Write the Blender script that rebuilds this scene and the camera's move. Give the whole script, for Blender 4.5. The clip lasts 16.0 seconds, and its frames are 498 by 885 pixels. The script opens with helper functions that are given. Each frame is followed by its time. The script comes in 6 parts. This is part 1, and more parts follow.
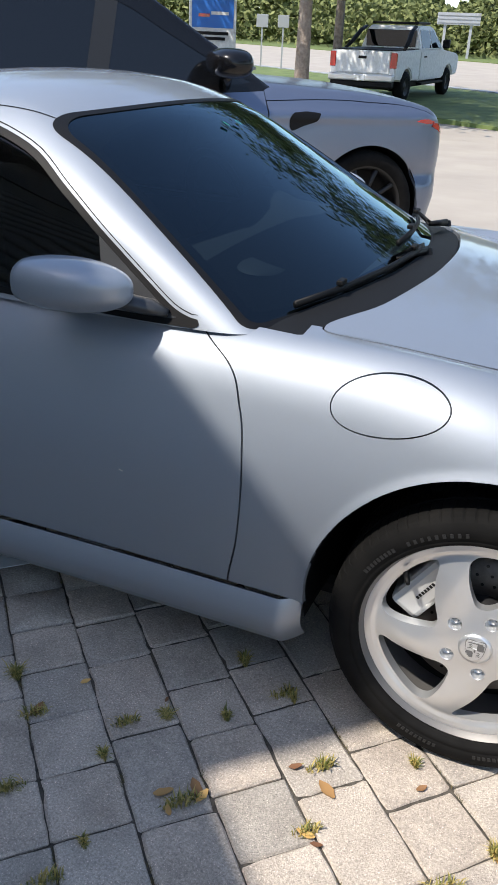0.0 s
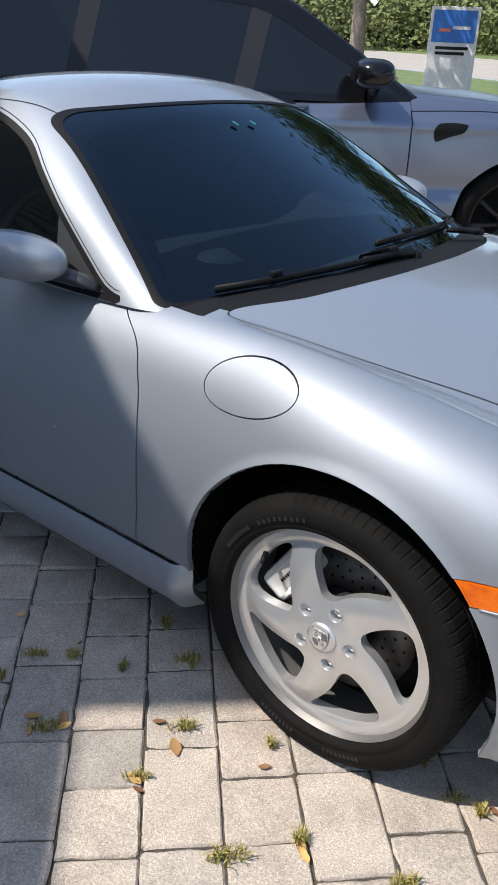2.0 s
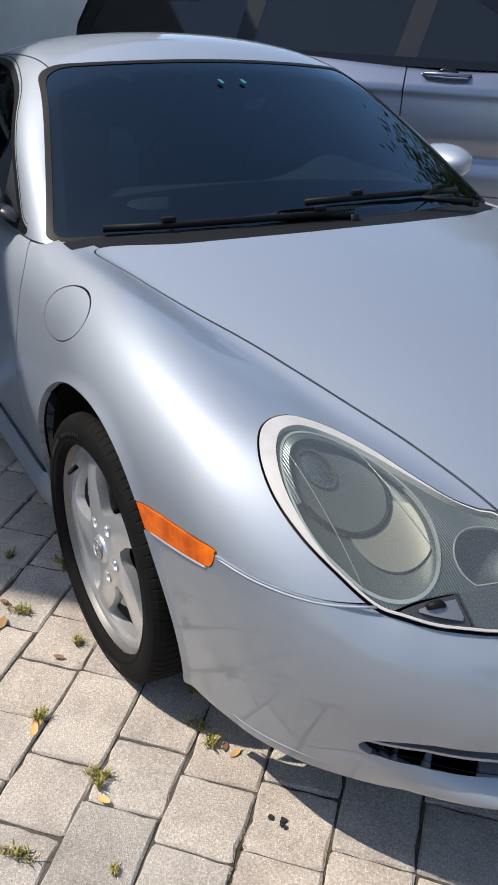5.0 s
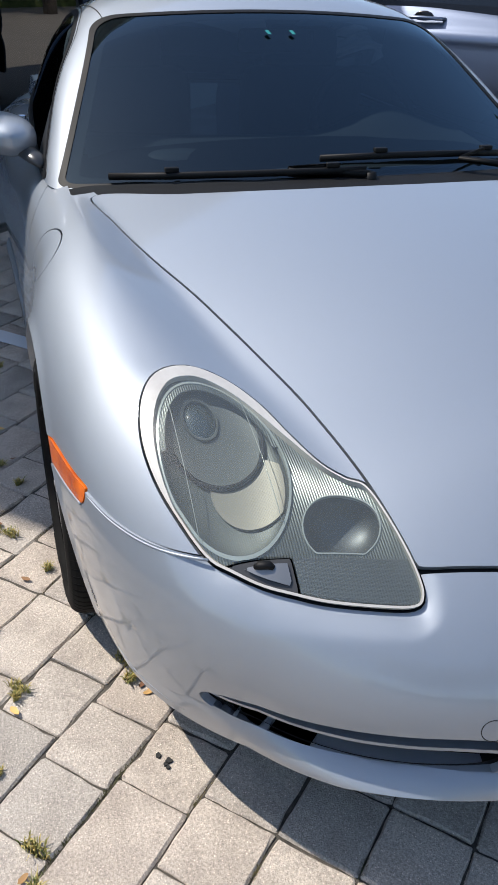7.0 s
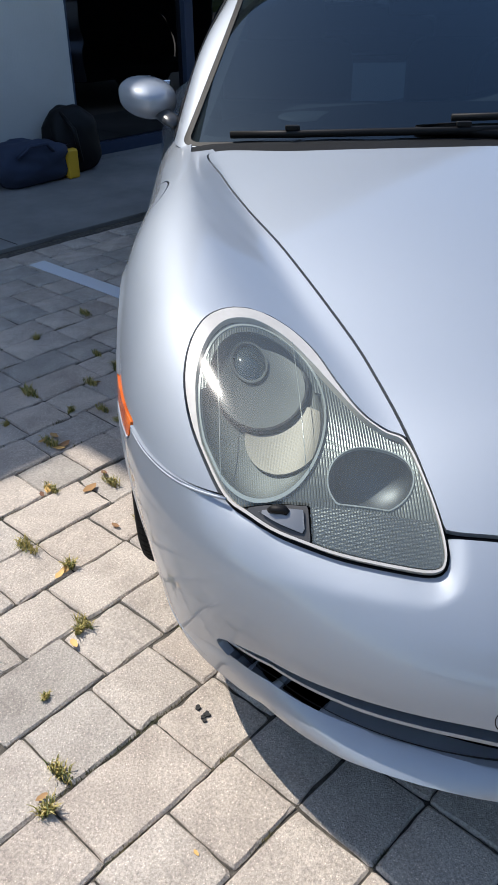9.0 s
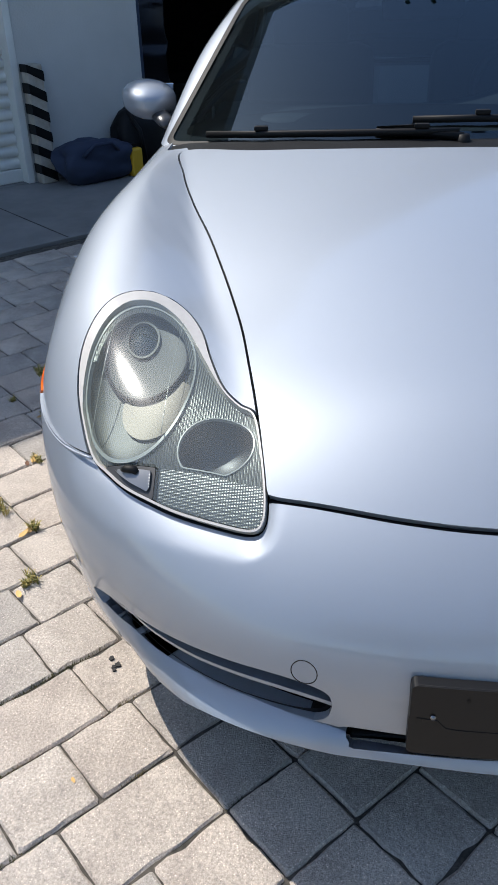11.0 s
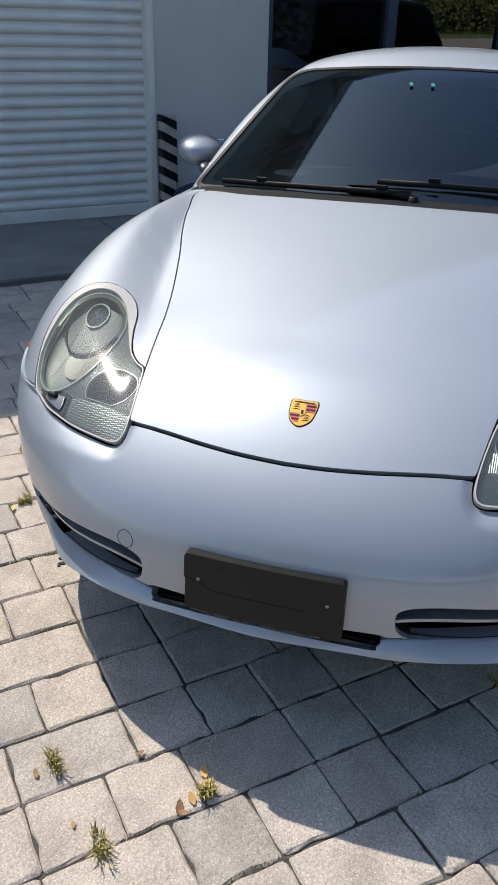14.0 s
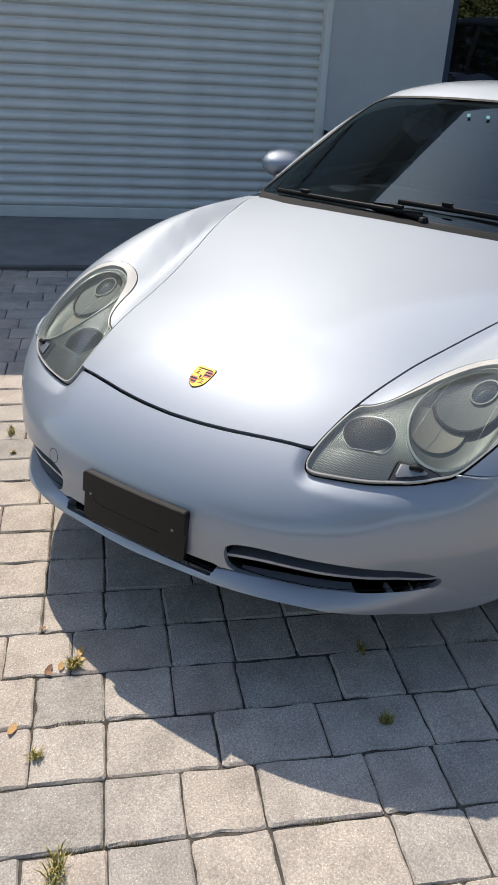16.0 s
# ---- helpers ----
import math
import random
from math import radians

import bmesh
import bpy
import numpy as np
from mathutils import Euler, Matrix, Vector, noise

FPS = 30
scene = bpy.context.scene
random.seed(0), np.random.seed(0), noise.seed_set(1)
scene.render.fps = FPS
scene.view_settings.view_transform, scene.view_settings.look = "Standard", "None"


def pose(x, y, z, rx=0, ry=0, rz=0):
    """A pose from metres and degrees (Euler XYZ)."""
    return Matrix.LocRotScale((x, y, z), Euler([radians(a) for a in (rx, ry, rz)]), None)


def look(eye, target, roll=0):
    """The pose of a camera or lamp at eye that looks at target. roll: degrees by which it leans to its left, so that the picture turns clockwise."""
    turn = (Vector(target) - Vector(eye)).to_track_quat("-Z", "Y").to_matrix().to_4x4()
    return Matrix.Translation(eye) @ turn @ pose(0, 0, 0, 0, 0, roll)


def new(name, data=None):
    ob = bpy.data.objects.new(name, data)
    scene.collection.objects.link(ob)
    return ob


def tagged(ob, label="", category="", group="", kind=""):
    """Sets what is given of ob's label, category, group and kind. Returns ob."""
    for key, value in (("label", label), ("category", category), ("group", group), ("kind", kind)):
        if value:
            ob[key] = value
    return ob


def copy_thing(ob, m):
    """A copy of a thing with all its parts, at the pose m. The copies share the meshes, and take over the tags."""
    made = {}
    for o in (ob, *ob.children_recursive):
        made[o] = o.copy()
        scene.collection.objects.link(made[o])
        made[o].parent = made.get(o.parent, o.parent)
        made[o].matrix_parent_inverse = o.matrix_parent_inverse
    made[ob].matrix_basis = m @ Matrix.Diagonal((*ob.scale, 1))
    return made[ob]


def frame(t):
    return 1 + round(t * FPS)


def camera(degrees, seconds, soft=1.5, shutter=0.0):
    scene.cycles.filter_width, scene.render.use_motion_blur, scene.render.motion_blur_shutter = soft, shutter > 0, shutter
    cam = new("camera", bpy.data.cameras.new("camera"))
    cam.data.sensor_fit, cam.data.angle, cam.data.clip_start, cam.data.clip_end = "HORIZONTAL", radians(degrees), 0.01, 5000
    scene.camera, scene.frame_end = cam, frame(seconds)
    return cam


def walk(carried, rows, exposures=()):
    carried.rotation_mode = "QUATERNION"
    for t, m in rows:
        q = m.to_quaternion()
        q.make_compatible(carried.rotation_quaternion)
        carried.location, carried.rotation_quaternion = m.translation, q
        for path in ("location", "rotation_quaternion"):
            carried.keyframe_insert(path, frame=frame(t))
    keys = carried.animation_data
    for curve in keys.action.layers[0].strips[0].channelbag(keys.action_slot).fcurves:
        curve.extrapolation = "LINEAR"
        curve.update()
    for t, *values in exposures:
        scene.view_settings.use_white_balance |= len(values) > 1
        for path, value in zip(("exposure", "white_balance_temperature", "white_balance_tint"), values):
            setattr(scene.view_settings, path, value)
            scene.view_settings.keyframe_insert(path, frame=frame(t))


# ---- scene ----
cam = camera(34.5, 16.0)
EXPOSURE = 0.84
PATH = [
    (0, (0.053, -2.143, 1.329), (-0.634, -0.48, 0.456), 2.7),
    (0.5, (0.236, -2.127, 1.331), (-0.584, -0.524, 0.461), 2.8),
    (1, (0.397, -2.094, 1.333), (-0.544, -0.559, 0.463), 2.7),
    (1.5, (0.554, -1.988, 1.323), (-0.503, -0.525, 0.46), 2.4),
    (2, (0.671, -1.902, 1.327), (-0.461, -0.498, 0.461), 2.7),
    (2.5, (0.831, -1.784, 1.317), (-0.391, -0.459, 0.45), 2.4),
    (3, (0.986, -1.684, 1.322), (-0.306, -0.438, 0.439), 2.4),
    (3.5, (1.075, -1.572, 1.308), (-0.285, -0.412, 0.411), 2.1),
    (4, (1.151, -1.465, 1.314), (-0.262, -0.388, 0.397), 2.2),
    (4.5, (1.243, -1.375, 1.311), (-0.227, -0.387, 0.381), 2.2),
    (5, (1.379, -1.275, 1.331), (-0.139, -0.373, 0.392), 2.5),
    (5.2, (1.424, -1.242, 1.333), (-0.112, -0.371, 0.394), 2.8),
    (7.5, (1.597, -0.779, 1.322), (-0.062, -0.387, 0.275), 1.0),
    (8.2, (1.625, -0.727, 1.267), (-0.061, -0.497, 0.216), 0.2),
    (10.3, (1.607, -0.389, 1.212), (-0.112, -0.53, 0.201), -2.0),
    (10.5, (1.647, -0.353, 1.226), (-0.064, -0.502, 0.202), -2.0),
    (11, (1.735, -0.269, 1.237), (0.023, -0.455, 0.22), -1.7),
    (11.5, (1.728, -0.16, 1.232), (0.014, -0.375, 0.225), -1.0),
    (12, (1.746, -0.065, 1.247), (0.028, -0.313, 0.252), -0.3),
    (12.5, (1.873, 0.034, 1.269), (0.153, -0.258, 0.292), 0.3),
    (13, (2.04, 0.099, 1.288), (0.319, -0.257, 0.333), 0.5),
    (13.5, (2.108, 0.17, 1.297), (0.394, -0.266, 0.365), 0.7),
    (14, (2.14, 0.331, 1.305), (0.44, -0.198, 0.394), 1.3),
    (14.5, (2.235, 0.512, 1.336), (0.562, -0.119, 0.442), 2.2),
    (15, (2.334, 0.687, 1.366), (0.703, -0.062, 0.482), 3.0),
    (15.5, (2.261, 0.882, 1.364), (0.693, 0.013, 0.479), 3.5),
    (16, (2.157, 1.079, 1.368), (0.665, 0.099, 0.468), 3.5),
]
walk(cam, [(t, look(eye, target, roll)) for t, eye, target, roll in PATH], exposures=[(0, EXPOSURE + 0.22, 6600, 10), (2, EXPOSURE + 0.11, 6650, 10), (4, EXPOSURE - 0.02, 6650, 10), (5, EXPOSURE, 6600, 10), (7.5, EXPOSURE + 0.04, 6450, 10), (11, EXPOSURE + 0.04, 6350, 10), (13, EXPOSURE - 0.02, 6500, 10), (16, EXPOSURE - 0.12, 6850, 10)])



# ---------------------------------------------------------------- light
SUN_EL, SUN_AZ = 56.0, 237.5          # degrees; azimuth of the sun, counted from +x towards +y
world = bpy.data.worlds.new("sky")
scene.world = world
world.use_nodes = True
wn = world.node_tree.nodes
sky = wn.new("ShaderNodeTexSky")
sky.sky_type = "NISHITA"
sky.sun_disc = False
sky.ozone_density, sky.dust_density = 1.4, 0.8
sky.sun_elevation = radians(SUN_EL)
sky.sun_rotation = radians(90 - SUN_AZ)
world.node_tree.links.new(sky.outputs[0], wn["Background"].inputs[0])
wn["Background"].inputs[1].default_value = 0.13
sun = new("sun", bpy.data.lights.new("sun", "SUN"))
sun.data.energy, sun.data.angle, sun.data.color = 3.1, radians(0.55), (1.0, 0.94, 0.858)
ca, sa, ce, se = math.cos(radians(SUN_AZ)), math.sin(radians(SUN_AZ)), math.cos(radians(SUN_EL)), math.sin(radians(SUN_EL))
sun.matrix_world = look((20 * ca * ce, 20 * sa * ce, 20 * se), (0, 0, 0))


# ---------------------------------------------------------------- materials
def material(name, color, rough=0.5, metal=0.0, **more):
    m = bpy.data.materials.new(name)
    m.use_nodes = True
    b = m.node_tree.nodes["Principled BSDF"]
    b.inputs["Base Color"].default_value = (*color, 1)
    b.inputs["Roughness"].default_value = rough
    b.inputs["Metallic"].default_value = metal
    for key, value in more.items():
        b.inputs[key.replace("_", " ")].default_value = value
    return m


def node(m, kind, **values):
    n = m.node_tree.nodes.new("ShaderNode" + kind)
    for key, value in values.items():
        n.inputs[key.replace("_", " ")].default_value = value
    return n


def link(m, a, b):
    m.node_tree.links.new(a, b)


def vary(m, scale, low, high, detail=4.0, what="Base Color", rough=0.6, coords="Object"):
    """Lets noise move one input between two values. Returns the noise's factor."""
    b = m.node_tree.nodes["Principled BSDF"]
    tc = node(m, "TexCoord")
    n = node(m, "TexNoise", Scale=scale, Detail=detail, Roughness=rough)
    link(m, tc.outputs[coords], n.inputs["Vector"])
    r = node(m, "ValToRGB")
    r.color_ramp.elements[0].position, r.color_ramp.elements[1].position = 0.3, 0.7
    for e, c in zip(r.color_ramp.elements, (low, high)):
        e.color = (*c, 1) if isinstance(c, tuple) else (c, c, c, 1)
    link(m, n.outputs[0], r.inputs[0])
    link(m, r.outputs[0], b.inputs[what])
    return n


def bump(m, scale, strength, distance=0.002, detail=6.0, kind="TexNoise", coords="Object"):
    b = m.node_tree.nodes["Principled BSDF"]
    tc = node(m, "TexCoord")
    n = node(m, kind, Scale=scale)
    if kind == "TexNoise":
        n.inputs["Detail"].default_value = detail
    link(m, tc.outputs[coords], n.inputs["Vector"])
    u = node(m, "Bump", Strength=strength, Distance=distance)
    link(m, n.outputs[0], u.inputs["Height"])
    if b.inputs["Normal"].links:
        link(m, b.inputs["Normal"].links[0].from_socket, u.inputs["Normal"])
    link(m, u.outputs[0], b.inputs["Normal"])


def stripes(m, axis, pitch, strength, distance):
    """Fine parallel ribs."""
    b = m.node_tree.nodes["Principled BSDF"]
    tc = node(m, "TexCoord")
    w = node(m, "TexWave", Scale=0.31 / pitch)
    w.bands_direction = axis
    link(m, tc.outputs["Object"], w.inputs["Vector"])
    u = node(m, "Bump", Strength=strength, Distance=distance)
    link(m, w.outputs[1], u.inputs["Height"])
    link(m, u.outputs[0], b.inputs["Normal"])


def clear(name, tint, share, rough=0.02, ior=1.5, film=(1, 1, 1), haze_c=(0.35, 0.37, 0.38)):
    """Thin glass: a tinted see-through sheet with a Fresnel gloss."""
    m = bpy.data.materials.new(name)
    m.use_nodes = True
    nt = m.node_tree
    nt.nodes.remove(nt.nodes["Principled BSDF"])
    see = node(m, "BsdfTransparent", Color=(*tint, 1))
    body = node(m, "BsdfDiffuse", Color=(*haze_c, 1))
    haze = node(m, "MixShader", Fac=share)
    gloss = node(m, "BsdfGlossy", Roughness=rough, Color=(*film, 1))
    fres = node(m, "Fresnel", IOR=ior)
    mix = node(m, "MixShader")
    link(m, see.outputs[0], haze.inputs[1])
    link(m, body.outputs[0], haze.inputs[2])
    link(m, fres.outputs[0], mix.inputs[0])
    link(m, haze.outputs[0], mix.inputs[1])
    link(m, gloss.outputs[0], mix.inputs[2])
    link(m, mix.outputs[0], nt.nodes["Material Output"].inputs[0])
    return m


PAINT = material("silver_metallic_paint", (0.31, 0.342, 0.386), 0.74, 0.88, Coat_Weight=0.9, Coat_Roughness=0.06)
vary(PAINT, 900.0, 0.72, 0.76, what="Roughness")
bump(PAINT, 2500.0, 0.05, 0.0004, detail=1.0)
_sheen = node(PAINT, "BsdfPrincipled", Base_Color=(0.44, 0.47, 0.515, 1), Metallic=1.0, Roughness=0.49, Coat_Weight=0.9, Coat_Roughness=0.06)
_mixp = node(PAINT, "MixShader", Fac=0.18)
link(PAINT, PAINT.node_tree.nodes["Principled BSDF"].inputs["Normal"].links[0].from_socket, _sheen.inputs["Normal"])
link(PAINT, PAINT.node_tree.nodes["Principled BSDF"].outputs[0], _mixp.inputs[1])
link(PAINT, _sheen.outputs[0], _mixp.inputs[2])
link(PAINT, _mixp.outputs[0], PAINT.node_tree.nodes["Material Output"].inputs[0])
BLACK = material("black_plastic", (0.004, 0.004, 0.0045), 0.55, Specular_IOR_Level=0.2)
bump(BLACK, 900.0, 0.2, 0.0006)
GREYPLASTIC = material("grey_black_plastic", (0.02, 0.02, 0.021), 0.6, Specular_IOR_Level=0.09)
vary(GREYPLASTIC, 25.0, (0.012, 0.012, 0.013), (0.022, 0.022, 0.023))
bump(GREYPLASTIC, 700.0, 0.3, 0.0008)
RUBBER = material("tyre_rubber", (0.008, 0.008, 0.008), 0.8, Specular_IOR_Level=0.1)
vary(RUBBER, 14.0, (0.005, 0.005, 0.005), (0.010, 0.0096, 0.0092))
bump(RUBBER, 420.0, 0.25, 0.0008)
ALLOY = material("silver_wheel_paint", (0.63, 0.64, 0.65), 0.30, 0.75, Coat_Weight=0.5, Coat_Roughness=0.1)
vary(ALLOY, 30.0, 0.28, 0.42, what="Roughness")
CAPGREY = material("cap_grooves", (0.17, 0.172, 0.175), 0.45, 0.5)
STEEL = material("brake_steel", (0.13, 0.122, 0.118), 0.5, 0.8)
vary(STEEL, 40.0, (0.15, 0.142, 0.136), (0.09, 0.078, 0.07))
CALIPER = material("caliper_paint", (0.50, 0.50, 0.49), 0.42, 0.35)
AMBER = material("amber_plastic", (0.60, 0.11, 0.004), 0.2, 0.0, Coat_Weight=0.4)
vary(AMBER, 26.0, (0.42, 0.062, 0.002), (0.78, 0.16, 0.005))
stripes(AMBER, "X", 0.004, 0.25, 0.001)
CREAM = material("lamp_surround", (0.46, 0.44, 0.41), 0.4)
vary(CREAM, 30.0, (0.43, 0.41, 0.38), (0.50, 0.48, 0.45))
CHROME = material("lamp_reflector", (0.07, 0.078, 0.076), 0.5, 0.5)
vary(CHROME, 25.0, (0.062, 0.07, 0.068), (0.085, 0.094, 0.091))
stripes(CHROME, "Y", 0.0032, 0.12, 0.0006)
# paler, warmer than lamp_reflector: the glow on the lower facets is in the colour
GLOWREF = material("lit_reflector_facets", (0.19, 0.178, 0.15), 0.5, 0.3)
bump(GLOWREF, 450.0, 0.35, 0.0007, kind="TexVoronoi")
for _x in GLOWREF.node_tree.nodes:
    if _x.bl_idname == "ShaderNodeTexVoronoi":
        _x.inputs["Randomness"].default_value = 0.0
RIMGLASS = material("lamp_rim_plastic", (0.36, 0.39, 0.38), 0.25, 0.2, Coat_Weight=0.6, Coat_Roughness=0.1)
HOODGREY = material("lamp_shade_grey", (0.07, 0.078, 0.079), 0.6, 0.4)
FOGGREY = material("fog_reflector", (0.085, 0.092, 0.098), 0.48, 0.75)
FLUTED = material("lamp_ribs", (0.135, 0.148, 0.145), 0.3, 0.75)
stripes(FLUTED, "Y", 0.0040, 0.6, 0.0016)
SIGNAL = material("signal_dimples", (0.105, 0.112, 0.112), 0.34, 0.7)
bump(SIGNAL, 250.0, 0.6, 0.0014, kind="TexVoronoi")
for _x in SIGNAL.node_tree.nodes:
    if _x.bl_idname == "ShaderNodeTexVoronoi":
        _x.inputs["Randomness"].default_value = 0.0
DARKGLASS = material("projector_glass", (0.03, 0.04, 0.045), 0.04, 0.0, Coat_Weight=1.0)
GUNMETAL = material("gunmetal_plastic", (0.045, 0.045, 0.045), 0.4, 0.2)
FLAP = material("grey_flap_plastic", (0.22, 0.224, 0.228), 0.36, 0.55)
LENS = clear("lamp_cover", (0.80, 0.87, 0.85), 0.14, 0.09, haze_c=(0.31, 0.34, 0.33))
TINT = clear("tinted_windscreen", (0.075, 0.11, 0.135), 0.002, 0.015, 1.5, film=(0.62, 0.84, 1.0))
SIDEGLASS = clear("tinted_side_glass", (0.03, 0.035, 0.045), 0.001, 0.02, 1.33)
MIRROR = material("mirror_glass", (0.8, 0.8, 0.8), 0.02, 1.0)
DASH = material("dashboard_vinyl", (0.075, 0.085, 0.092), 0.62)
bump(DASH, 300.0, 0.4, 0.001)
SEAT = material("seat_leather", (0.03, 0.034, 0.04), 0.5)
TEAL = material("teal_sticker", (0.02, 0.24, 0.22), 0.5)
GOLD = material("badge_gold", (0.26, 0.165, 0.04), 0.38, 0.9)
RED = material("badge_red", (0.45, 0.03, 0.05), 0.3)
SCREW = material("bright_screw", (0.22, 0.22, 0.22), 0.35, 1.0)
PLATEBLACK = material("plate_bracket_plastic", (0.0065, 0.0064, 0.0064), 0.42, Specular_IOR_Level=0.25)
bump(PLATEBLACK, 500.0, 0.15, 0.0005)
WORD = material("moulded_marks", (0.010, 0.010, 0.010), 0.7)
# silver barrel coloured dark grey: the shade behind the spokes is in the colour
BARREL = material("shaded_wheel_barrel", (0.16, 0.155, 0.15), 0.5, 0.5)
SCUTTLE = material("scuttle_plastic", (0.010, 0.0105, 0.0115), 0.6, Specular_IOR_Level=0.12)
bump(SCUTTLE, 700.0, 0.3, 0.0008)
SATIN = material("satin_black_trim", (0.03, 0.031, 0.033), 0.32)
PAVER = material("concrete_paver", (0.36, 0.33, 0.30), 0.92)
_oi = node(PAVER, "ObjectInfo")
_ge = node(PAVER, "NewGeometry")
_add = node(PAVER, "Math")
_add.operation = "ADD"
link(PAVER, _oi.outputs["Random"], _add.inputs[0])
link(PAVER, _ge.outputs["Random Per Island"], _add.inputs[1])
_fr = node(PAVER, "Math")
_fr.operation = "FRACT"
link(PAVER, _add.outputs[0], _fr.inputs[0])
_ramp = node(PAVER, "ValToRGB")
for _k, (_p, _c) in enumerate(((0.0, (0.375, 0.34, 0.304)), (0.3, (0.465, 0.416, 0.368)), (0.65, (0.525, 0.456, 0.392)), (1.0, (0.445, 0.38, 0.326)))):
    _e = _ramp.color_ramp.elements[0] if _k == 0 else (_ramp.color_ramp.elements[-1] if _k == 3 else _ramp.color_ramp.elements.new(_p))
    _e.position, _e.color = _p, (*_c, 1)
link(PAVER, _fr.outputs[0], _ramp.inputs[0])
_tc = node(PAVER, "NewGeometry")
_n1 = node(PAVER, "TexNoise", Scale=210.0, Detail=5.0, Roughness=0.8)
_n2 = node(PAVER, "TexNoise", Scale=9.0, Detail=5.0, Roughness=0.6)
_n3 = node(PAVER, "TexVoronoi", Scale=330.0)
for _n in (_n1, _n2, _n3):
    link(PAVER, _tc.outputs["Position"], _n.inputs["Vector"])
_speck = node(PAVER, "ValToRGB")
_speck.color_ramp.elements[0].position, _speck.color_ramp.elements[0].color = 0.33, (0.52, 0.52, 0.525, 1)
_speck.color_ramp.elements[1].position, _speck.color_ramp.elements[1].color = 0.68, (1.34, 1.34, 1.32, 1)
link(PAVER, _n1.outputs[0], _speck.inputs[0])
_stain = node(PAVER, "ValToRGB")
_stain.color_ramp.elements[0].position, _stain.color_ramp.elements[0].color = 0.32, (0.78, 0.77, 0.76, 1)
_stain.color_ramp.elements[1].position, _stain.color_ramp.elements[1].color = 0.62, (1.06, 1.06, 1.05, 1)
link(PAVER, _n2.outputs[0], _stain.inputs[0])
_m1, _m2 = node(PAVER, "Mix"), node(PAVER, "Mix")
for _m in (_m1, _m2):
    _m.data_type, _m.blend_type = "RGBA", "MULTIPLY"
    _m.inputs[0].default_value = 1.0
link(PAVER, _ramp.outputs[0], _m1.inputs[6])
link(PAVER, _speck.outputs[0], _m1.inputs[7])
link(PAVER, _m1.outputs[2], _m2.inputs[6])
link(PAVER, _stain.outputs[0], _m2.inputs[7])
_n4 = node(PAVER, "TexVoronoi", Scale=170.0)
link(PAVER, _tc.outputs["Position"], _n4.inputs["Vector"])
_grit = node(PAVER, "ValToRGB")
_grit.color_ramp.elements[0].position, _grit.color_ramp.elements[0].color = 0.12, (1.75, 1.74, 1.72, 1)
_grit.color_ramp.elements[1].position, _grit.color_ramp.elements[1].color = 0.22, (1.0, 1.0, 1.0, 1)
link(PAVER, _n4.outputs[0], _grit.inputs[0])
_m3 = node(PAVER, "Mix")
_m3.data_type, _m3.blend_type = "RGBA", "MULTIPLY"
_m3.inputs[0].default_value = 1.0
link(PAVER, _m2.outputs[2], _m3.inputs[6])
link(PAVER, _grit.outputs[0], _m3.inputs[7])
link(PAVER, _m3.outputs[2], PAVER.node_tree.nodes["Principled BSDF"].inputs["Base Color"])
_b1 = node(PAVER, "Bump", Strength=0.75, Distance=0.003)
link(PAVER, _n1.outputs[0], _b1.inputs["Height"])
_b2 = node(PAVER, "Bump", Strength=0.4, Distance=0.002)
link(PAVER, _n3.outputs[0], _b2.inputs["Height"])
link(PAVER, _b1.outputs[0], _b2.inputs["Normal"])
link(PAVER, _b2.outputs[0], PAVER.node_tree.nodes["Principled BSDF"].inputs["Normal"])
SAND = material("joint_sand", (0.10, 0.085, 0.07), 0.95)
vary(SAND, 60.0, (0.03, 0.027, 0.023), (0.11, 0.096, 0.078))
bump(SAND, 300.0, 0.8, 0.004)
CONCRETE = material("driveway_concrete", (0.44, 0.40, 0.35), 0.9)
vary(CONCRETE, 0.8, (0.30, 0.27, 0.235), (0.37, 0.335, 0.29))
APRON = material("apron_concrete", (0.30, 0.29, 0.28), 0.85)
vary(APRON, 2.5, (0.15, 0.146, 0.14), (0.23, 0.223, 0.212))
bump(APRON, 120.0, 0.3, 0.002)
WALL = material("painted_stucco", (0.66, 0.67, 0.66), 0.85)
vary(WALL, 1.6, (0.44, 0.44, 0.42), (0.51, 0.51, 0.49))
bump(WALL, 90.0, 0.5, 0.004)
SHUTTER = material("white_shutter_metal", (0.66, 0.68, 0.68), 0.45, 0.1)
vary(SHUTTER, 3.0, (0.56, 0.565, 0.53), (0.66, 0.665, 0.63))
NAVY = material("navy_frame_paint", (0.02, 0.035, 0.07), 0.4)
SHOPGLASS = clear("shop_glass", (0.10, 0.11, 0.12), 0.003, 0.01, 1.9)
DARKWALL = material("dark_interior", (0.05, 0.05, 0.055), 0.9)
YELLOW = material("yellow_plastic", (0.62, 0.36, 0.02), 0.5)
BLUEBAG = material("navy_fabric", (0.02, 0.03, 0.06), 0.85)
REDPAINT = material("red_enamel", (0.35, 0.02, 0.02), 0.4)
WHITEPAINT = material("white_paint", (0.75, 0.75, 0.74), 0.5)
vary(WHITEPAINT, 12.0, (0.62, 0.62, 0.61), (0.8, 0.8, 0.79))
POSTPAINT = material("faded_cream_paint", (0.36, 0.33, 0.28), 0.7)
vary(POSTPAINT, 14.0, (0.28, 0.255, 0.21), (0.42, 0.385, 0.33))
LINEPAINT = material("worn_line_paint", (0.62, 0.64, 0.66), 0.8)
FENCEWOOD = material("weathered_board", (0.12, 0.11, 0.10), 0.85)
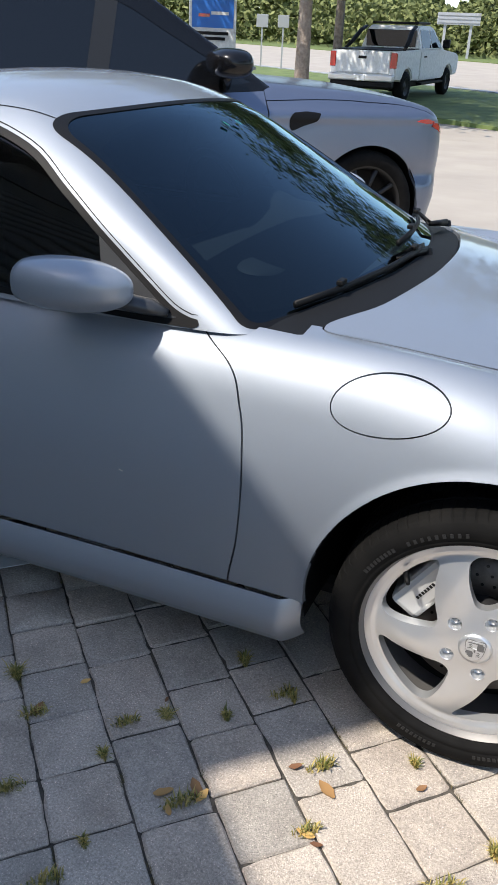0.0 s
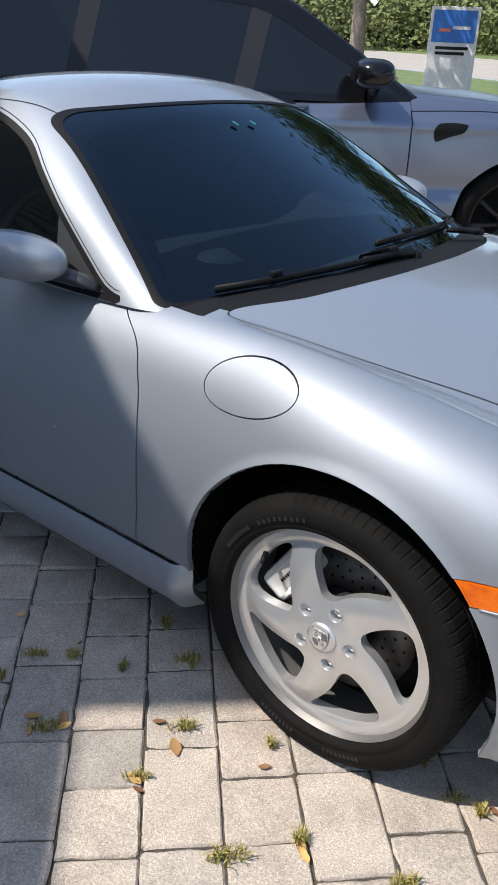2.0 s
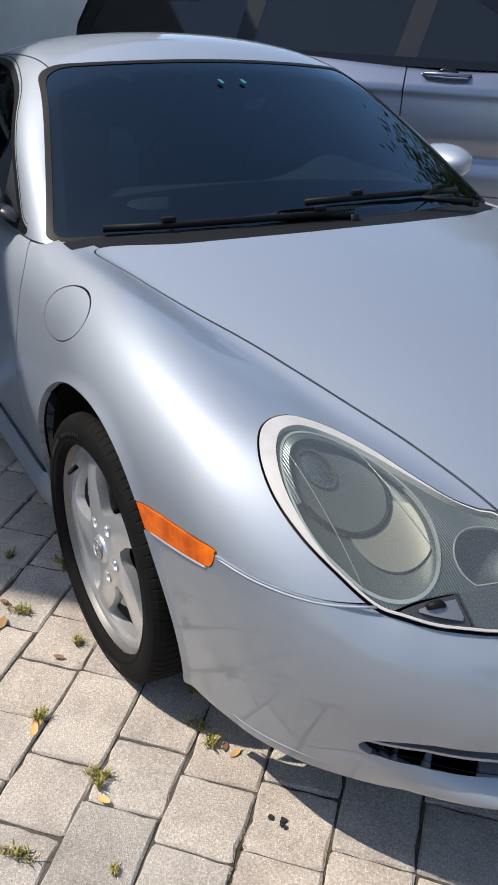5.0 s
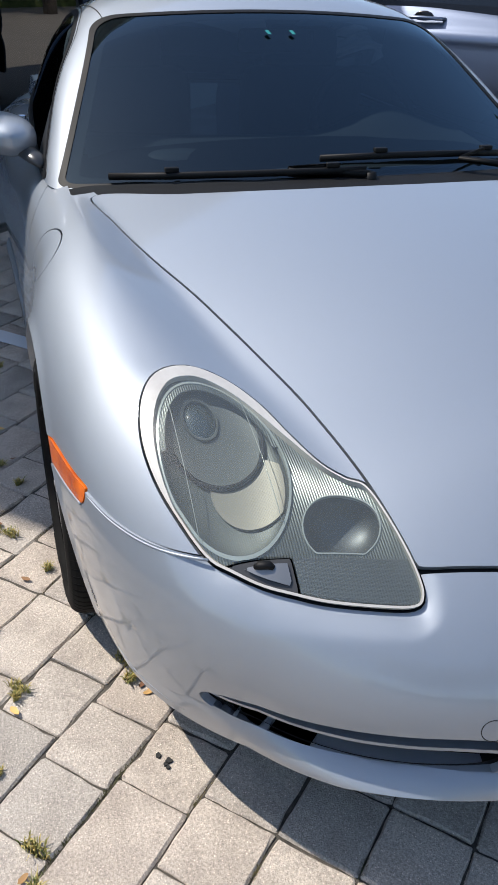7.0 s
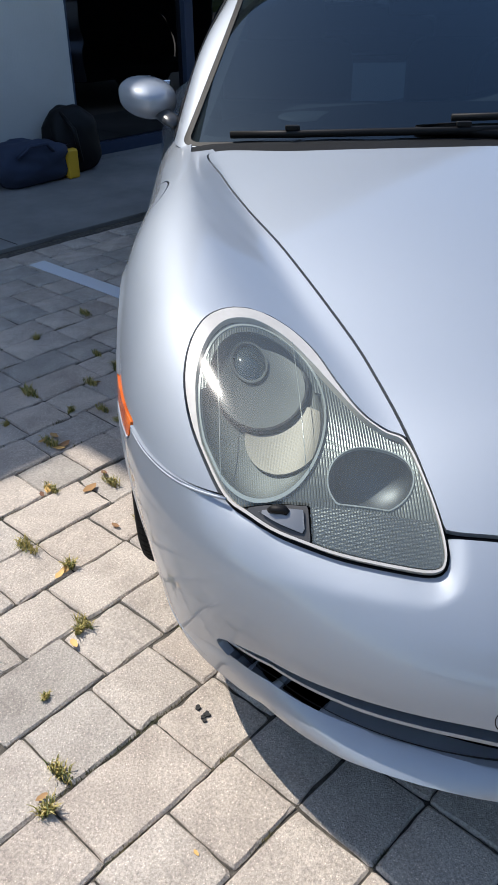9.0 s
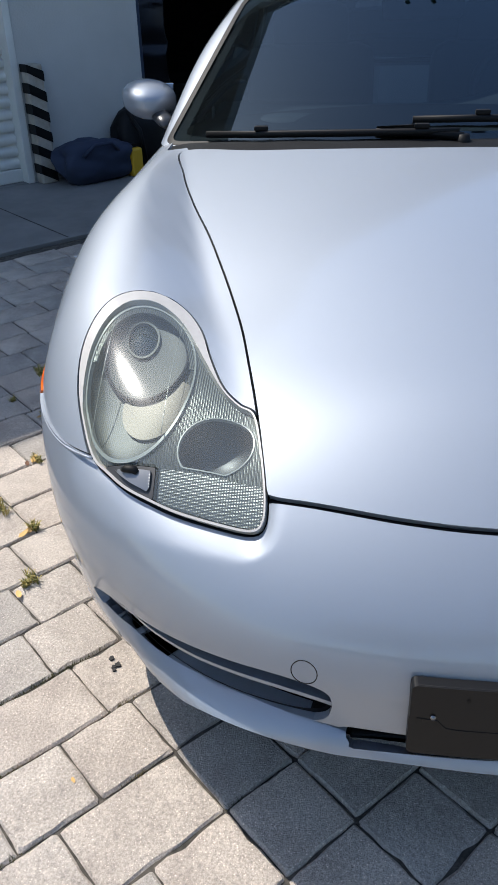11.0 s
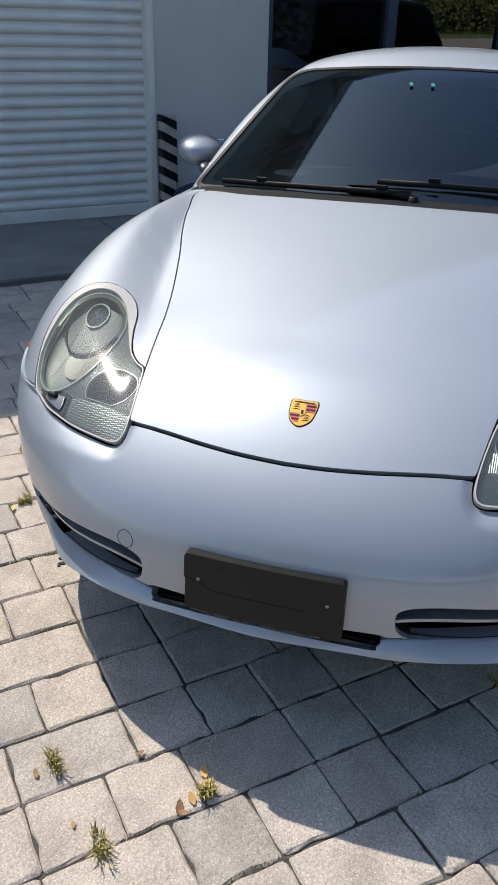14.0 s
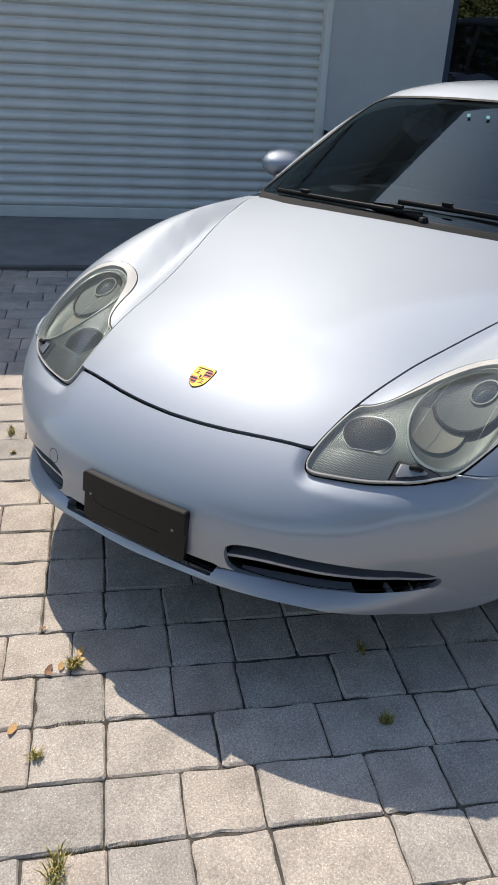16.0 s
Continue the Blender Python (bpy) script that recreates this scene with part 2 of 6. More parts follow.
vary(FENCEWOOD, 9.0, (0.085, 0.078, 0.07), (0.15, 0.138, 0.125))
bump(FENCEWOOD, 60.0, 0.4, 0.003)
SUVPAINT = material("satin_blue_grey_paint", (0.165, 0.195, 0.262), 0.36, 0.75, Coat_Weight=0.5, Coat_Roughness=0.15)
GLOSSBLACK = material("gloss_black", (0.006, 0.006, 0.007), 0.2, 0.0, Specular_IOR_Level=0.35)
RIMBLACK = material("satin_black_rim", (0.012, 0.012, 0.013), 0.45, Specular_IOR_Level=0.35)
CHROMEBAR = material("bright_bumper_steel", (0.62, 0.63, 0.64), 0.3, 0.6)
SUVGLASS = material("suv_privacy_glass", (0.006, 0.007, 0.009), 0.04)
PILLAR = material("satin_pillar_trim", (0.022, 0.024, 0.028), 0.5, Specular_IOR_Level=0.25)
TAILRED = material("red_lamp", (0.5, 0.03, 0.02), 0.15, 0.0, Coat_Weight=0.7)
BARK = material("tree_bark", (0.24, 0.19, 0.15), 0.95)
vary(BARK, 9.0, (0.16, 0.125, 0.10), (0.32, 0.27, 0.22))
bump(BARK, 25.0, 1.0, 0.03)
LEAF = material("tree_leaves", (0.09, 0.14, 0.04), 0.75, 0.0, Specular_IOR_Level=0.25)
_li = node(LEAF, "NewGeometry")
_lr = node(LEAF, "ValToRGB")
_lr.color_ramp.elements[0].color, _lr.color_ramp.elements[1].color = (0.026, 0.042, 0.011, 1), (0.115, 0.14, 0.042, 1)
link(LEAF, _li.outputs["Random Per Island"], _lr.inputs[0])
link(LEAF, _lr.outputs[0], LEAF.node_tree.nodes["Principled BSDF"].inputs["Base Color"])
# lighter, flatter copy of LEAF: sunlight and distance haze mixed into its colours
WOODLEAF = material("sunlit_wood_leaves", (0.12, 0.15, 0.05), 0.85, 0.0, Specular_IOR_Level=0.2)
_wi = node(WOODLEAF, "NewGeometry")
_wr = node(WOODLEAF, "ValToRGB")
_wr.color_ramp.elements[0].color, _wr.color_ramp.elements[1].color = (0.085, 0.105, 0.04, 1), (0.20, 0.22, 0.085, 1)
link(WOODLEAF, _wi.outputs["Random Per Island"], _wr.inputs[0])
link(WOODLEAF, _wr.outputs[0], WOODLEAF.node_tree.nodes["Principled BSDF"].inputs["Base Color"])
LAWN = material("lawn", (0.10, 0.15, 0.04), 0.9)
vary(LAWN, 2.0, (0.07, 0.11, 0.03), (0.15, 0.19, 0.06))
BLADE = material("grass_blades", (0.12, 0.16, 0.04), 0.6)
_gi = node(BLADE, "NewGeometry")
_gr = node(BLADE, "ValToRGB")
_gr.color_ramp.elements[0].color, _gr.color_ramp.elements[1].color = (0.09, 0.115, 0.02, 1), (0.50, 0.38, 0.12, 1)
link(BLADE, _gi.outputs["Random Per Island"], _gr.inputs[0])
link(BLADE, _gr.outputs[0], BLADE.node_tree.nodes["Principled BSDF"].inputs["Base Color"])
MOSS = material("joint_moss", (0.06, 0.07, 0.025), 0.9)
vary(MOSS, 12.0, (0.03, 0.045, 0.015), (0.16, 0.12, 0.05))
DEADLEAF = material("dry_leaf", (0.45, 0.25, 0.10), 0.7)
_di = node(DEADLEAF, "ObjectInfo")
_dr = node(DEADLEAF, "ValToRGB")
_dr.color_ramp.elements[0].color, _dr.color_ramp.elements[1].color = (0.16, 0.07, 0.035, 1), (0.68, 0.42, 0.14, 1)
link(DEADLEAF, _di.outputs["Random"], _dr.inputs[0])
link(DEADLEAF, _dr.outputs[0], DEADLEAF.node_tree.nodes["Principled BSDF"].inputs["Base Color"])
SIGNBLUE = material("sign_blue", (0.02, 0.15, 0.55), 0.4)
STAINBLACK = material("dried_tar", (0.012, 0.012, 0.012), 0.7)
GREYMETAL = material("grey_sign_metal", (0.35, 0.36, 0.37), 0.5, 0.3)


# ---------------------------------------------------------------- mesh helpers
def part(name, bm, mat, parent=None, label="", smooth=False):
    me = bpy.data.meshes.new(name)
    bm.to_mesh(me)
    bm.free()
    me.materials.append(mat)
    if smooth:
        me.polygons.foreach_set("use_smooth", [True] * len(me.polygons))
    ob = new(name, me)
    if parent:
        ob.parent = parent
    if label:
        ob["label"] = label
    return ob


def raw(name, verts, faces, mat, parent=None, label="", normals=None, smooth=True):
    me = bpy.data.meshes.new(name)
    me.from_pydata([tuple(v) for v in verts], [], [tuple(int(i) for i in f) for f in faces])
    me.materials.append(mat)
    if smooth:
        me.polygons.foreach_set("use_smooth", [True] * len(me.polygons))
    if normals is not None:
        me.normals_split_custom_set_from_vertices([tuple(n) for n in normals])
    ob = new(name, me)
    if parent:
        ob.parent = parent
    if label:
        ob["label"] = label
    return ob


def box(bm, x0, x1, y0, y1, z0, z1, bevel=0.0, m=None):
    r = bmesh.ops.create_cube(bm, size=1)["verts"]
    for v in r:
        v.co = Vector(((x0 + x1) / 2 + v.co.x * (x1 - x0), (y0 + y1) / 2 + v.co.y * (y1 - y0), (z0 + z1) / 2 + v.co.z * (z1 - z0)))
    if bevel:
        es = list({e for v in r for e in v.link_edges})
        out = bmesh.ops.bevel(bm, geom=es, offset=bevel, segments=2, affect="EDGES", profile=0.5)
        r = list({v for f in out["faces"] for v in f.verts} | {v for v in r if v.is_valid})
    if m is not None:
        bmesh.ops.transform(bm, matrix=m, verts=r)
    return r


def boxpart(name, dims, mat, parent=None, label="", bevel=0.0, m=None):
    bm = bmesh.new()
    box(bm, *dims, bevel=bevel, m=m)
    return part(name, bm, mat, parent, label)


def empty(name, label, category, m=None, group="", kind=""):
    ob = tagged(new(name), label, category, group, kind)
    if m is not None:
        ob.matrix_world = m
    return ob


def curve(*pts):
    """A smooth function through (x, y) pairs, held at its ends."""
    xs, ys = np.array(pts, float).T
    h = np.diff(xs)
    d = np.diff(ys) / h
    k = np.zeros(len(xs))
    k[1:-1] = (d[:-1] * h[1:] + d[1:] * h[:-1]) / (h[1:] + h[:-1])
    k[0], k[-1] = d[0], d[-1]

    def at(x):
        x = np.clip(x, xs[0], xs[-1])
        i = np.clip(np.searchsorted(xs, x) - 1, 0, len(h) - 1)
        t = (x - xs[i]) / h[i]
        return (2 * t**3 - 3 * t**2 + 1) * ys[i] + (t**3 - 2 * t**2 + t) * h[i] * k[i] + (3 * t**2 - 2 * t**3) * ys[i + 1] + (t**3 - t**2) * h[i] * k[i + 1]

    return at


def smax(a, b, k):
    h = np.clip(0.5 + 0.5 * (a - b) / k, 0, 1)
    return b + (a - b) * h + k * h * (1 - h)


# ---------------------------------------------------------------- the sports car's skin
hood_z = curve((-2.9, 0.80), (-2.2, 0.86), (-1.2, 0.88), (-0.45, 0.882), (-0.3, 0.862), (0.0, 0.815), (0.3, 0.760), (0.5, 0.717), (0.7, 0.668), (0.85, 0.602), (1.0, 0.52))
edge_y = curve((-0.45, 0.65), (-0.2, 0.60), (0.0, 0.555), (0.3, 0.475), (0.64, 0.375), (0.8, 0.34), (1.0, 0.3))
edge_z = curve((-2.9, 0.80), (-1.2, 0.86), (-0.45, 0.838), (-0.2, 0.808), (0.0, 0.775), (0.3, 0.715), (0.64, 0.650), (0.8, 0.595), (1.0, 0.5))
crown_z = curve((-2.9, 0.72), (-2.3, 0.80), (-1.2, 0.84), (-0.45, 0.842), (-0.2, 0.832), (0.0, 0.808), (0.3, 0.745), (0.5, 0.695), (0.7, 0.625), (0.8, 0.575), (1.0, 0.45))
crown_y = curve((-2.9, 0.60), (-1.2, 0.70), (-0.4, 0.71), (0.0, 0.68), (0.3, 0.64), (0.6, 0.58), (1.0, 0.5))
wide = curve((-3.4, 0.70), (-3.0, 0.84), (-2.35, 0.888), (-1.7, 0.868), (-1.1, 0.848), (-0.53, 0.842), (-0.3, 0.842), (0.0, 0.856), (0.25, 0.832), (0.45, 0.795), (0.65, 0.728), (0.8, 0.65), (1.1, 0.40))


def body_f(p):
    x, y, z = p[..., 0], np.abs(p[..., 1]), p[..., 2]
    zc, ye, ze, zk, yk = hood_z(x), edge_y(x), edge_z(x), crown_z(x), crown_y(x)
    dome = zc - (zc - ze) * (y / ye) ** 2
    t = np.clip((y - ye) / np.maximum(yk - ye, 0.02), 0, 1)
    over = ze + (zk - ze) * t**2 * (3 - 2 * t) - 0.9 * np.maximum(y - yk, 0) ** 2
    slope = -2 * (zc - ze) / ye * (y - ye) * np.exp(-(((y - ye) / 0.05) ** 2))
    top = np.where(y < ye, dome, over + slope)
    side = wide(x) - 0.55 * np.maximum(z - 0.52, 0) ** 1.7 - 0.30 * np.maximum(0.5 - z, 0) ** 1.6 - 0.25 * np.maximum(0.2 - z, 0)
    u = np.maximum(z - 0.4, 0)
    nose = 0.984 - 2.6 * u**2 - 0.12 * u - 0.4 * np.maximum(0.4 - z, 0) ** 2 - 0.29 * y**2 - 0.42 * y**4 - 0.24 * np.maximum(0.56 - z, 0) * np.clip((y - 0.25) / 0.33, 0, 1) ** 2
    tail = -3.43 + 0.28 * y**2 + 0.5 * np.maximum(z - 0.55, 0) ** 2
    f = smax(z - top, y - side, 0.12)
    f = smax(f, (x - nose) * 0.9, 0.09)
    return smax(f, tail - x, 0.15)


def grad(f, p, e=1e-4):
    g = np.stack([f(p + np.eye(3)[i] * e) - f(p - np.eye(3)[i] * e) for i in range(3)], -1)
    return g / np.maximum(np.linalg.norm(g, axis=-1, keepdims=True), 1e-9)


def skin(f, origins, ways, far=2.5):
    """Points where rays from inside leave the solid f < 0."""
    lo, hi = np.zeros(origins.shape[:-1]), np.full(origins.shape[:-1], far)
    for _ in range(30):
        mid = (lo + hi) / 2
        inside = f(origins + mid[..., None] * ways) < 0
        lo, hi = np.where(inside, mid, lo), np.where(inside, hi, mid)
    return origins + lo[..., None] * ways


def hull_grid(f, x_back, x_front, z0, nx, nfan, na, a0):
    """A half hull (y < 0): slices from the back to x_front, then a fan round the nose."""
    ang = np.radians(np.linspace(a0, 90, na))
    o, w = [], []
    for x in (nx if hasattr(nx, "__len__") else np.linspace(x_back, x_front, nx)):
        o.append(np.tile([x, 0, z0], (na, 1)))
        w.append(np.stack([0 * ang, -np.cos(ang), np.sin(ang)], 1))
    for b in np.radians(np.linspace(0, 90, nfan + 1)[1:]):
        o.append(np.tile([x_front, 0, z0], (na, 1)))
        w.append(np.stack([np.cos(ang) * math.sin(b), -np.cos(ang) * math.cos(b), np.sin(ang)], 1))
    o, w = np.array(o), np.array(w)
    p = skin(f, o, w)
    i, j = np.meshgrid(np.arange(o.shape[0] - 1), np.arange(na - 1), indexing="ij")
    a = i * na + j
    q = np.stack([a, a + 1, a + na + 1, a + na], -1).reshape(-1, 4)
    return p.reshape(-1, 3), np.concatenate([q[:, [0, 2, 1]], q[:, [0, 3, 2]]])


def clip(v, t, d):
    """The part of the triangles where d < 0, cut along d = 0."""
    keep = (d[t] < 0).sum(1)
    out = [t[keep == 3]]
    nv, nxt, cut = [v], len(v), {}
    extra, new_t = [], []

    def at(a, b):
        nonlocal nxt
        key = (a, b) if a < b else (b, a)
        if key not in cut:
            s = d[a] / (d[a] - d[b])
            extra.append(v[a] + s * (v[b] - v[a]))
            cut[key] = nxt
            nxt += 1
        return cut[key]

    for tri in t[(keep == 1) | (keep == 2)]:
        ins = [d[k] < 0 for k in tri]
        if sum(ins) == 1:
            k = ins.index(True)
            a, b, c = tri[k], tri[(k + 1) % 3], tri[(k + 2) % 3]
            new_t.append((a, at(a, b), at(a, c)))
        else:
            k = ins.index(False)
            a, b, c = tri[k], tri[(k + 1) % 3], tri[(k + 2) % 3]
            ab, ac = at(a, b), at(a, c)
            new_t += [(ab, b, c), (ab, c, ac)]
    if extra:
        v = np.concatenate([v, np.array(extra)])
    if new_t:
        out.append(np.array(new_t))
    t = np.concatenate(out).astype(int)
    used, inv = np.unique(t, return_inverse=True)
    return v[used], inv.reshape(-1, 3)

CANOPY_N, CANOPY_S, CANOPY_Z = -3.69, -1.12, 4.6

def loop(*pts, closed=True, fine=8):
    """A dense smooth line through points of a plane."""
    p = np.array(pts, float)
    n = len(p)
    out = []
    for i in range(n if closed else n - 1):
        a, b, c, d = (p[(i + k) % n] if closed else p[min(max(i + k, 0), n - 1)] for k in (-1, 0, 1, 2))
        for t in np.arange(fine) / fine:
            out.append(0.5 * (2 * b + (c - a) * t + (2 * a - 5 * b + 4 * c - d) * t**2 + (3 * b - a - 3 * c + d) * t**3))
    if not closed:
        out.append(p[-1])
    return np.array(out)


def within(poly, u, v):
    """Signed distance of the points (u, v) from a closed line: minus inside."""
    q = np.stack([u, v], -1)
    best, odd = np.full(len(q), 9.0), np.zeros(len(q), bool)
    for a, b in zip(poly, np.roll(poly, -1, 0)):
        ab = b - a
        t = np.clip(((q - a) @ ab) / max(ab @ ab, 1e-12), 0, 1)
        best = np.minimum(best, np.linalg.norm(q - a - t[:, None] * ab, axis=1))
        cross = (a[1] > q[:, 1]) != (b[1] > q[:, 1])
        odd ^= cross & (q[:, 0] < a[0] + (q[:, 1] - a[1]) * ab[0] / (ab[1] if abs(ab[1]) > 1e-12 else 1e-12))
    return np.where(odd, -best, best)


def panel(name, base, f, cuts, mat, parent, label="", lift=0.0, edge=0.014, side=-1, both=False):
    """A sheet of the skin: the half hull cut by signed-distance functions, turned in at its edges."""
    v, t = base
    for d in cuts:
        if len(t):
            v, t = clip(v, t, d(v))
    n = grad(f, v)
    v = v + n * (lift(v)[:, None] if callable(lift) else lift)
    if callable(lift):
        fn = np.cross(v[t[:, 1]] - v[t[:, 0]], v[t[:, 2]] - v[t[:, 0]])
        n = np.zeros_like(v)
        for k in range(3):
            np.add.at(n, t[:, k], fn)
        n /= np.maximum(np.linalg.norm(n, axis=1, keepdims=True), 1e-9)
    inward = n
    if callable(lift):
        smooth_n = grad(f, v)
        inward = np.where((n * smooth_n).sum(1, keepdims=True) > 0.5, n, smooth_n)
    if edge:
        e = np.sort(np.concatenate([t[:, [0, 1]], t[:, [1, 2]], t[:, [2, 0]]]), axis=1)
        u, counts = np.unique(e, axis=0, return_counts=True)
        rim = {tuple(k) for k in u[counts == 1]}
        half = np.concatenate([t[:, [0, 1]], t[:, [1, 2]], t[:, [2, 0]]])
        bd = [h for h in half if (min(h), max(h)) in rim and not (abs(v[h[0], 1]) < 1e-3 and abs(v[h[1], 1]) < 1e-3)]
        if bd:
            bd = np.array(bd)
            k = len(v)
            v = np.concatenate([v, v[bd[:, 0]], v[bd[:, 1]], v[bd[:, 0]] - inward[bd[:, 0]] * edge, v[bd[:, 1]] - inward[bd[:, 1]] * edge])
            m = len(bd)
            i = np.arange(m)
            t = np.concatenate([t, np.stack([k + i, k + 2 * m + i, k + m + i], 1), np.stack([k + m + i, k + 2 * m + i, k + 3 * m + i], 1)])
            n = np.concatenate([n, np.zeros((4 * m, 3))])
    flip = np.array([1, -1, 1])
    if both:
        k = len(v)
        v, t, n = np.concatenate([v, v * flip]), np.concatenate([t, t[:, ::-1] + k]), np.concatenate([n, n * flip])
    elif side > 0:
        v, t, n = v * flip, t[:, ::-1], n * flip
    return raw(name, v, t, mat, parent, label, normals=n)


def tube(name, pts, radius, mat, parent=None, label="", seg=8, flat=1.0):
    """A round bar through points."""
    p = np.array(pts, float)
    r = np.broadcast_to(radius, len(p))
    vs, fs = [], []
    for i in range(len(p)):
        d = Vector(p[min(i + 1, len(p) - 1)] - p[max(i - 1, 0)]).normalized()
        a = d.cross(Vector((0, 0, 1)) if abs(d.z) < 0.9 else Vector((1, 0, 0))).normalized()
        b = a.cross(d)
        for k in range(seg):
            w = 2 * math.pi * k / seg
            vs.append(Vector(p[i]) + (math.cos(w) * a + flat * math.sin(w) * b) * float(r[i]))
    for i in range(len(p) - 1):
        for k in range(seg):
            fs.append((i * seg + k, i * seg + (k + 1) % seg, (i + 1) * seg + (k + 1) % seg, (i + 1) * seg + k))
    fs += [tuple(range(seg))[::-1], tuple((len(p) - 1) * seg + k for k in range(seg))]
    return raw(name, vs, fs, mat, parent, label)


def lathe(name, profile, mat, parent=None, label="", seg=64, bump=None):
    """A ring about y: profile of (radius, y); bump(angle, index) is added to the radius."""
    prof = np.array(profile, float)
    vs, fs = [], []
    for k in range(seg):
        w = 2 * math.pi * k / seg
        for i, (r, y) in enumerate(prof):
            q = r + (bump(w, i, k) if bump else 0.0)
            vs.append((q * math.cos(w), y, q * math.sin(w)))
    m = len(prof)
    for k in range(seg):
        for i in range(m - 1):
            a, b = k * m + i, ((k + 1) % seg) * m + i
            fs.append((a, a + 1, b + 1, b))
    return raw(name, vs, fs, mat, parent, label)


# ---------------------------------------------------------------- the sports car
car = empty("sports_car", "silver two-door sports coupe with tinted glass parked on pavers", "car")
SKIN = hull_grid(body_f, -3.3, 0.45, 0.42, np.concatenate([np.linspace(-3.3, -1.15, 45), np.linspace(-1.14, 0.45, 165)]), 130, 180, -38.0)


def patch(f, us, ws, make):
    """A fine sheet of the skin, met by parallel rays from inside."""
    u, w = np.meshgrid(us, ws, indexing="ij")
    o, way = make(u.ravel(), w.ravel())
    p = skin(f, o, np.tile(way, (len(o), 1)), 1.2)
    m = len(ws)
    i, j = np.meshgrid(np.arange(len(us) - 1), np.arange(m - 1), indexing="ij")
    a = (i * m + j).ravel()
    q = np.stack([a, a + m, a + m + 1, a + 1], -1)
    return p, np.concatenate([q[:, [0, 1, 2]], q[:, [0, 2, 3]]])


LAMPSKIN = patch(body_f, np.arange(0.325, 0.872, 0.004), np.arange(-0.724, -0.315, 0.004), lambda u, w: (np.stack([u, w, 0 * u + 0.3], 1), (0.0, 0.0, 1.0)))
NOSESKIN = patch(body_f, np.arange(-0.72, 0.0001, 0.0045), np.arange(0.15, 0.46, 0.0035), lambda u, w: (np.stack([0 * u + 0.3, u, w], 1), (1.0, 0.0, 0.0)))
X, Y, Z = (lambda v: v[:, 0]), (lambda v: v[:, 1]), (lambda v: v[:, 2])
HOOD_EDGE = loop((-0.29, 0.3), (-0.29, 0.0), (-0.30, -0.2), (-0.345, -0.45), (-0.415, -0.648), (-0.236, -0.622), (-0.07, -0.575), (0.086, -0.52), (0.169, -0.493), (0.3, -0.453), (0.43, -0.418), (0.53, -0.397), (0.65, -0.373), (0.75, -0.3555), (0.786, -0.349), (0.793, -0.338), (0.803, -0.30), (0.836, -0.15), (0.849, 0.0), (0.849, 0.3), fine=8)
LAMP_EDGE = loop((0.485, -0.694), (0.42, -0.684), (0.372, -0.657), (0.350, -0.619), (0.350, -0.570), (0.382, -0.522), (0.442, -0.486), (0.525, -0.459), (0.590, -0.432), (0.628, -0.402), (0.652, -0.375), (0.718, -0.359), (0.79, -0.348), (0.824, -0.350), (0.834, -0.368), (0.822, -0.415), (0.798, -0.478), (0.774, -0.526), (0.747, -0.570), (0.715, -0.606), (0.685, -0.634), (0.636, -0.658), (0.560, -0.684))
gap = 0.0021


def hood_d(v):
    return np.maximum(within(HOOD_EDGE, X(v), Y(v)), 0.45 - Z(v))


def lamp_d(v):
    return np.maximum(within(LAMP_EDGE, X(v), Y(v)), 0.45 - Z(v))


def arch_d(v):
    a = np.hypot(X(v) - 0.002, Z(v) - 0.315) - 0.356
    return np.minimum(a, np.hypot(X(v) + 2.35, Z(v) - 0.32) - 0.362)


door_front = curve((0.2, -0.535), (0.285, -0.531), (0.41, -0.507), (0.6, -0.502), (0.7, -0.52), (0.778, -0.564), (0.823, -0.64), (0.9, -0.72))


def door_x(v):
    return X(v) - door_front(Z(v))


def seam_d(v):
    """Minus where the wing is, plus where the bumper is."""
    line = curve((0.2, 0.560), (0.465, 0.578), (0.55, 0.571), (0.64, 0.572), (0.70, 0.583))(X(v))
    return np.maximum(np.where(X(v) < 0.19, -0.05, line - Z(v)), X(v) - 0.70)


def cabin_d(v):
    """Minus inside the opening that the glasshouse covers."""
    return np.maximum(np.maximum(-0.70 - Y(v), X(v) + 0.44), 0.6 - Z(v))


FUEL_XZ = np.array([(-0.236 + 0.1105 * math.cos(a) + 0.006 * math.cos(2 * a), 0.753 + 0.0520 * math.sin(a) + 0.010 * math.cos(a)) for a in np.linspace(0, 2 * math.pi, 65)[:-1]])
MARKER = loop((0.215, 0.561), (0.30, 0.577), (0.38, 0.583), (0.455, 0.585), (0.468, 0.577), (0.466, 0.557), (0.455, 0.549), (0.40, 0.543), (0.33, 0.536), (0.215, 0.522), fine=3)
sill_top = 0.286


def rise(y):
    """How far the slots bend up by the plate and down at the flanks."""
    return curve((0.0, 0.0), (0.2, 0.008), (0.27, 0.019), (0.33, 0.016), (0.39, 0.006), (0.48, -0.013), (0.58, -0.029), (0.65, -0.030), (0.72, -0.018), (0.8, 0.0))(y)


def slot_line(w):
    return loop((0.250, 0.335), (0.249, 0.352), (0.258, 0.368), (0.30, 0.379), (0.39, 0.390), (0.48, 0.399), (0.58, 0.400), (0.628, 0.389), (0.652, 0.366), (0.644, 0.345), (0.60, 0.327), (0.55, 0.318), (0.47, 0.309), (0.40, 0.302), (0.33, 0.298), (0.285, 0.301), (0.258, 0.315), fine=6)


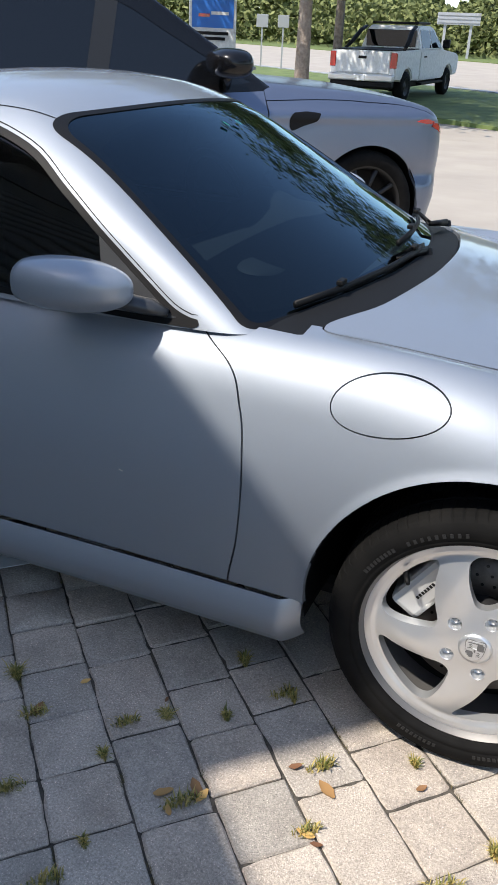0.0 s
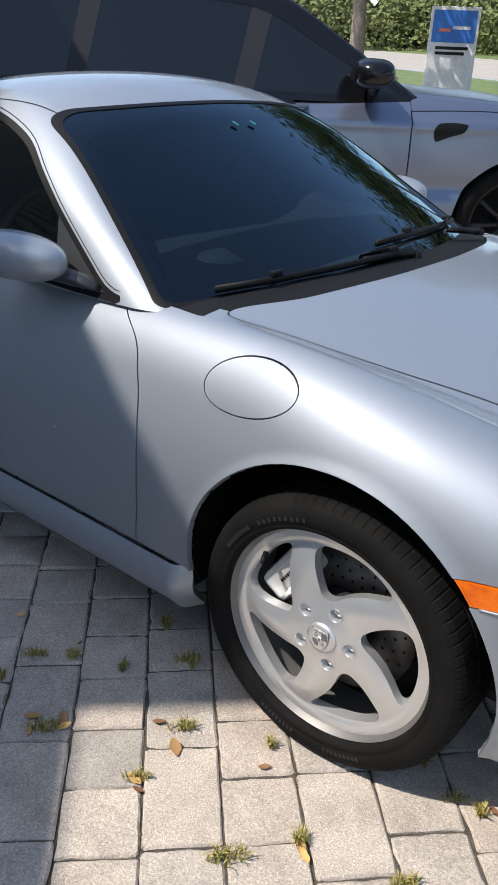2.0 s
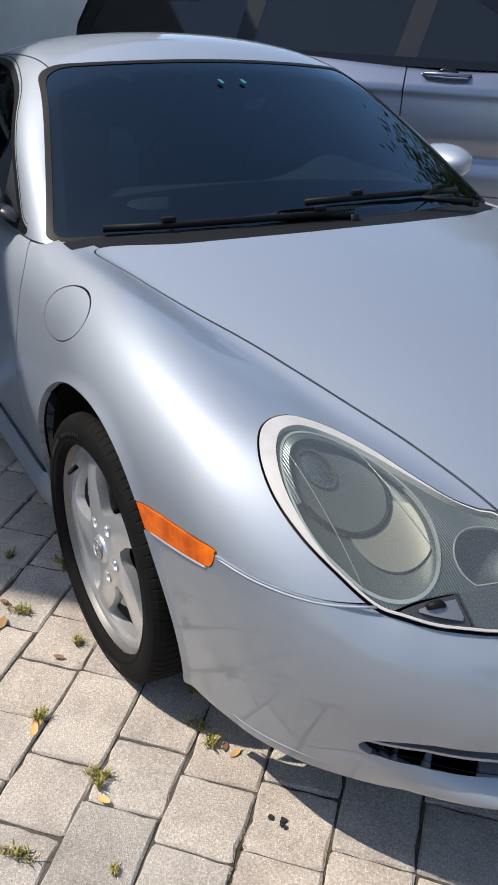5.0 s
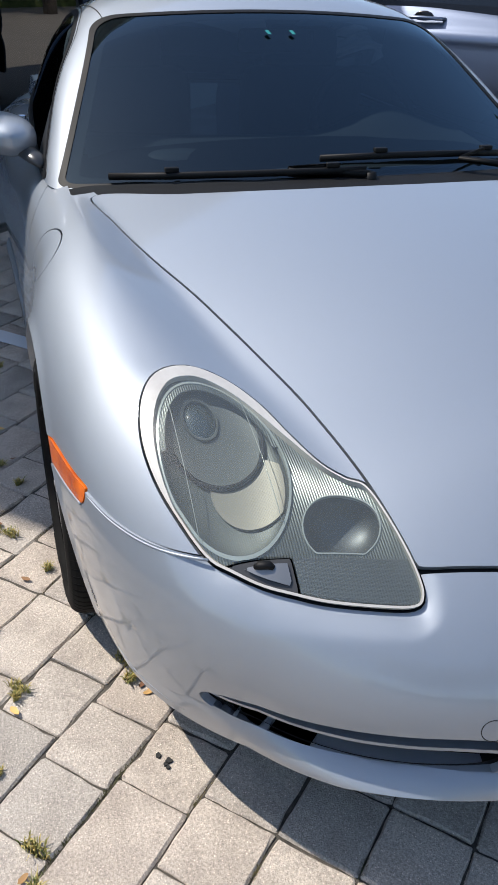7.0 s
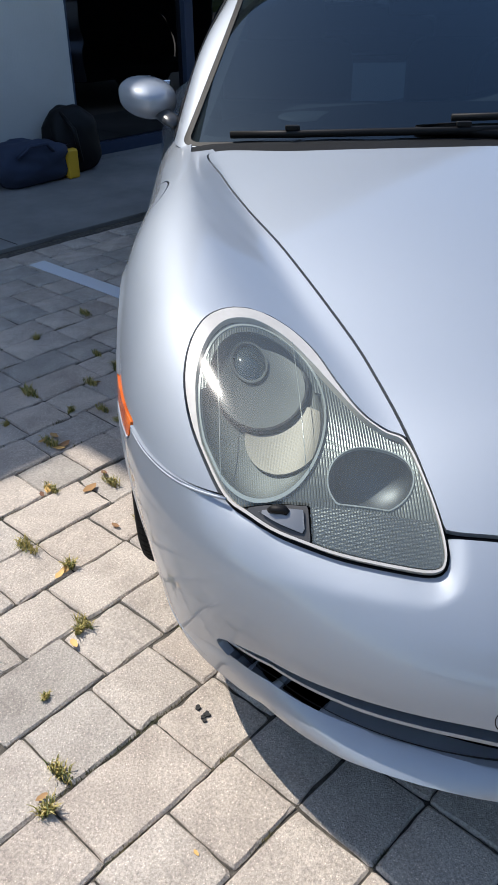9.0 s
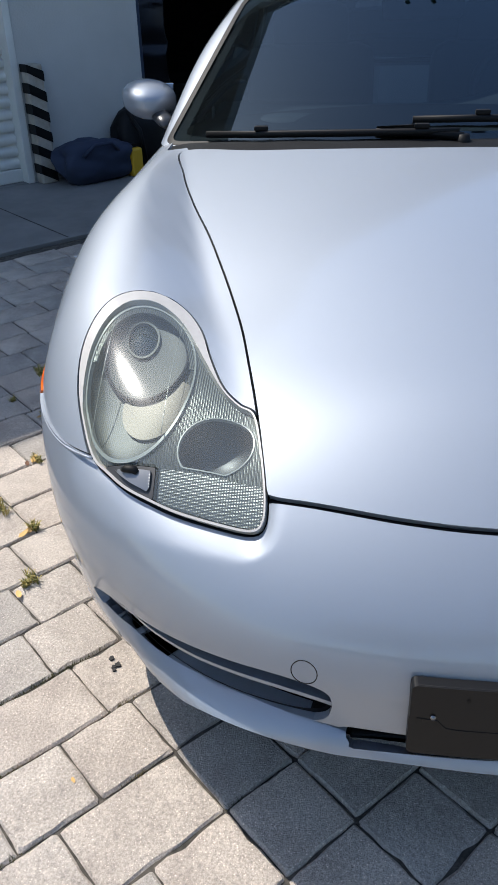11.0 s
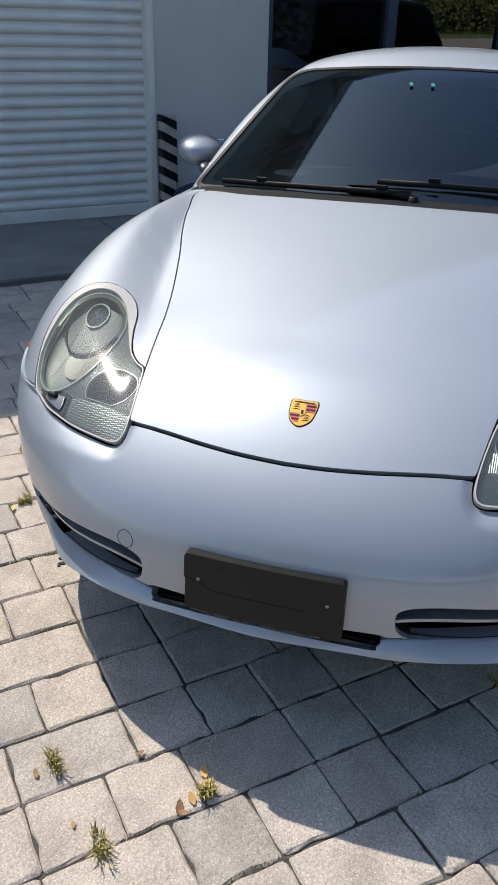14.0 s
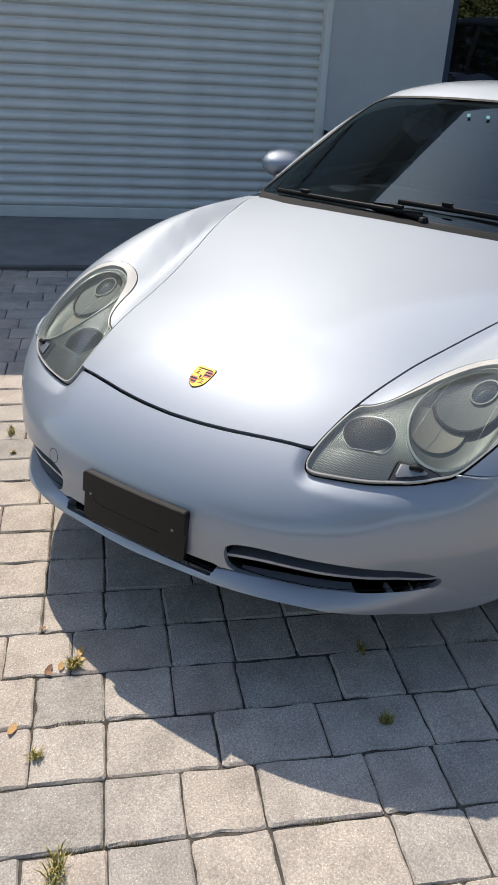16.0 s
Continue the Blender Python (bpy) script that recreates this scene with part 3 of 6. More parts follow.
SLOT = slot_line(0)
SLOT[:, 1] += rise(SLOT[:, 0])
MOUTH = loop((-0.216, 0.326), (0.216, 0.326), (0.228, 0.315), (0.218, 0.303), (0.20, 0.299), (-0.20, 0.299), (-0.218, 0.303), (-0.228, 0.315), fine=3)
lip_line = curve((0.0, 0.300), (0.187, 0.301), (0.25, 0.300), (0.32, 0.298), (0.40, 0.303), (0.47, 0.310), (0.55, 0.320), (0.60, 0.329), (0.64, 0.340), (0.66, 0.334), (0.685, 0.305), (0.735, 0.269), (0.77, 0.246), (0.9, 0.19))
lip_top = lambda y: lip_line(y) + rise(y)
vane_line = curve((0.2, 0.330), (0.27, 0.337), (0.33, 0.345), (0.44, 0.356), (0.59, 0.363), (0.66, 0.358))

vane_z = lambda y: vane_line(y) + rise(y)

def front(v):
    return 0.55 - X(v)


def slot_d(v):
    return np.maximum(within(SLOT, -Y(v), Z(v)), front(v))


def mouth_d(v):
    return np.maximum(within(MOUTH, Y(v), Z(v)), front(v))


def lip_d(v):
    """Minus on the chin spoiler."""
    return np.maximum(Z(v) - lip_top(-Y(v)), 0.39 - X(v))


def under_d(v):
    return np.where(X(v) > 0.2, curve((0.0, 0.283), (0.2, 0.288), (0.3, 0.288), (0.36, 0.285), (0.42, 0.278), (0.5, 0.259), (0.60, 0.230), (0.68, 0.216), (0.75, 0.200), (0.82, 0.168))(np.abs(Y(v))), 0.17) - Z(v)


def ell(cx, cy, a, b, turn=0.0):
    c, s_ = math.cos(radians(turn)), math.sin(radians(turn))
    return lambda v: np.hypot(((X(v) - cx) * c + (Y(v) - cy) * s_) / a, (-(X(v) - cx) * s_ + (Y(v) - cy) * c) / b)


oval_r, eye_r, bowl_r, fog_r, glow_r = ell(0.548, -0.578, 0.163, 0.096, 6), ell(0.458, -0.590, 0.038, 0.029), ell(0.506, -0.577, 0.088, 0.078, 6), ell(0.703, -0.434, 0.051, 0.060), ell(0.604, -0.548, 0.066, 0.066)


def below_d(v):
    """Minus in the lamp's lower strip."""
    return 0.725 + 0.275 * (Y(v) + 0.521) - X(v)


def BEZEL(v):
    return 0.005 + 0.026 * np.clip((0.60 - X(v)) / 0.2, 0, 1) * np.clip((-Y(v) - 0.40) / 0.1, 0.4, 1)


def bowl_l(v):
    return -0.010 - 0.040 * np.sqrt(np.clip(1 - oval_r(v) ** 2, 0, 1))


def oval_d(v):
    return np.maximum(np.maximum((oval_r(v) - 1) * 0.1, lamp_d(v) + 0.006), -below_d(v))


def fog_d(v):
    return np.maximum(np.maximum((fog_r(v) - 1) * 0.05, lamp_d(v) + 0.008), -below_d(v) + 0.003)


def signal_d(v):
    return np.maximum(np.maximum(below_d(v) + 0.002, lamp_d(v) + 0.008), -0.517 - Y(v))


def washer_d(v):
    return np.maximum(np.maximum(below_d(v) + 0.004, lamp_d(v) + 0.005), 0.522 + Y(v))


PLUG = (-0.288, 0.414)



def arch_flange(v):
    """The rolled edge round the wheel opening."""
    return 0.005 * np.exp(-((arch_d(v) / 0.011) ** 2))


def bumper_lift(v):
    """The bumper's skin dips to a ledge round the lower half of the lamp."""
    d = np.clip(1 - np.maximum(lamp_d(v), 0) / 0.030, 0, 1)
    low = np.clip((X(v) - 0.58) / 0.10, 0, 1) * np.clip((-Y(v) - 0.325) / 0.03, 0, 1)
    edge_up = 0.0034 * np.exp(-np.maximum(seam_d(v), 0) / 0.008) * (X(v) < 0.70)
    return 0.0018 + edge_up - 0.012 * d * low + arch_flange(v)


def lip_lift(v):
    fade = np.clip((X(v) - 0.42) / 0.33, 0, 1) * np.clip((0.72 + Y(v)) / 0.26, 0, 1) ** 1.5
    u = np.clip((lip_top(-Y(v)) - Z(v)) / 0.026, 0, 1)
    return 0.0018 + fade * (0.022 * np.sqrt(u) - 0.016 * np.clip((-Y(v) - 0.22) / 0.16, 0, 1) * (1 - u) ** 1.3 - 0.3 * np.maximum(lip_top(-Y(v)) - 0.040 - Z(v), 0))


panel("hood", SKIN, body_f, [lambda v: hood_d(v) + gap], PAINT, car, both=True, lift=0.0012)
panel("inner_shell", SKIN, body_f, [lambda v: -arch_d(v) + 0.002, lambda v: -cabin_d(v), lambda v: -lamp_d(v) + 0.004, lambda v: -slot_d(v) - 0.004, lambda v: -mouth_d(v) - 0.004, lambda v: -np.maximum(lip_d(v), 0.75 - X(v)) - 0.004, under_d, lambda v: np.where(X(v) < 0.2, 0.27 - Z(v), -1.0)], BLACK, car, lift=-0.016, edge=0, both=True)
bumper = panel("front_bumper", SKIN, body_f, [lambda v: -seam_d(v) + 0.0008, lambda v: 0.18 - X(v), lambda v: -hood_d(v) + 0.0060, lambda v: -lamp_d(v) + 0.0016, lambda v: -arch_d(v), lambda v: -slot_d(v), lambda v: -mouth_d(v), lambda v: -lip_d(v) + 0.0055 * np.clip((0.62 + Y(v)) / 0.05, 0, 1), under_d,
    lambda v: -np.maximum(within(MARKER, X(v), Z(v)), X(v) - 0.6)], PAINT, car, both=True, lift=bumper_lift)
panel("chin_spoiler", SKIN, body_f, [lambda v: lip_d(v), under_d, lambda v: -mouth_d(v)], PAINT, car, both=True, lift=lip_lift, edge=0.03)
panel("intake_mouth", NOSESKIN, body_f, [lambda v: mouth_d(v) - 0.015], BLACK, car, lift=-0.05, edge=0, both=True)
tray = bmesh.new()
ta = np.radians(np.linspace(-78, 78, 45))
tp = skin(body_f, np.tile([0.30, 0, 0.292], (45, 1)), np.stack([np.cos(ta), np.sin(ta), 0 * ta], 1)) - 0.011 * np.stack([np.cos(ta), np.sin(ta), 0 * ta], 1)
tray.faces.new([tray.verts.new(p) for p in tp])
bmesh.ops.solidify(tray, geom=tray.faces[:], thickness=0.012)
part("undertray", tray, BLACK, car)
boxpart("intake_floor", (0.80, 0.955, -0.222, 0.222, 0.2850, 0.2970), BLACK, car, bevel=0.004)
boxpart("intake_back", (0.84, 0.885, -0.225, 0.225, 0.268, 0.37), BLACK, car, bevel=0.01)
for side in (-1, 1):
    pb = np.array([(0.9, PLUG[0] + 0.0178 * math.cos(a), PLUG[1] + 0.0178 * math.sin(a)) for a in np.linspace(0, 2 * math.pi, 49)])
    if side < 0:
        ring_p = skin(body_f, pb - [0.4, 0, 0], np.tile([1.0, 0, 0], (len(pb), 1))) + [0.0018, 0, 0]
        tube("tow_plug_seam", ring_p, 0.0008, BLACK, bumper, "round tow hook plug", seg=6)
for side in (-1, 1):
    right = side < 0
    fender = panel("front_fender", SKIN, body_f, [lambda v: seam_d(v) + 0.0008, lambda v: -door_x(v) + gap, lambda v: -hood_d(v) + gap, lambda v: -lamp_d(v) + 0.0016, lambda v: -arch_d(v), lambda v: sill_top + 0.003 - Z(v), lambda v: -cabin_d(v),
        lambda v: -np.maximum(within(HOOD_EDGE + [-0.12, 0], X(v), Y(v)), np.maximum(Y(v) * -1 - 0.66, 0.6 - Z(v)))]
        + ([lambda v: -np.maximum(within(FUEL_XZ, X(v), Z(v)), 0.6 - Z(v)) + 0.0016] if right else [])
        + [lambda v: -np.maximum(within(MARKER, X(v), Z(v)), X(v) - 0.6)], PAINT, car, side=side, lift=arch_flange)
    if right:
        panel("fuel_door", SKIN, body_f, [lambda v: np.maximum(within(FUEL_XZ, X(v), Z(v)), Y(v) + 0.6) + 0.0010], PAINT, fender, "round fuel filler flap", edge=0.01)
    panel("side_marker", SKIN, body_f, [lambda v: within(MARKER, X(v), Z(v)) + 0.002, lambda v: Y(v) + 0.6, lambda v: -arch_d(v) + 0.001], AMBER, car, "amber side marker lamp", lift=0.004, edge=0.015, side=side)
    panel("door", SKIN, body_f, [lambda v: door_x(v) + gap, lambda v: -1.62 - X(v), lambda v: sill_top + 0.003 - Z(v), lambda v: -cabin_d(v)], PAINT, car, side=side)
    panel("rear_quarter", SKIN, body_f, [lambda v: X(v) + 1.62 + gap, lambda v: -arch_d(v), lambda v: 0.2 - Z(v), lambda v: -np.maximum(cabin_d(v), -2.75 - X(v))], PAINT, car, side=side)
    panel("sill", SKIN, body_f, [lambda v: X(v) + 0.362, lambda v: -2.0 - X(v), lambda v: Z(v) - sill_top + 0.002, lambda v: 0.155 - Z(v)], PAINT, car, side=side, edge=0.02,
        lift=lambda v: 0.003 + 0.030 * np.clip((sill_top - Z(v)) / 0.05, 0, 1) ** 0.6 - 0.25 * np.maximum(0.215 - Z(v), 0) - 3.5 * np.maximum(X(v) + 0.41, 0) ** 1.5)
    ex_ = np.linspace(0.475, 0.685, 22)
    ez_ = curve((0.2, 0.560), (0.465, 0.578), (0.55, 0.571), (0.64, 0.572), (0.70, 0.583))(ex_) - 0.0035
    ep_ = skin(body_f, np.stack([ex_, 0 * ex_ - 0.3, ez_], 1), np.tile([0.0, -1.0, 0.0], (22, 1)), 1.2)
    tube("rolled_edge", [(p[0], (p[1] - 0.0035) * -side, p[2]) for p in ep_], 0.0024, PAINT, bumper, seg=8)
    ex_ = np.linspace(0.302, 0.455, 18)
    ez_ = curve((0.215, 0.522), (0.33, 0.536), (0.40, 0.543), (0.455, 0.549))(ex_) - 0.0015
    ep_ = skin(body_f, np.stack([ex_, 0 * ex_ - 0.3, ez_], 1), np.tile([0.0, -1.0, 0.0], (18, 1)), 1.2)
    tube("rolled_edge", [(p[0], (p[1] - 0.0035) * -side, p[2]) for p in ep_], 0.0026, PAINT, bumper, seg=8)
    # thin added tube gives the bright highlight of the crease low on the flank
    ty_ = np.linspace(0.63, 0.752, 24)
    tz_ = curve((0.60, 0.262), (0.68, 0.243), (0.75, 0.224), (0.82, 0.192))(ty_)
    tp_ = skin(body_f, np.stack([0 * ty_ + 0.1, -ty_, tz_], 1), np.tile([1.0, 0.0, 0.0], (24, 1)), 1.2)
    tube("crease_highlight", [(p[0] + 0.0012, (p[1] - 0.0008) * -side, p[2]) for p in tp_], 0.0020, PAINT, bumper, seg=8)
    # air slot: dark duct and a painted vane that slopes in
    duct = panel("air_duct", NOSESKIN, body_f, [lambda v: slot_d(v) - 0.02], BLACK, car, lift=-0.075, edge=0, side=side)
    panel("duct_wall", SKIN, body_f, [lambda v: slot_d(v) - 0.012, lambda v: -slot_d(v) - 0.001, lambda v: lip_top(-Y(v)) + 0.004 - Z(v)], BLACK, duct, edge=0.07, lift=-0.016, side=side)
    panel("vane", NOSESKIN, body_f, [lambda v: slot_d(v) + 0.0005, lambda v: Z(v) - vane_z(-Y(v)) - 0.0035, lambda v: vane_z(-Y(v)) - 0.0035 - Z(v)], PAINT, duct, "painted blade across the air slot", lift=-0.010, edge=0.045, side=side)
    # headlamp
    lamp = empty("headlamp", "", "")
    lamp.parent = car
    SH = lambda d: (lambda v: lamp_d(v) + d)
    panel("bezel", LAMPSKIN, body_f, [SH(0.0022), lambda v: -(lamp_d(v) + BEZEL(v))], CREAM, lamp, "cream lamp surround", lift=0.0005, edge=0.014, side=side)
    cover = panel("lens", LAMPSKIN, body_f, [lambda v: lamp_d(v) + BEZEL(v) + 0.001, lambda v: -washer_d(v) + 0.003], LENS, lamp, "clear slightly hazy plastic cover", lift=0.002, edge=0, side=side)
    cover.visible_shadow = False
    panel("housing", LAMPSKIN, body_f, [SH(0.005), lambda v: -oval_d(v), lambda v: -fog_d(v), lambda v: -signal_d(v), lambda v: -washer_d(v) + 0.003], FLUTED, lamp, "ribbed grey reflector", lift=-0.010, edge=0.01, side=side)
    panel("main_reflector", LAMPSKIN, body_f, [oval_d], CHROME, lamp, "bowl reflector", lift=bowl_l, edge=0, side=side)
    panel("facet_reflector", LAMPSKIN, body_f, [lambda v: (glow_r(v) - 1) * 0.06, lambda v: (1.04 - bowl_r(v)) * 0.08, lambda v: oval_d(v) + 0.008], GLOWREF, lamp, "faceted lower reflector coloured pale as if lit", lift=lambda v: bowl_l(v) + 0.006, edge=0.003, side=side)
    for y0, x0, x1 in ((-0.640, 0.44, 0.66), (-0.520, 0.43, 0.68)):
        lx = np.linspace(x0, x1, 14)
        lp = skin(body_f, np.stack([lx, 0 * lx + y0, 0 * lx + 0.3], 1), np.tile([0.0, 0.0, 1.0], (14, 1)), 1.2)
        tube("mould_line", [(p[0], p[1] * -side, p[2] + 0.0006) for p in lp], 0.0006, RIMGLASS, lamp, seg=5)
    panel("glass_rim", LAMPSKIN, body_f, [oval_d, lambda v: -oval_d(v) - 0.0032], RIMGLASS, lamp, "pale oval rim", lift=-0.006, edge=0.008, side=side)
    panel("ribbed_ring", LAMPSKIN, body_f, [lambda v: oval_d(v) + 0.0034, lambda v: -oval_d(v) - 0.0125, lambda v: X(v) - 0.53 - 0.2 * (Y(v) + 0.578)], FLUTED, lamp, lift=-0.0075, edge=0.003, side=side)
    panel("shade_ring", LAMPSKIN, body_f, [lambda v: bowl_r(v) - 1.0, lambda v: 0.95 - bowl_r(v), lambda v: oval_d(v) + 0.006, lambda v: 0.500 - X(v) - 0.25 * (Y(v) + 0.577)], GREYPLASTIC, lamp, lift=lambda v: bowl_l(v) + 0.014, edge=0.01, side=side)
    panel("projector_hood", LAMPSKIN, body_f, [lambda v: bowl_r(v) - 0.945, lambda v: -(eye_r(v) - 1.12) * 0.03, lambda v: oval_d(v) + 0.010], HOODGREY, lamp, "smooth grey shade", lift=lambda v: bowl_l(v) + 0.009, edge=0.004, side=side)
    panel("projector_ring", LAMPSKIN, body_f, [lambda v: (eye_r(v) - 1.12) * 0.03, lambda v: -(eye_r(v) - 1.0) * 0.03, lambda v: oval_d(v) + 0.008], CHROME, lamp, lift=lambda v: bowl_l(v) + 0.014, edge=0.006, side=side)
    panel("projector_lens", LAMPSKIN, body_f, [lambda v: (eye_r(v) - 1) * 0.03, lambda v: oval_d(v) + 0.004], DARKGLASS, lamp, lift=lambda v: bowl_l(v) + 0.008 + 0.010 * np.clip(1 - eye_r(v) ** 2, 0, 1), edge=0, side=side)
    panel("fog_lamp", LAMPSKIN, body_f, [fog_d], FOGGREY, lamp, lift=lambda v: -0.014 - 0.045 * np.sqrt(np.clip(1 - fog_r(v) ** 2, 0, 1)), edge=0, side=side)
    panel("fog_rim", LAMPSKIN, body_f, [fog_d, lambda v: -fog_d(v) - 0.0018], RIMGLASS, lamp, lift=-0.008, edge=0.006, side=side)
    panel("lamp_bucket", LAMPSKIN, body_f, [lambda v: lamp_d(v) - 0.02], BLACK, lamp, lift=-0.115, edge=0, side=side)
    panel("bucket_wall", LAMPSKIN, body_f, [lambda v: lamp_d(v) - 0.003, lambda v: -lamp_d(v) - 0.0015], BLACK, lamp, lift=-0.018, edge=0.10, side=side)
    panel("turn_signal", LAMPSKIN, body_f, [signal_d], SIGNAL, lamp, "clear dimpled signal lamp", lift=-0.009, edge=0.01, side=side)
    wash = panel("washer_plate", LAMPSKIN, body_f, [washer_d], GUNMETAL, lamp, "dark grey washer cover", lift=-0.002, edge=0.012, side=side)
    tube("nozzle", [(0.724, side * 0.574, 0.583), (0.727, side * 0.569, 0.587), (0.731, side * 0.555, 0.588), (0.734, side * 0.549, 0.584)], (0.005, 0.0075, 0.0075, 0.005), BLACK, wash, seg=10, flat=0.8)
    flap_r = ell(0.731, -0.558, 0.038, 0.034, 50)
    panel("washer_flap", LAMPSKIN, body_f, [lambda v: (flap_r(v) - 1) * 0.03, lambda v: washer_d(v) + 0.006], FLAP, wash, "grey washer flap", lift=lambda v: 0.001 + 0.004 * np.clip(1 - flap_r(v) ** 2, 0, 1), edge=0.004, side=side)
nick = skin(body_f, np.array([[-0.779, -0.4, 0.512]]), np.array([[0.0, -1.0, 0.0]]))[0]
boxpart("paint_nick", (-0.005, 0.005, -0.0006, 0.0006, -0.0016, 0.0016), CREAM, car, "tiny pale chip in the paint", bevel=0.0005, m=pose(float(nick[0]), float(nick[1]), float(nick[2]), 0, 14, 0))

# ---------------------------------------------------------------- wheels
def rim_face(parent):
    """Five twisted spokes: a dished disc with five rounded openings."""
    nr, na = 60, 360
    rr = np.concatenate([[0.0], np.linspace(0.012, 0.2325, nr - 1)])
    v = np.array([(r * math.cos(w), 0.0, r * math.sin(w)) for r in rr for w in np.linspace(0, 2 * math.pi, na + 1)[:-1]])
    i, j = np.meshgrid(np.arange(nr - 1), np.arange(na), indexing="ij")
    a, b = i * na + j, i * na + (j + 1) % na
    q = np.stack([a, b, b + na, a + na], -1).reshape(-1, 4)
    t = np.concatenate([q[:, [0, 1, 2]], q[:, [0, 2, 3]]])

    def holes(p):
        r, w = np.hypot(p[:, 0], p[:, 2]), np.arctan2(p[:, 2], p[:, 0])
        w = w - np.radians(79) + (r - 0.15) * 3.0
        k = (w + math.pi / 5) % (2 * math.pi / 5) - math.pi / 5
        a = k * r
        low = smax(a - (0.005 + 0.84 * (r - 0.078)), -a - (0.005 + 0.70 * (r - 0.078)), 0.012)
        lugs = np.min([np.hypot(p[:, 0] - 0.060 * math.cos(radians(68 + 72 * q)), p[:, 2] - 0.065 * math.sin(radians(68 + 72 * q))) for q in range(5)], axis=0)
        return np.maximum(-smax(smax(low * 0.85, r - 0.1985, 0.024), 0.085 - r, 0.012), 0.0140 - lugs)

    def depth(p):
        r = np.hypot(p[:, 0], p[:, 2])
        w = np.arctan2(p[:, 2], p[:, 0]) - np.radians(79) + (r - 0.15) * 3.0
        k = (w + math.pi / 5) % (2 * math.pi / 5) - math.pi / 5
        ridge = np.cos(5 * (k + math.pi / 5)) * 0.5 + 0.5
        base = curve((0.0, 0.010), (0.035, 0.010), (0.06, 0.006), (0.10, 0.003), (0.15, -0.003), (0.19, -0.006), (0.203, -0.0068), (0.2055, -0.0062), (0.208, -0.0046), (0.216, -0.0035), (0.227, -0.003), (0.231, -0.005), (0.2325, -0.010))(r)
        return -(base + 0.020 * (ridge - 0.6) * np.exp(-(((r - 0.15) / 0.05) ** 2)))

    v, t = clip(v, t, holes(v))
    v = v.copy()
    v[:, 1] = depth(v)
    e = np.concatenate([t[:, [0, 1]], t[:, [1, 2]], t[:, [2, 0]]])
    u, c = np.unique(np.sort(e, axis=1), axis=0, return_counts=True)
    rims = {tuple(x) for x in u[c == 1]}
    bd = np.array([h for h in e if (min(h), max(h)) in rims])
    k, m = len(v), len(bd)
    inward = np.array([0, 1.0, 0])
    p0, p1 = v[bd[:, 0]], v[bd[:, 1]]
    mid = 0.985
    v = np.concatenate([v, p0, p1, p0 * [mid, 1, mid] + inward * 0.022, p1 * [mid, 1, mid] + inward * 0.022])
    i = np.arange(m)
    t = np.concatenate([t, np.stack([k + i, k + 2 * m + i, k + m + i], 1), np.stack([k + m + i, k + 2 * m + i, k + 3 * m + i], 1)])
    return raw("rim_face", v, t, ALLOY, parent)


def crest(parent, m, size, gold, dark):
    """A plain shield badge with bands."""
    line = loop((-0.5, 0.55), (-0.28, 0.62), (0, 0.6), (0.28, 0.62), (0.5, 0.55), (0.49, 0.05), (0.36, -0.38), (0.0, -0.62), (-0.36, -0.38), (-0.49, 0.05), fine=3)

    def slab(name, pts, h0, h1, mat, up):
        bm = bmesh.new()
        vs = [bm.verts.new(m @ Vector((x * size, y * size, h0))) for x, y in pts]
        f = bm.faces.new(vs)
        out = bmesh.ops.extrude_face_region(bm, geom=[f])
        d = m.to_3x3() @ Vector((0, 0, h1 - h0))
        bmesh.ops.translate(bm, vec=d, verts=[g for g in out["geom"] if isinstance(g, bmesh.types.BMVert)])
        bmesh.ops.recalc_face_normals(bm, faces=bm.faces)
        return part(name, bm, mat, up)

    badge = slab("badge", line, -0.001, 0.003, gold, parent)
    plain = dark is CAPGREY
    for qx, qy in ((0.10, 0.06), (-0.44, -0.44)):
        for k in range(5):
            inset = 0.0 if qx > 0 else max(0.0, 0.16 - 0.06 * k)
            x0, x1 = (qx, qx + 0.37) if qx > 0 else (qx + inset, qx + 0.38)
            slab("band", [(x0, qy + 0.082 * k), (x1, qy + 0.082 * k), (x1, qy + 0.082 * k + 0.072), (x0, qy + 0.082 * k + 0.072)], 0.003, 0.0036, dark if plain or k % 2 else RED, badge)
    for qx, qy in ((-0.40, 0.12), (0.08, -0.36)):
        for k in range(3):
            slab("antler", [(qx + 0.02 * k, qy + 0.11 * k), (qx + 0.15, qy + 0.11 * k + 0.03), (qx + 0.29 - 0.02 * k, qy + 0.11 * k), (qx + 0.15, qy + 0.11 * k + 0.085)], 0.003, 0.0036, dark, badge)
    slab("border", [(x * 1.07, y * 1.06) for x, y in line], -0.001, 0.0015, dark, badge)
    slab("centre_shield", [(-0.12, 0.16), (0.12, 0.16), (0.12, -0.04), (0, -0.18), (-0.12, -0.04)], 0.003, 0.0045, gold, badge)
    slab("centre_mark", [(-0.05, 0.1), (0.04, 0.12), (0.06, -0.03), (0, -0.1), (-0.04, -0.02)], 0.0045, 0.005, dark, badge)
    slab("top_mark", [(-0.4, 0.47), (0.4, 0.47), (0.38, 0.53), (-0.38, 0.53)], 0.003, 0.0036, dark, badge)
    return badge


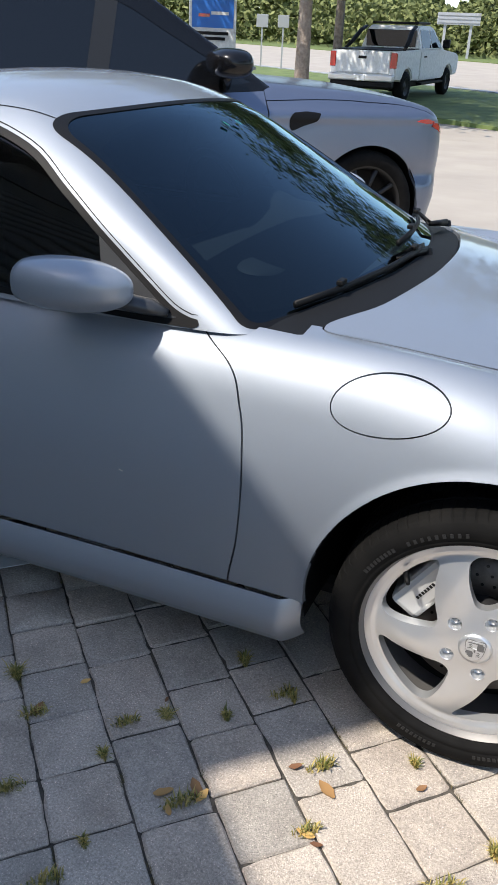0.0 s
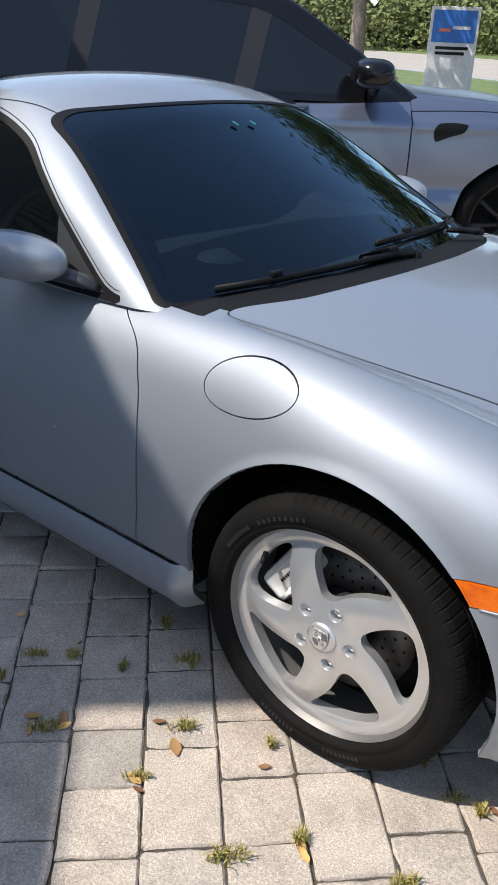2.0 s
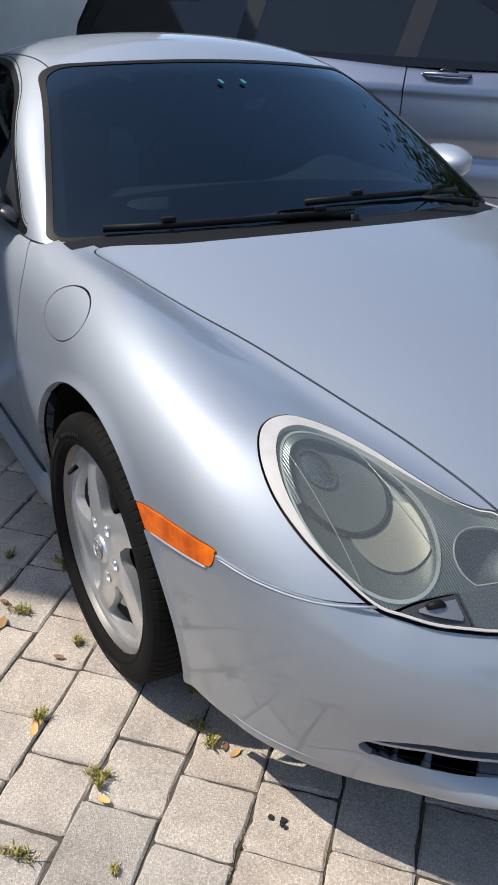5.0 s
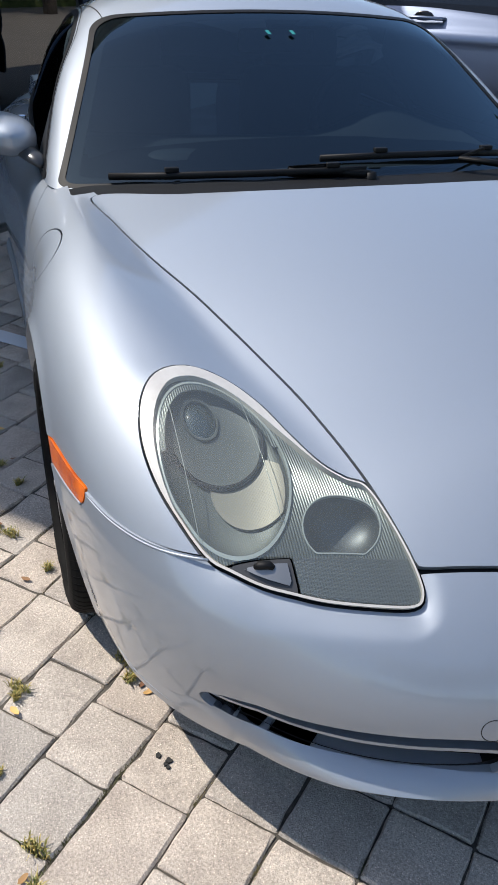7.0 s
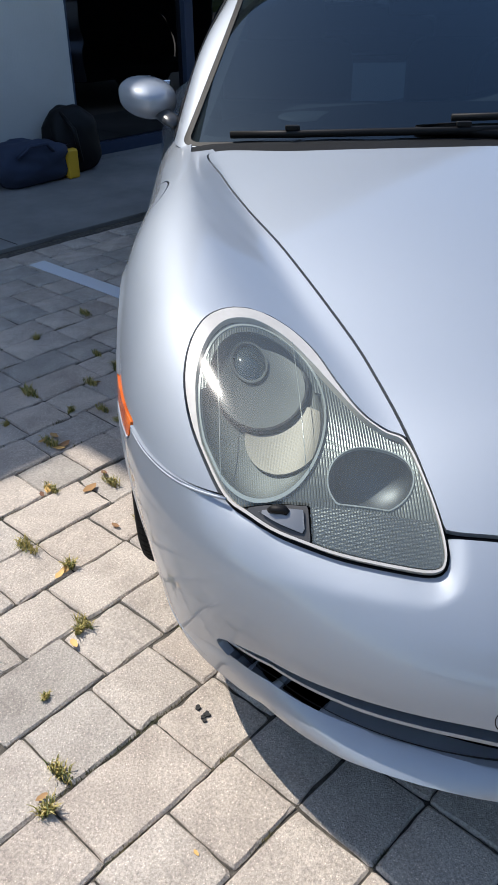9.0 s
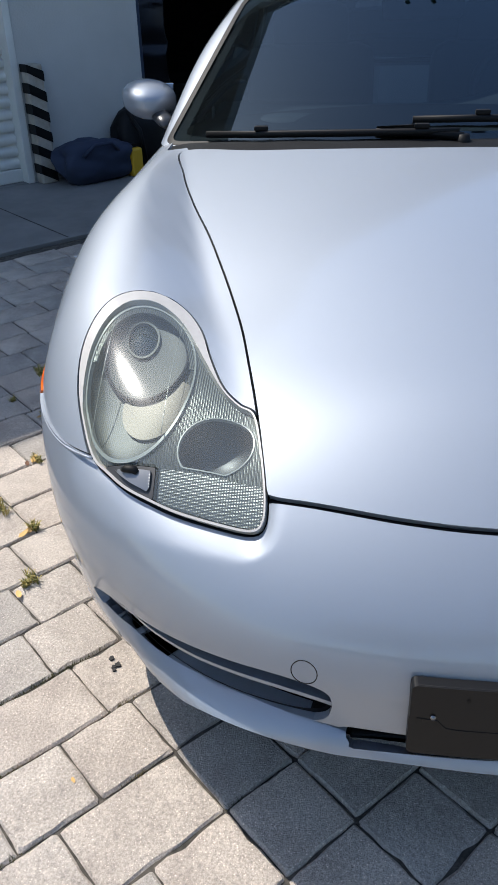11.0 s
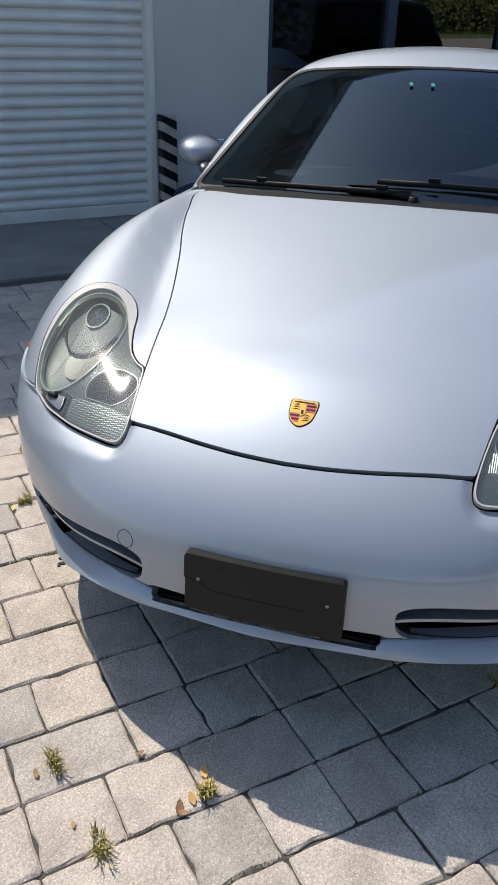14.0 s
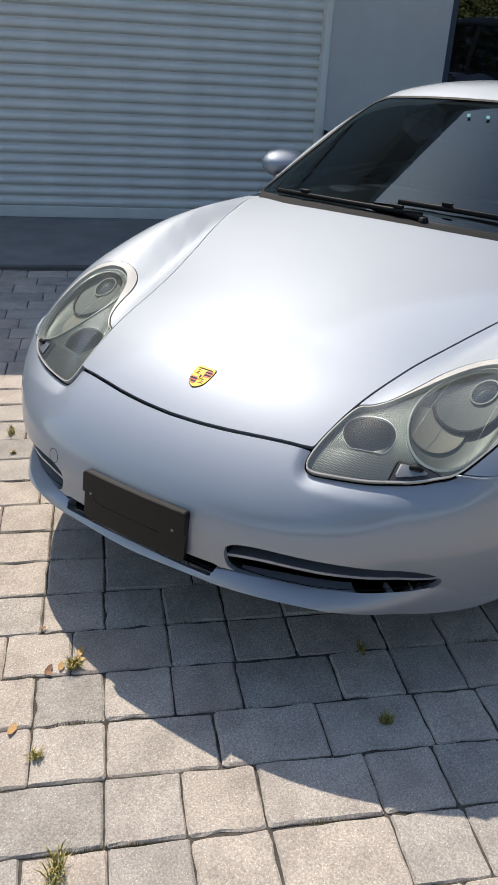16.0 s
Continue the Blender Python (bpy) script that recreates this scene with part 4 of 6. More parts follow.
TREAD = [(0.2455, -0.100), (0.25, -0.1125), (0.260, -0.1165), (0.262, -0.1150), (0.264, -0.1172), (0.285, -0.1165), (0.300, -0.1115), (0.309, -0.103), (0.3145, -0.092), (0.3165, -0.075), (0.3175, -0.060), (0.3178, -0.052), (0.311, -0.050), (0.311, -0.044), (0.318, -0.042), (0.3185, -0.02), (0.3185, -0.012), (0.311, -0.010), (0.311, 0.010), (0.3185, 0.012), (0.3185, 0.042), (0.311, 0.044), (0.311, 0.052), (0.3178, 0.06), (0.315, 0.09), (0.305, 0.107), (0.285, 0.1165), (0.262, 0.1165), (0.2455, 0.105)]


def build_wheel():
    w = empty("wheel", "", "")
    tyre = lathe("tyre", [(r * 0.951, y) for r, y in TREAD], RUBBER, w, "low-profile tyre with worn sidewall marks", seg=588, bump=lambda a, i, k: -0.0020 if k % 7 == 0 and 7 <= i <= 11 else (-0.003 if k % 7 in (2, 5) and 15 <= i <= 20 else 0.0))
    tyre.data.polygons.foreach_set("use_smooth", [i % (len(TREAD) - 1) < 6 or i % (len(TREAD) - 1) > 24 for i in range(len(tyre.data.polygons))])
    for k, (a0, a1, r0, r1) in enumerate(((100, 128, 0.268, 0.279), (133, 152, 0.268, 0.279), (-82, -62, 0.268, 0.279), (-118, -98, 0.268, 0.279))):
        n = 9
        for q in range(n):
            a = radians(a0 + (a1 - a0) * (q + 0.5) / n)
            boxpart("sidewall_mark", (-0.003, 0.003, -0.0012, 0.0012, -0.0042, 0.0042), WORD, w, m=pose(0.2605 * math.cos(a), -0.1172, 0.2605 * math.sin(a)) @ pose(0, 0, 0, 0, 90 - math.degrees(a), 0))
    rim = empty("rim", "", "")
    rim.parent = w
    face = rim_face(rim)
    face.location = (0, -0.088, 0)
    lathe("barrel", [(0.2335, -0.098), (0.226, -0.088), (0.219, -0.07), (0.215, 0.0), (0.212, 0.06), (0.228, 0.10), (0.2335, 0.105)], BARREL, rim, seg=96)
    lathe("centre_cap", [(0.0001, -0.1045), (0.026, -0.1045), (0.0325, -0.1025), (0.0335, -0.096)], ALLOY, rim, "centre cap with shield", seg=40)
    crest(rim, pose(0, -0.1045, 0, 90), 0.036, ALLOY, CAPGREY)
    for k in range(5):
        a = radians(68 + 72 * k)
        x, z = 0.060 * math.cos(a), 0.065 * math.sin(a)
        cup = lathe("lug_seat", [(0.0158, -0.0945), (0.0146, -0.0950), (0.0136, -0.0925), (0.0118, -0.076)], ALLOY, rim, seg=20)
        cup.location = (x, 0, z)
        floor_ = lathe("lug_recess", [(0.0130, -0.0775), (0.0001, -0.0775)], ALLOY, rim, seg=20)
        floor_.location = (x, 0, z)
        nut = lathe("lug_bolt", [(0.0001, -0.0845), (0.0045, -0.0845), (0.0062, -0.083), (0.0072, -0.080), (0.0075, -0.076)], ALLOY, rim, seg=6)
        nut.location = (x, 0, z)
    va = radians(141)
    tube("valve", [(0.199 * math.cos(va), -0.088, 0.199 * math.sin(va)), (0.192 * math.cos(va), -0.103, 0.192 * math.sin(va)), (0.186 * math.cos(va), -0.112, 0.186 * math.sin(va))], (0.006, 0.0055, 0.004), BLACK, rim, "black valve cap", seg=10)
    brake = lathe("brake_disc", [(0.07, -0.015), (0.085, -0.02), (0.159, -0.02), (0.159, 0.008), (0.07, 0.008)], STEEL, w, "drilled brake disc with light rust", seg=72)
    for ring in range(3):
        for k in range(26):
            a = radians(k * 360 / 26 + ring * 5)
            r = 0.098 + 0.022 * ring
            hole = lathe("drilling", [(0.0036, -0.0204), (0.0001, -0.0204)], BLACK, brake, seg=8)
            hole.location = (r * math.cos(a), 0, r * math.sin(a))
    lathe("backing_plate", [(0.03, 0.02), (0.215, 0.03)], BLACK, w, seg=40)
    lathe("hub", [(0.0001, -0.06), (0.07, -0.055), (0.072, 0.0)], GREYPLASTIC, w, seg=32)
    bm = bmesh.new()
    box(bm, -0.036, 0.036, -0.062, 0.03, -0.075, 0.075, 0.014)
    cal = part("brake_caliper", bm, CALIPER, w, "silver painted brake caliper")
    cal.matrix_basis = pose(0.138 * math.cos(radians(146)), 0, 0.138 * math.sin(radians(146))) @ pose(0, 0, 0, 0, -146, 0)
    for k in range(7):
        boxpart("caliper_mark", (-0.0035, 0.0035, -0.0632, -0.0618, -0.026 + 0.0078 * k, -0.021 + 0.0078 * k), BLACK, cal)
    return w


wheel = build_wheel()
wheel.parent = car
wheel.matrix_basis = pose(0.0, -0.7175, 0.3005, 0, 0, 2.0)
for m in (pose(0.0, 0.7175, 0.3005, 0, 0, 182.0), pose(-2.35, -0.735, 0.3005), pose(-2.35, 0.735, 0.3005, 0, 0, 180)):
    copy_thing(wheel, m)
for x, r in ((0.002, 0.362), (-2.35, 0.368)):
    for side in (-1, 1):
        lv, lf = [], []
        for a in np.radians(np.linspace(-12, 192, 46)):
            lv += [(q * math.cos(a), y, q * math.sin(a)) for q, y in ((r, -0.125 if math.sin(a) > 0.05 or math.cos(a) * side > 0 else -0.08), (r, 0.25), (0.05, 0.25))]
        for k in range(45):
            lf += [(3 * k + i, 3 * k + i + 1, 3 * k + i + 4, 3 * k + i + 3) for i in (0, 1)]
        lathe_ob = raw("wheel_liner", lv, lf, BLACK, car)
        lathe_ob.matrix_basis = pose(x, side * 0.68, 0.318, 0, 0, 0 if side < 0 else 180)
boxpart("underbody", (-3.1, 0.55, -0.62, 0.62, 0.17, 0.24), BLACK, car, bevel=0.03)

# ---------------------------------------------------------------- glasshouse
roof_z = curve((-3.3, 0.78), (-2.9, 0.885), (-2.5, 1.03), (-2.1, 1.16), (-1.8, 1.235), (-1.5, 1.268), (-1.25, 1.262), (-1.05, 1.225), (-0.9, 1.20), (-0.3, 1.1))
belt_y = curve((-3.3, 0.45), (-2.9, 0.56), (-2.4, 0.66), (-1.9, 0.725), (-1.3, 0.752), (-0.9, 0.756), (-0.6, 0.748), (-0.3, 0.72))


def screen_x(y, z):
    return -0.375 - 1.93 * (z - 0.87) - 0.47 * y**2


def cabin_f(p):
    x, y, z = p[..., 0], np.abs(p[..., 1]), p[..., 2]
    roof = roof_z(x) - 0.17 * y**2 - 0.25 * y**4
    side = belt_y(x) - 0.40 * (z - 0.82) - 0.45 * np.maximum(z - 0.95, 0) ** 2
    f = smax(z - roof, y - side, 0.09)
    return smax(f, (x - screen_x(y, z)) * 0.46, 0.04)


CAB = hull_grid(cabin_f, -3.15, -1.15, 0.79, 150, 130, 150, 2.0)
WINDOW = loop((-0.6745, 0.8322), (-0.672, 0.8335), (-0.715, 0.8495), (-0.795, 0.900), (-0.90, 0.968), (-1.02, 1.045), (-1.15, 1.118), (-1.35, 1.165), (-1.6, 1.165), (-1.9, 1.12), (-2.15, 1.03), (-2.3, 0.935), (-2.25, 0.885), (-1.9, 0.858), (-1.4, 0.842), (-0.9, 0.832), fine=5)


def screen_d(v):
    y, z = np.abs(Y(v)), Z(v)
    d = smax((y - 0.720 + 0.53 * (z - 0.825)) * 0.9, (z - 1.205 + 0.10 * y * y) * 2.0, 0.075)
    d = smax(d, (0.862 - 0.06 * y * y - z) * 2.0, 0.03)
    return np.maximum(d, (screen_x(Y(v), Z(v)) - X(v)) * 0.5 - 0.03)


def window_d(v):
    return np.maximum(within(WINDOW, X(v), Z(v)), Y(v) + 0.42)


back_d = lambda v: np.maximum(np.maximum(X(v) + 2.0, -2.75 - X(v)), np.maximum(-Y(v) - 0.46, 0.9 - Z(v)))
panel("roof", CAB, cabin_f, [lambda v: -screen_d(v) + 0.0062, lambda v: -window_d(v) + 0.009, lambda v: -back_d(v)], PAINT, car, both=True)
panel("screen_seal", CAB, cabin_f, [lambda v: screen_d(v) - 0.0067, lambda v: -screen_d(v) - 0.006], BLACK, car, lift=0.001, edge=0.02, both=True)
screen = panel("windscreen", CAB, cabin_f, [lambda v: screen_d(v)], TINT, car, "dark tinted windscreen", lift=-0.001, edge=0, both=True)
panel("rear_window", CAB, cabin_f, [back_d], SIDEGLASS, car, lift=-0.001, edge=0, both=True)
panel("screen_border", CAB, cabin_f, [lambda v: screen_d(v) + 0.002, lambda v: -screen_d(v) - 0.028], BLACK, car, lift=-0.006, edge=0, both=True)
screen.visible_shadow = False
gutter_y = curve((-2.6, 0.44), (-2.0, 0.515), (-1.5, 0.53), (-1.0, 0.505))
for side in (-1, 1):
    panel("roof_gutter", CAB, cabin_f, [lambda v: Y(v) + gutter_y(X(v)) - 0.0016, lambda v: -(Y(v) + gutter_y(X(v)) + 0.0016), lambda v: X(v) + 1.0, lambda v: -2.6 - X(v), lambda v: -screen_d(v) + 0.006, lambda v: 1.0 - Z(v)], BLACK, car, lift=0.0008, edge=0, side=side)
for side in (-1, 1):
    panel("window_seal", CAB, cabin_f, [lambda v: window_d(v) - 0.0095, lambda v: -window_d(v) - 0.004], BLACK, car, lift=0.002, edge=0.02, side=side)
    panel("door_frame_gap", CAB, cabin_f, [lambda v: window_d(v) - 0.0172, lambda v: 0.0152 - window_d(v), lambda v: 0.848 - Z(v), lambda v: -1.6 - X(v)], BLACK, car, lift=0.0008, edge=0, side=side)
    panel("side_window", CAB, cabin_f, [lambda v: window_d(v)], SIDEGLASS, car, "dark tinted side window", lift=-0.004, edge=0, side=side)
panel("cowl", SKIN, body_f, [lambda v: -hood_d(v) + 0.003, lambda v: -0.708 - Y(v), lambda v: X(v) + 0.26, lambda v: -0.80 - X(v), lambda v: 0.6 - Z(v)], SCUTTLE, car, "matte dark grey scuttle panel", lift=-0.006, edge=0.01, both=True)
boxpart("bulkhead", (-0.62, -0.50, -0.6, 0.6, 0.3, 0.80), BLACK, car)

# ---------------------------------------------------------------- cabin
def dash_part():
    bm = bmesh.new()
    n, k = 25, 12
    grid = []
    for i in range(n):
        y = -0.62 + 1.24 * i / (n - 1)
        row = []
        for j in range(k):
            t = j / (k - 1)
            x = -0.50 - 0.30 * y * y - 0.55 * t
            pod = 0.075 * math.exp(-(((y - 0.36) / 0.17) ** 2)) * math.exp(-(((t - 0.80) / 0.28) ** 2))
            z = 0.835 + 0.035 * math.sin(t * 2.2) + pod - 0.3 * max(t - 0.86, 0)
            row.append(bm.verts.new((x, y, z)))
        row.append(bm.verts.new((row[-1].co.x + 0.05, y, 0.60)))
        grid.append(row)
    for i in range(n - 1):
        for j in range(k):
            bm.faces.new((grid[i][j], grid[i][j + 1], grid[i + 1][j + 1], grid[i + 1][j]))
    bmesh.ops.recalc_face_normals(bm, faces=bm.faces)
    return part("dashboard", bm, DASH, car, smooth=True)


dash_ob = dash_part()
wheel_c = Vector((-1.12, 0.36, 0.86))
ring = [wheel_c + pose(0, 0, 0, 0, 66, 0).to_3x3() @ Vector((0.185 * math.cos(a), 0.185 * math.sin(a), 0)) for a in np.linspace(0, 2 * math.pi, 41)]
tube("steering_wheel", ring, 0.015, SEAT, car, "dark leather steering wheel", seg=10)
lid = lathe("speaker_grille", [(0.085, 0.002), (0.08, -0.004), (0.0001, -0.004)], DASH, dash_ob, seg=40)
lid.matrix_basis = pose(-0.66, -0.36, 0.872, -92, 4, 0) @ Matrix.Diagonal((0.7, 1, 1.3, 1))
for y in (-0.36, 0.36):
    bm = bmesh.new()
    box(bm, -1.75, -1.25, y - 0.26, y + 0.26, 0.35, 0.5, 0.05)
    box(bm, -1.87, -1.68, y - 0.25, y + 0.25, 0.4, 0.98, 0.06)
    box(bm, -1.88, -1.74, y - 0.15, y + 0.15, 0.92, 1.12, 0.05)
    part("seat", bm, SEAT, car, smooth=True)
boxpart("cabin_floor", (-2.9, -0.62, -0.66, 0.66, 0.24, 0.30), BLACK, car)
bm = bmesh.new()
box(bm, -0.025, 0.0, -0.12, 0.12, -0.035, 0.035, 0.015)
rvm = part("interior_mirror", bm, GREYPLASTIC, car, "interior mirror behind the windscreen", smooth=True)
rvm.matrix_basis = pose(-0.985, -0.01, 1.125, 0, 12, 0)
for y in (-0.062, 0.012):
    sx = screen_x(y, 1.155)
    boxpart("sticker", (-0.010, 0.010, -0.006, 0.006, -0.0005, 0.0005), TEAL, rvm, "small teal sticker on the glass").matrix_basis = rvm.matrix_basis.inverted() @ pose(sx + 0.012, y, 1.157, 0, 27, 20)

# ---------------------------------------------------------------- mirrors
def mirror(side):
    root = empty("door_mirror", "", "")
    root.parent = car
    vs, fs, nu, nv = [], [], 40, 24
    for i in range(nu):
        u = 2 * math.pi * i / nu
        for j in range(nv + 1):
            w = math.pi * j / nv
            cx = -math.cos(w)
            r = math.sin(w) ** 0.92
            x = 0.136 * cx
            y = 0.083 * r * math.copysign(abs(math.cos(u)) ** 0.97, math.cos(u))
            z = 0.050 * r * math.copysign(abs(math.sin(u)) ** 0.97, math.sin(u))
            x = max(x, -0.086) - 0.10 * max(-y, 0)
            z -= 0.10 * y + (0.012 if z < 0 else 0.0)
            vs.append((x, y if side < 0 else -y, z))
    for i in range(nu):
        for j in range(nv):
            a, b = i * (nv + 1) + j, ((i + 1) % nu) * (nv + 1) + j
            q = (a, b, b + 1, a + 1)
            fs.append(q if side < 0 else q[::-1])
    shell = raw("shell", vs, fs, PAINT, root)
    shell.matrix_basis = pose(-0.895, side * 0.832, 0.905, 0, 0, -6 * side)
    bm = bmesh.new()
    box(bm, -0.006, 0.0, -0.062, 0.062, -0.032, 0.032, 0.003)
    part("mirror_pane", bm, MIRROR, root).matrix_basis = pose(-0.978, side * 0.830, 0.902)
    tube("gasket", [(-0.90, side * 0.82, 0.866), (-0.84, side * 0.80, 0.868), (-0.79, side * 0.778, 0.864), (-0.75, side * 0.760, 0.856), (-0.715, side * 0.748, 0.846)], (0.012, 0.024, 0.028, 0.026, 0.012), SATIN, root, seg=16, flat=0.62)
    panel("sail_panel", CAB, cabin_f, [lambda v: window_d(v) + 0.003, lambda v: -0.868 - 0.30 * (Z(v) - 0.84) - X(v)], SATIN, root, lift=0.003, edge=0.006, side=side)


for side in (-1, 1):
    mirror(side)

# ---------------------------------------------------------------- wipers, badge, plate holder
def on_screen(y, z, off=0.014):
    return (screen_x(y, z) + off * 0.46, y, z + off * 0.88)


def wiper(pts, elbow, pivot):
    root = empty("wiper", "", "")
    root.parent = car
    tube("blade", pts, 0.006, BLACK, root, seg=8, flat=1.5)
    up = [(x - 0.004, y, z + 0.014) for x, y, z in pts[1:-1]]
    tube("arm", [pivot, elbow, up[-1]], (0.011, 0.008, 0.005), BLACK, root, seg=8)
    for p in (up[0], up[-1]):
        boxpart("clip", (-0.008, 0.008, -0.018, 0.018, -0.006, 0.006), BLACK, root, bevel=0.003, m=Matrix.Translation(p))
    lathe("pivot_cap", [(0.0001, 0.018), (0.014, 0.016), (0.018, 0.0)], BLACK, root, seg=20).matrix_basis = Matrix.Translation(Vector(pivot)) @ pose(0, 0, -0.01, 90)


wiper([on_screen(-0.60, 0.848), on_screen(-0.45, 0.857), on_screen(-0.25, 0.866), on_screen(-0.05, 0.870), on_screen(0.04, 0.871)], (-0.40, -0.16, 0.884), (-0.36, 0.05, 0.872))
wiper([on_screen(-0.07, 0.892), on_screen(0.10, 0.893), on_screen(0.28, 0.888), on_screen(0.45, 0.878), on_screen(0.55, 0.870)], (-0.415, 0.33, 0.892), (-0.40, 0.52, 0.868))

bn = grad(body_f, np.array([[0.752, 0.005, 0.645]]))[0]
bx = Vector((0, 1, 0))
bz = Vector(bn).normalized()
by = bz.cross(bx)
bp = skin(body_f, np.array([[0.4, 0.006, 0.5]]), np.array([Vector((0.352, 0, 0.143)).normalized()]))[0]
frame_m = Matrix(((bx.x, by.x, bz.x, bp[0]), (bx.y, by.y, bz.y, bp[1]), (bx.z, by.z, bz.z, bp[2]), (0, 0, 0, 1)))
crest(car, frame_m, 0.052, GOLD, BLACK)

plate = empty("plate_holder", "", "")
plate.parent = car
bm = bmesh.new()
outline = []
for cy, cz, a0 in ((0.146, 0.430, 0), (-0.146, 0.430, 90), (-0.146, 0.324, 180), (0.146, 0.324, 270)):
    outline += [(cy + 0.008 * math.cos(radians(a0 + 18 * q)), cz + 0.008 * math.sin(radians(a0 + 18 * q))) for q in range(6)]


def plate_x(y, z):
    return 1.004 - 0.18 * y * y - 0.10 * (z - 0.302)


def plate_sheet(pts, front, back):
    """A curved slab with an outline in y and z."""
    out = bmesh.new()
    vs = [out.verts.new((plate_x(y, z) + front, y + 0.006, z)) for y, z in pts]
    out.faces.new(vs)
    bmesh.ops.triangulate(out, faces=out.faces[:])
    for cut_y in np.linspace(-0.14, 0.14, 15):
        bmesh.ops.bisect_plane(out, geom=out.verts[:] + out.edges[:] + out.faces[:], plane_co=(0, cut_y, 0), plane_no=(0, 1, 0))
    for v in out.verts:
        v.co.x = plate_x(v.co.y - 0.006, v.co.z) + front
    bmesh.ops.recalc_face_normals(out, faces=out.faces[:])
    ex = bmesh.ops.extrude_face_region(out, geom=out.faces[:])
    bmesh.ops.translate(out, vec=(back - front, 0, 0), verts=[g for g in ex["geom"] if isinstance(g, bmesh.types.BMVert)])
    bmesh.ops.recalc_face_normals(out, faces=out.faces[:])
    return out


bm = plate_sheet(outline, -0.002, -0.012)
for y0 in (-0.11, 0.11):
    box(bm, 0.945, 0.992, y0 - 0.02, y0 + 0.032, 0.34, 0.40)
part("bracket", bm, PLATEBLACK, plate, "empty black number plate bracket")
upper = [p for p in outline if p[1] > 0.42] + [(-0.154, 0.386), (-0.118, 0.384), (-0.108, 0.372), (-0.09, 0.370), (0.10, 0.370), (0.118, 0.382), (0.154, 0.384)]
part("raised_face", plate_sheet(upper, 0.0055, -0.002), PLATEBLACK, plate)
# thin black tube drawn as the shadow that the raised face casts below it
tube("step_shadow", [(plate_x(y, z) + 0.0052, y + 0.006, z) for y, z in ((-0.145, 0.3855), (-0.118, 0.3835), (-0.107, 0.3715), (-0.09, 0.3695), (-0.03, 0.3695), (0.03, 0.3695), (0.085, 0.3695))], 0.0011, BLACK, plate, seg=6)
# paler tube adds the highlight along the bracket's upper edge
tube("top_edge_highlight", [(plate_x(y, 0.4375) + 0.003, y + 0.006, 0.4375) for y in np.linspace(-0.145, 0.145, 9)], 0.0012, GREYPLASTIC, plate, seg=6)
for y, z in ((-0.075, 0.420), (0.085, 0.420)):
    lathe("bolt_hole", [(0.0001, 0.0), (0.003, 0.0)], BLACK, plate, seg=10).matrix_basis = pose(plate_x(y, z) + 0.0061, y, z, 0, 0, 90)
for y in (-0.118, 0.130):
    s_ob = lathe("screw", [(0.0001, -0.003), (0.003, -0.0022), (0.0042, 0.0)], SCREW, plate, seg=12)
    s_ob.matrix_basis = pose(plate_x(y, 0.389) + 0.0065, y, 0.389, 0, 0, 90)

# ---------------------------------------------------------------- the plot: n runs out from the building, s along it
PLOT = pose(0, 0, 0, 0, 0, 45)


def at(n, s, z=0.0):
    return PLOT @ Vector((n, s, z))


def slab(name, dims, mat, parent=None, label="", bevel=0.0):
    return boxpart(name, dims, mat, parent, label, bevel, PLOT)


tagged(boxpart("ground", (-160, 160, -160, 160, -0.4, -0.012), CONCRETE), "pale concrete and asphalt reaching the street", "ground", kind="structure")
tagged(slab("paver_bed", (-2.90, 2.6, -3.4, 3.0, -0.011, -0.007), SAND), "dark sand joints between the pavers", "ground", kind="structure")
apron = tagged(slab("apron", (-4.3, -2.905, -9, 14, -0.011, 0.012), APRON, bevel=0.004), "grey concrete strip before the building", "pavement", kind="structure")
for s0 in (-2.2, 0.55, 2.9):
    slab("saw_joint", (-4.28, -2.92, s0 - 0.004, s0 + 0.004, 0.0118, 0.0135), SAND, apron)

# ---------------------------------------------------------------- building
WN = -4.27
wall_1 = tagged(slab("wall_1", (WN - 0.35, WN, 1.01, 1.97, 0.012, 4.0), WALL), "smooth pale painted wall beside the shutter", "wall", kind="structure")
wall_2 = tagged(slab("wall_2", (WN - 0.35, WN, -9.0, 1.01, 3.2, 4.85), WALL), "pale painted wall above the shutter", "wall", kind="structure")
wall_3 = tagged(slab("wall_3", (WN - 0.35, WN, 1.97, 4.47, 2.75, 4.85), WALL), "pale painted wall above the shop window", "wall", kind="structure")
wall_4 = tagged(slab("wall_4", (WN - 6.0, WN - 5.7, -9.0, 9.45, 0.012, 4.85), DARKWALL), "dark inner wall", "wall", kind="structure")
wall_5 = tagged(slab("wall_5", (WN - 5.7, WN - 0.35, 9.1, 9.45, 0.012, 4.85), WALL), "pale end wall", "wall", kind="structure")
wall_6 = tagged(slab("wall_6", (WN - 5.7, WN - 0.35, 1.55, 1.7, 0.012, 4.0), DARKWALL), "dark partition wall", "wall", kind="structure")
wall_8 = tagged(slab("wall_8", (WN - 0.35, WN, 4.47, 9.45, 0.012, 4.85), WALL), "plain pale painted wall past the shop window", "wall", kind="structure")
wall_7 = tagged(slab("wall_7", (WN - 0.35, WN, -9.0, -3.6, 0.012, 3.2), WALL), "pale painted wall", "wall", kind="structure")
tagged(slab("roof_deck", (WN - 6.0, WN - 0.16, -9.0, 9.45, 4.86, 5.0), WALL), "flat roof", "roof", kind="structure")
